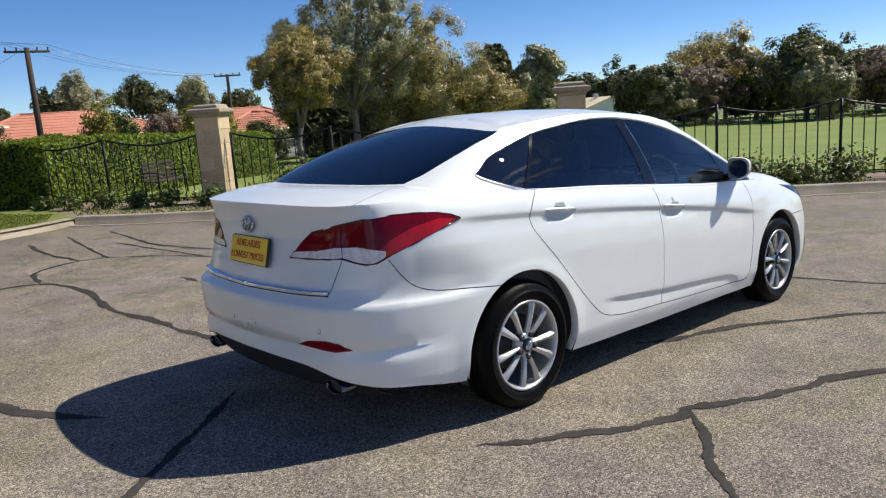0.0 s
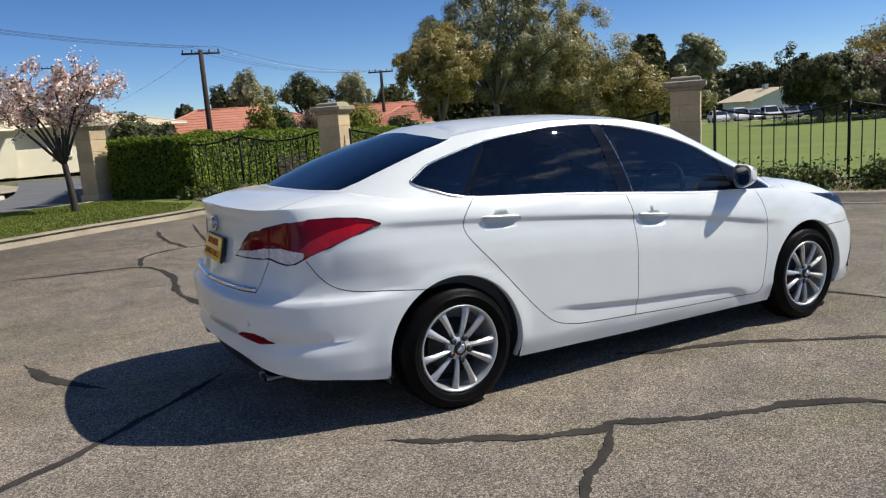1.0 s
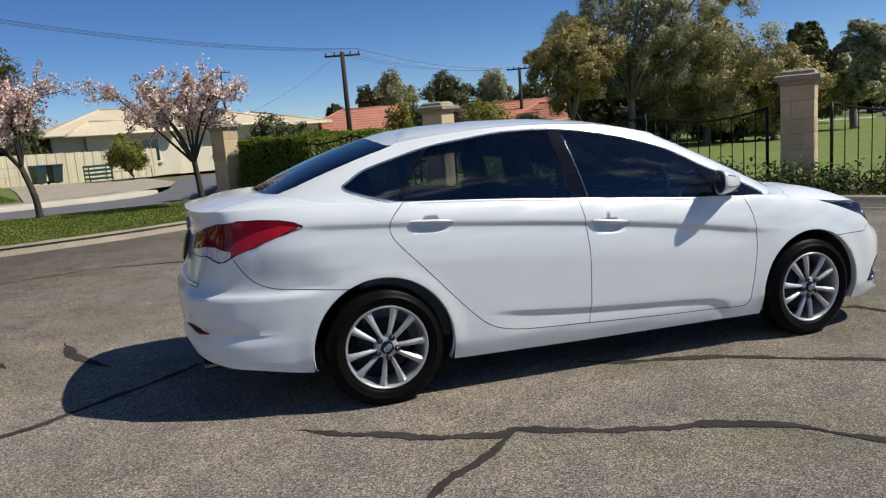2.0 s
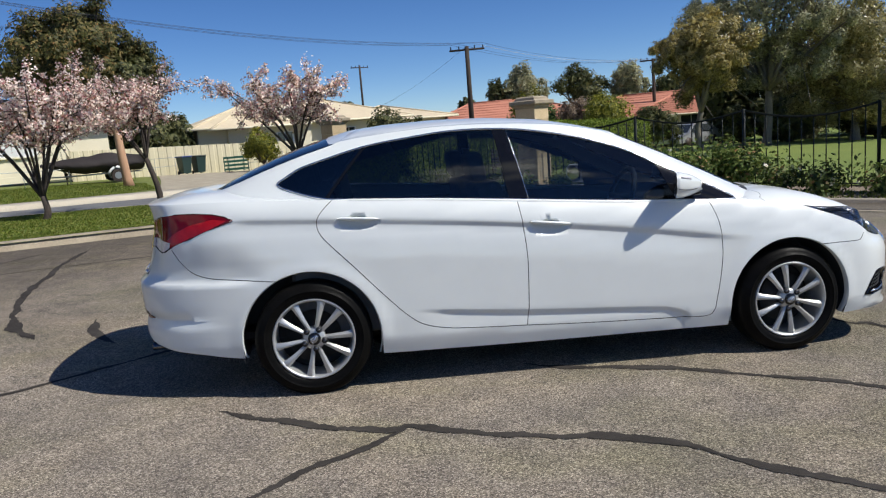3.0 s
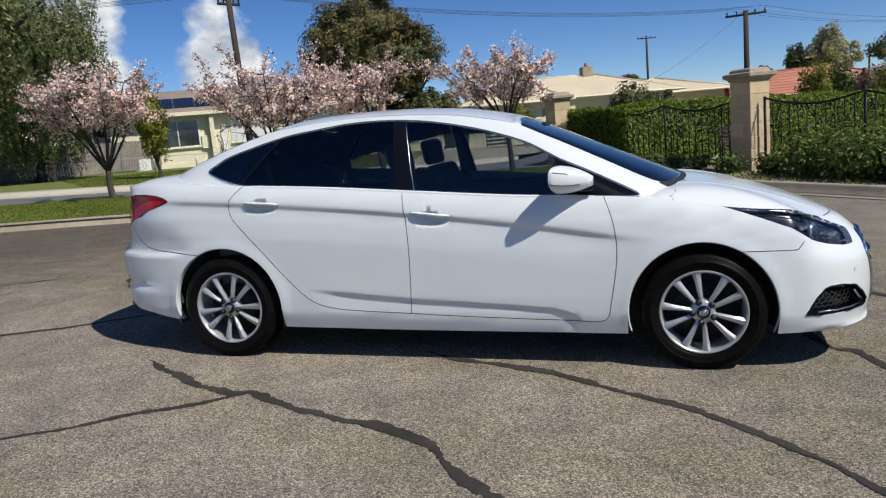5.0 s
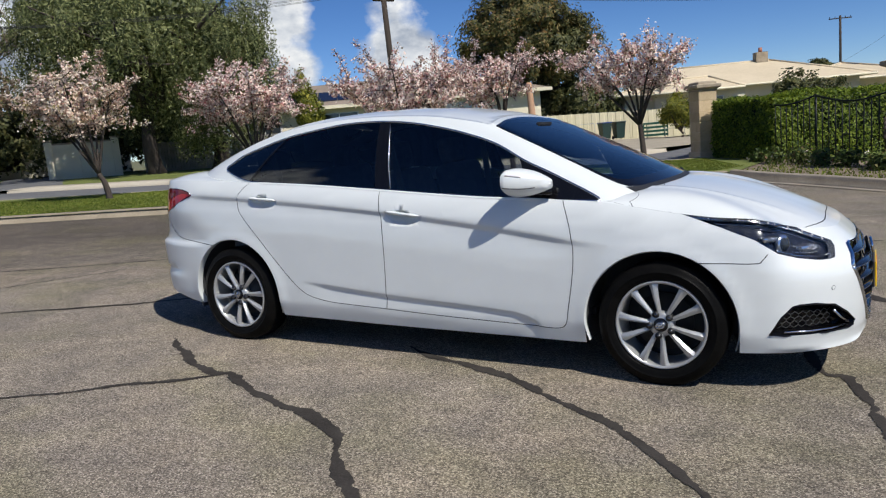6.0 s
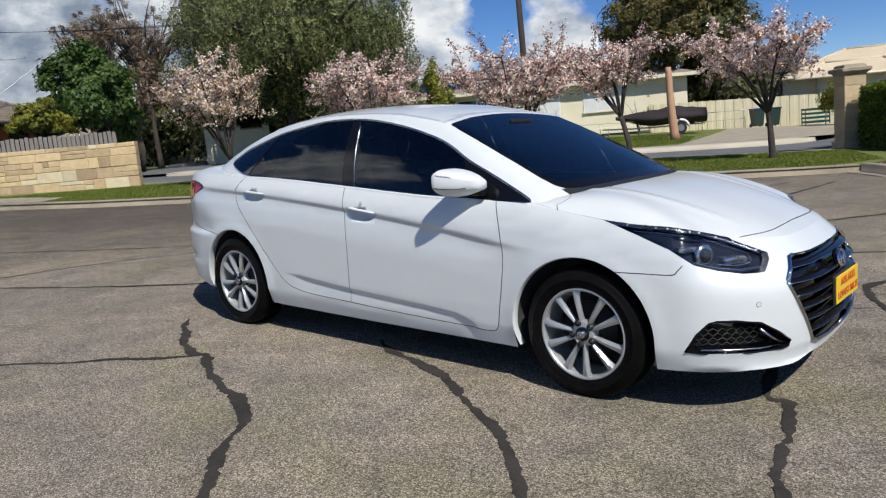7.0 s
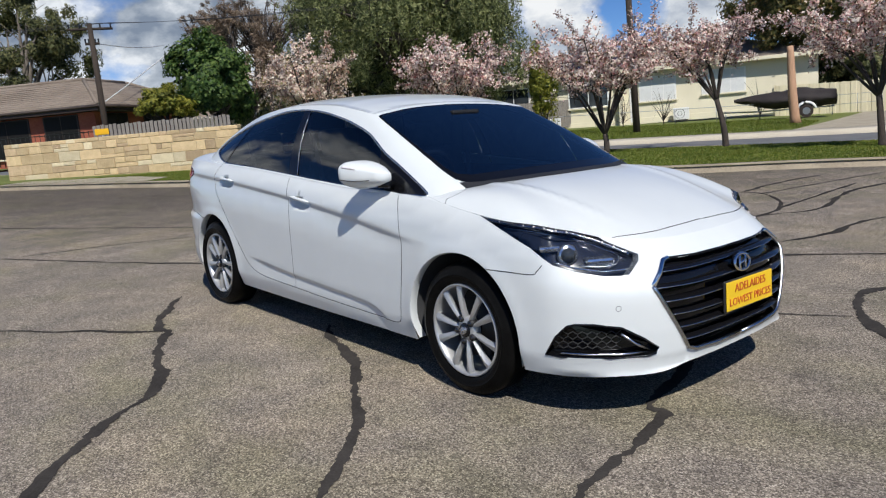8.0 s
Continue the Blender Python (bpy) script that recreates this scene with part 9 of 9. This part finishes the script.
# ---- clouds: a far backdrop round the west and south ----
def cloud_mat():
    m = bpy.data.materials.new("clouds")
    m.use_nodes = True
    nt = m.node_tree
    nt.nodes.clear()
    out = nt.nodes.new("ShaderNodeOutputMaterial")
    em, tr, mx = nt.nodes.new("ShaderNodeEmission"), nt.nodes.new("ShaderNodeBsdfTransparent"), nt.nodes.new("ShaderNodeMixShader")
    shade = noise_out(nt, 0.010, 7.0, 0.55, (1, 1, 1.7))
    at = nt.nodes.new("ShaderNodeAttribute")
    at.attribute_name = "cover"
    tone = nt.nodes.new("ShaderNodeAttribute")
    tone.attribute_name = "tone"
    bright = ramp(nt, shade, [(0.36, (0.42, 0.47, 0.56)), (0.5, (0.78, 0.80, 0.83)), (0.6, (1.0, 0.99, 0.97))])
    grey = ramp(nt, shade, [(0.36, (0.20, 0.25, 0.33)), (0.5, (0.42, 0.47, 0.54)), (0.62, (0.88, 0.90, 0.93))])
    nt.links.new(mixc(nt, bright, grey, tone.outputs["Fac"]), em.inputs[0])
    em.inputs[1].default_value = 0.93
    body = noise_out(nt, 0.0065, 9.0, 0.58, (1, 1, 1.5))
    add = nt.nodes.new("ShaderNodeMath")
    add.operation = "ADD"
    nt.links.new(body, add.inputs[0])
    nt.links.new(at.outputs["Fac"], add.inputs[1])
    mul = ramp(nt, add.outputs[0], [(0.62, (0, 0, 0)), (0.80, (1, 1, 1))])
    nt.links.new(mul, mx.inputs[0])
    nt.links.new(tr.outputs[0], mx.inputs[1])
    nt.links.new(em.outputs[0], mx.inputs[2])
    nt.links.new(mx.outputs[0], out.inputs[0])
    return m


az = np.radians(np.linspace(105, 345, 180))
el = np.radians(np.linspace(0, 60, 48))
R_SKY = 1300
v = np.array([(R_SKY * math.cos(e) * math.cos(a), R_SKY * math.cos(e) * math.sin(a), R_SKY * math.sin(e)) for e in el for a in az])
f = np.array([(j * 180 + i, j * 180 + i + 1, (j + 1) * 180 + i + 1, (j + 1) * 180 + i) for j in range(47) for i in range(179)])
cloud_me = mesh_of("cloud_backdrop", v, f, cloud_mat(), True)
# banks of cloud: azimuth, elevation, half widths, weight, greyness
# the last two banks are unseen, added to brighten reflections in the side glass
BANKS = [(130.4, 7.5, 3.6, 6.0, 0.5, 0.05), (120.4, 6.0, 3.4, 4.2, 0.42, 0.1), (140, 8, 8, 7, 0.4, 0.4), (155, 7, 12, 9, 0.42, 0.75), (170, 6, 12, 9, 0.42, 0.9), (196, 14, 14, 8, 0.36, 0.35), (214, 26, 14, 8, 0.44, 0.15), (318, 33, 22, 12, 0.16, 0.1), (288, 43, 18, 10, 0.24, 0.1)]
ga, ge = np.degrees(np.arctan2(v[:, 1], v[:, 0])) % 360, np.degrees(np.arcsin(v[:, 2] / R_SKY))
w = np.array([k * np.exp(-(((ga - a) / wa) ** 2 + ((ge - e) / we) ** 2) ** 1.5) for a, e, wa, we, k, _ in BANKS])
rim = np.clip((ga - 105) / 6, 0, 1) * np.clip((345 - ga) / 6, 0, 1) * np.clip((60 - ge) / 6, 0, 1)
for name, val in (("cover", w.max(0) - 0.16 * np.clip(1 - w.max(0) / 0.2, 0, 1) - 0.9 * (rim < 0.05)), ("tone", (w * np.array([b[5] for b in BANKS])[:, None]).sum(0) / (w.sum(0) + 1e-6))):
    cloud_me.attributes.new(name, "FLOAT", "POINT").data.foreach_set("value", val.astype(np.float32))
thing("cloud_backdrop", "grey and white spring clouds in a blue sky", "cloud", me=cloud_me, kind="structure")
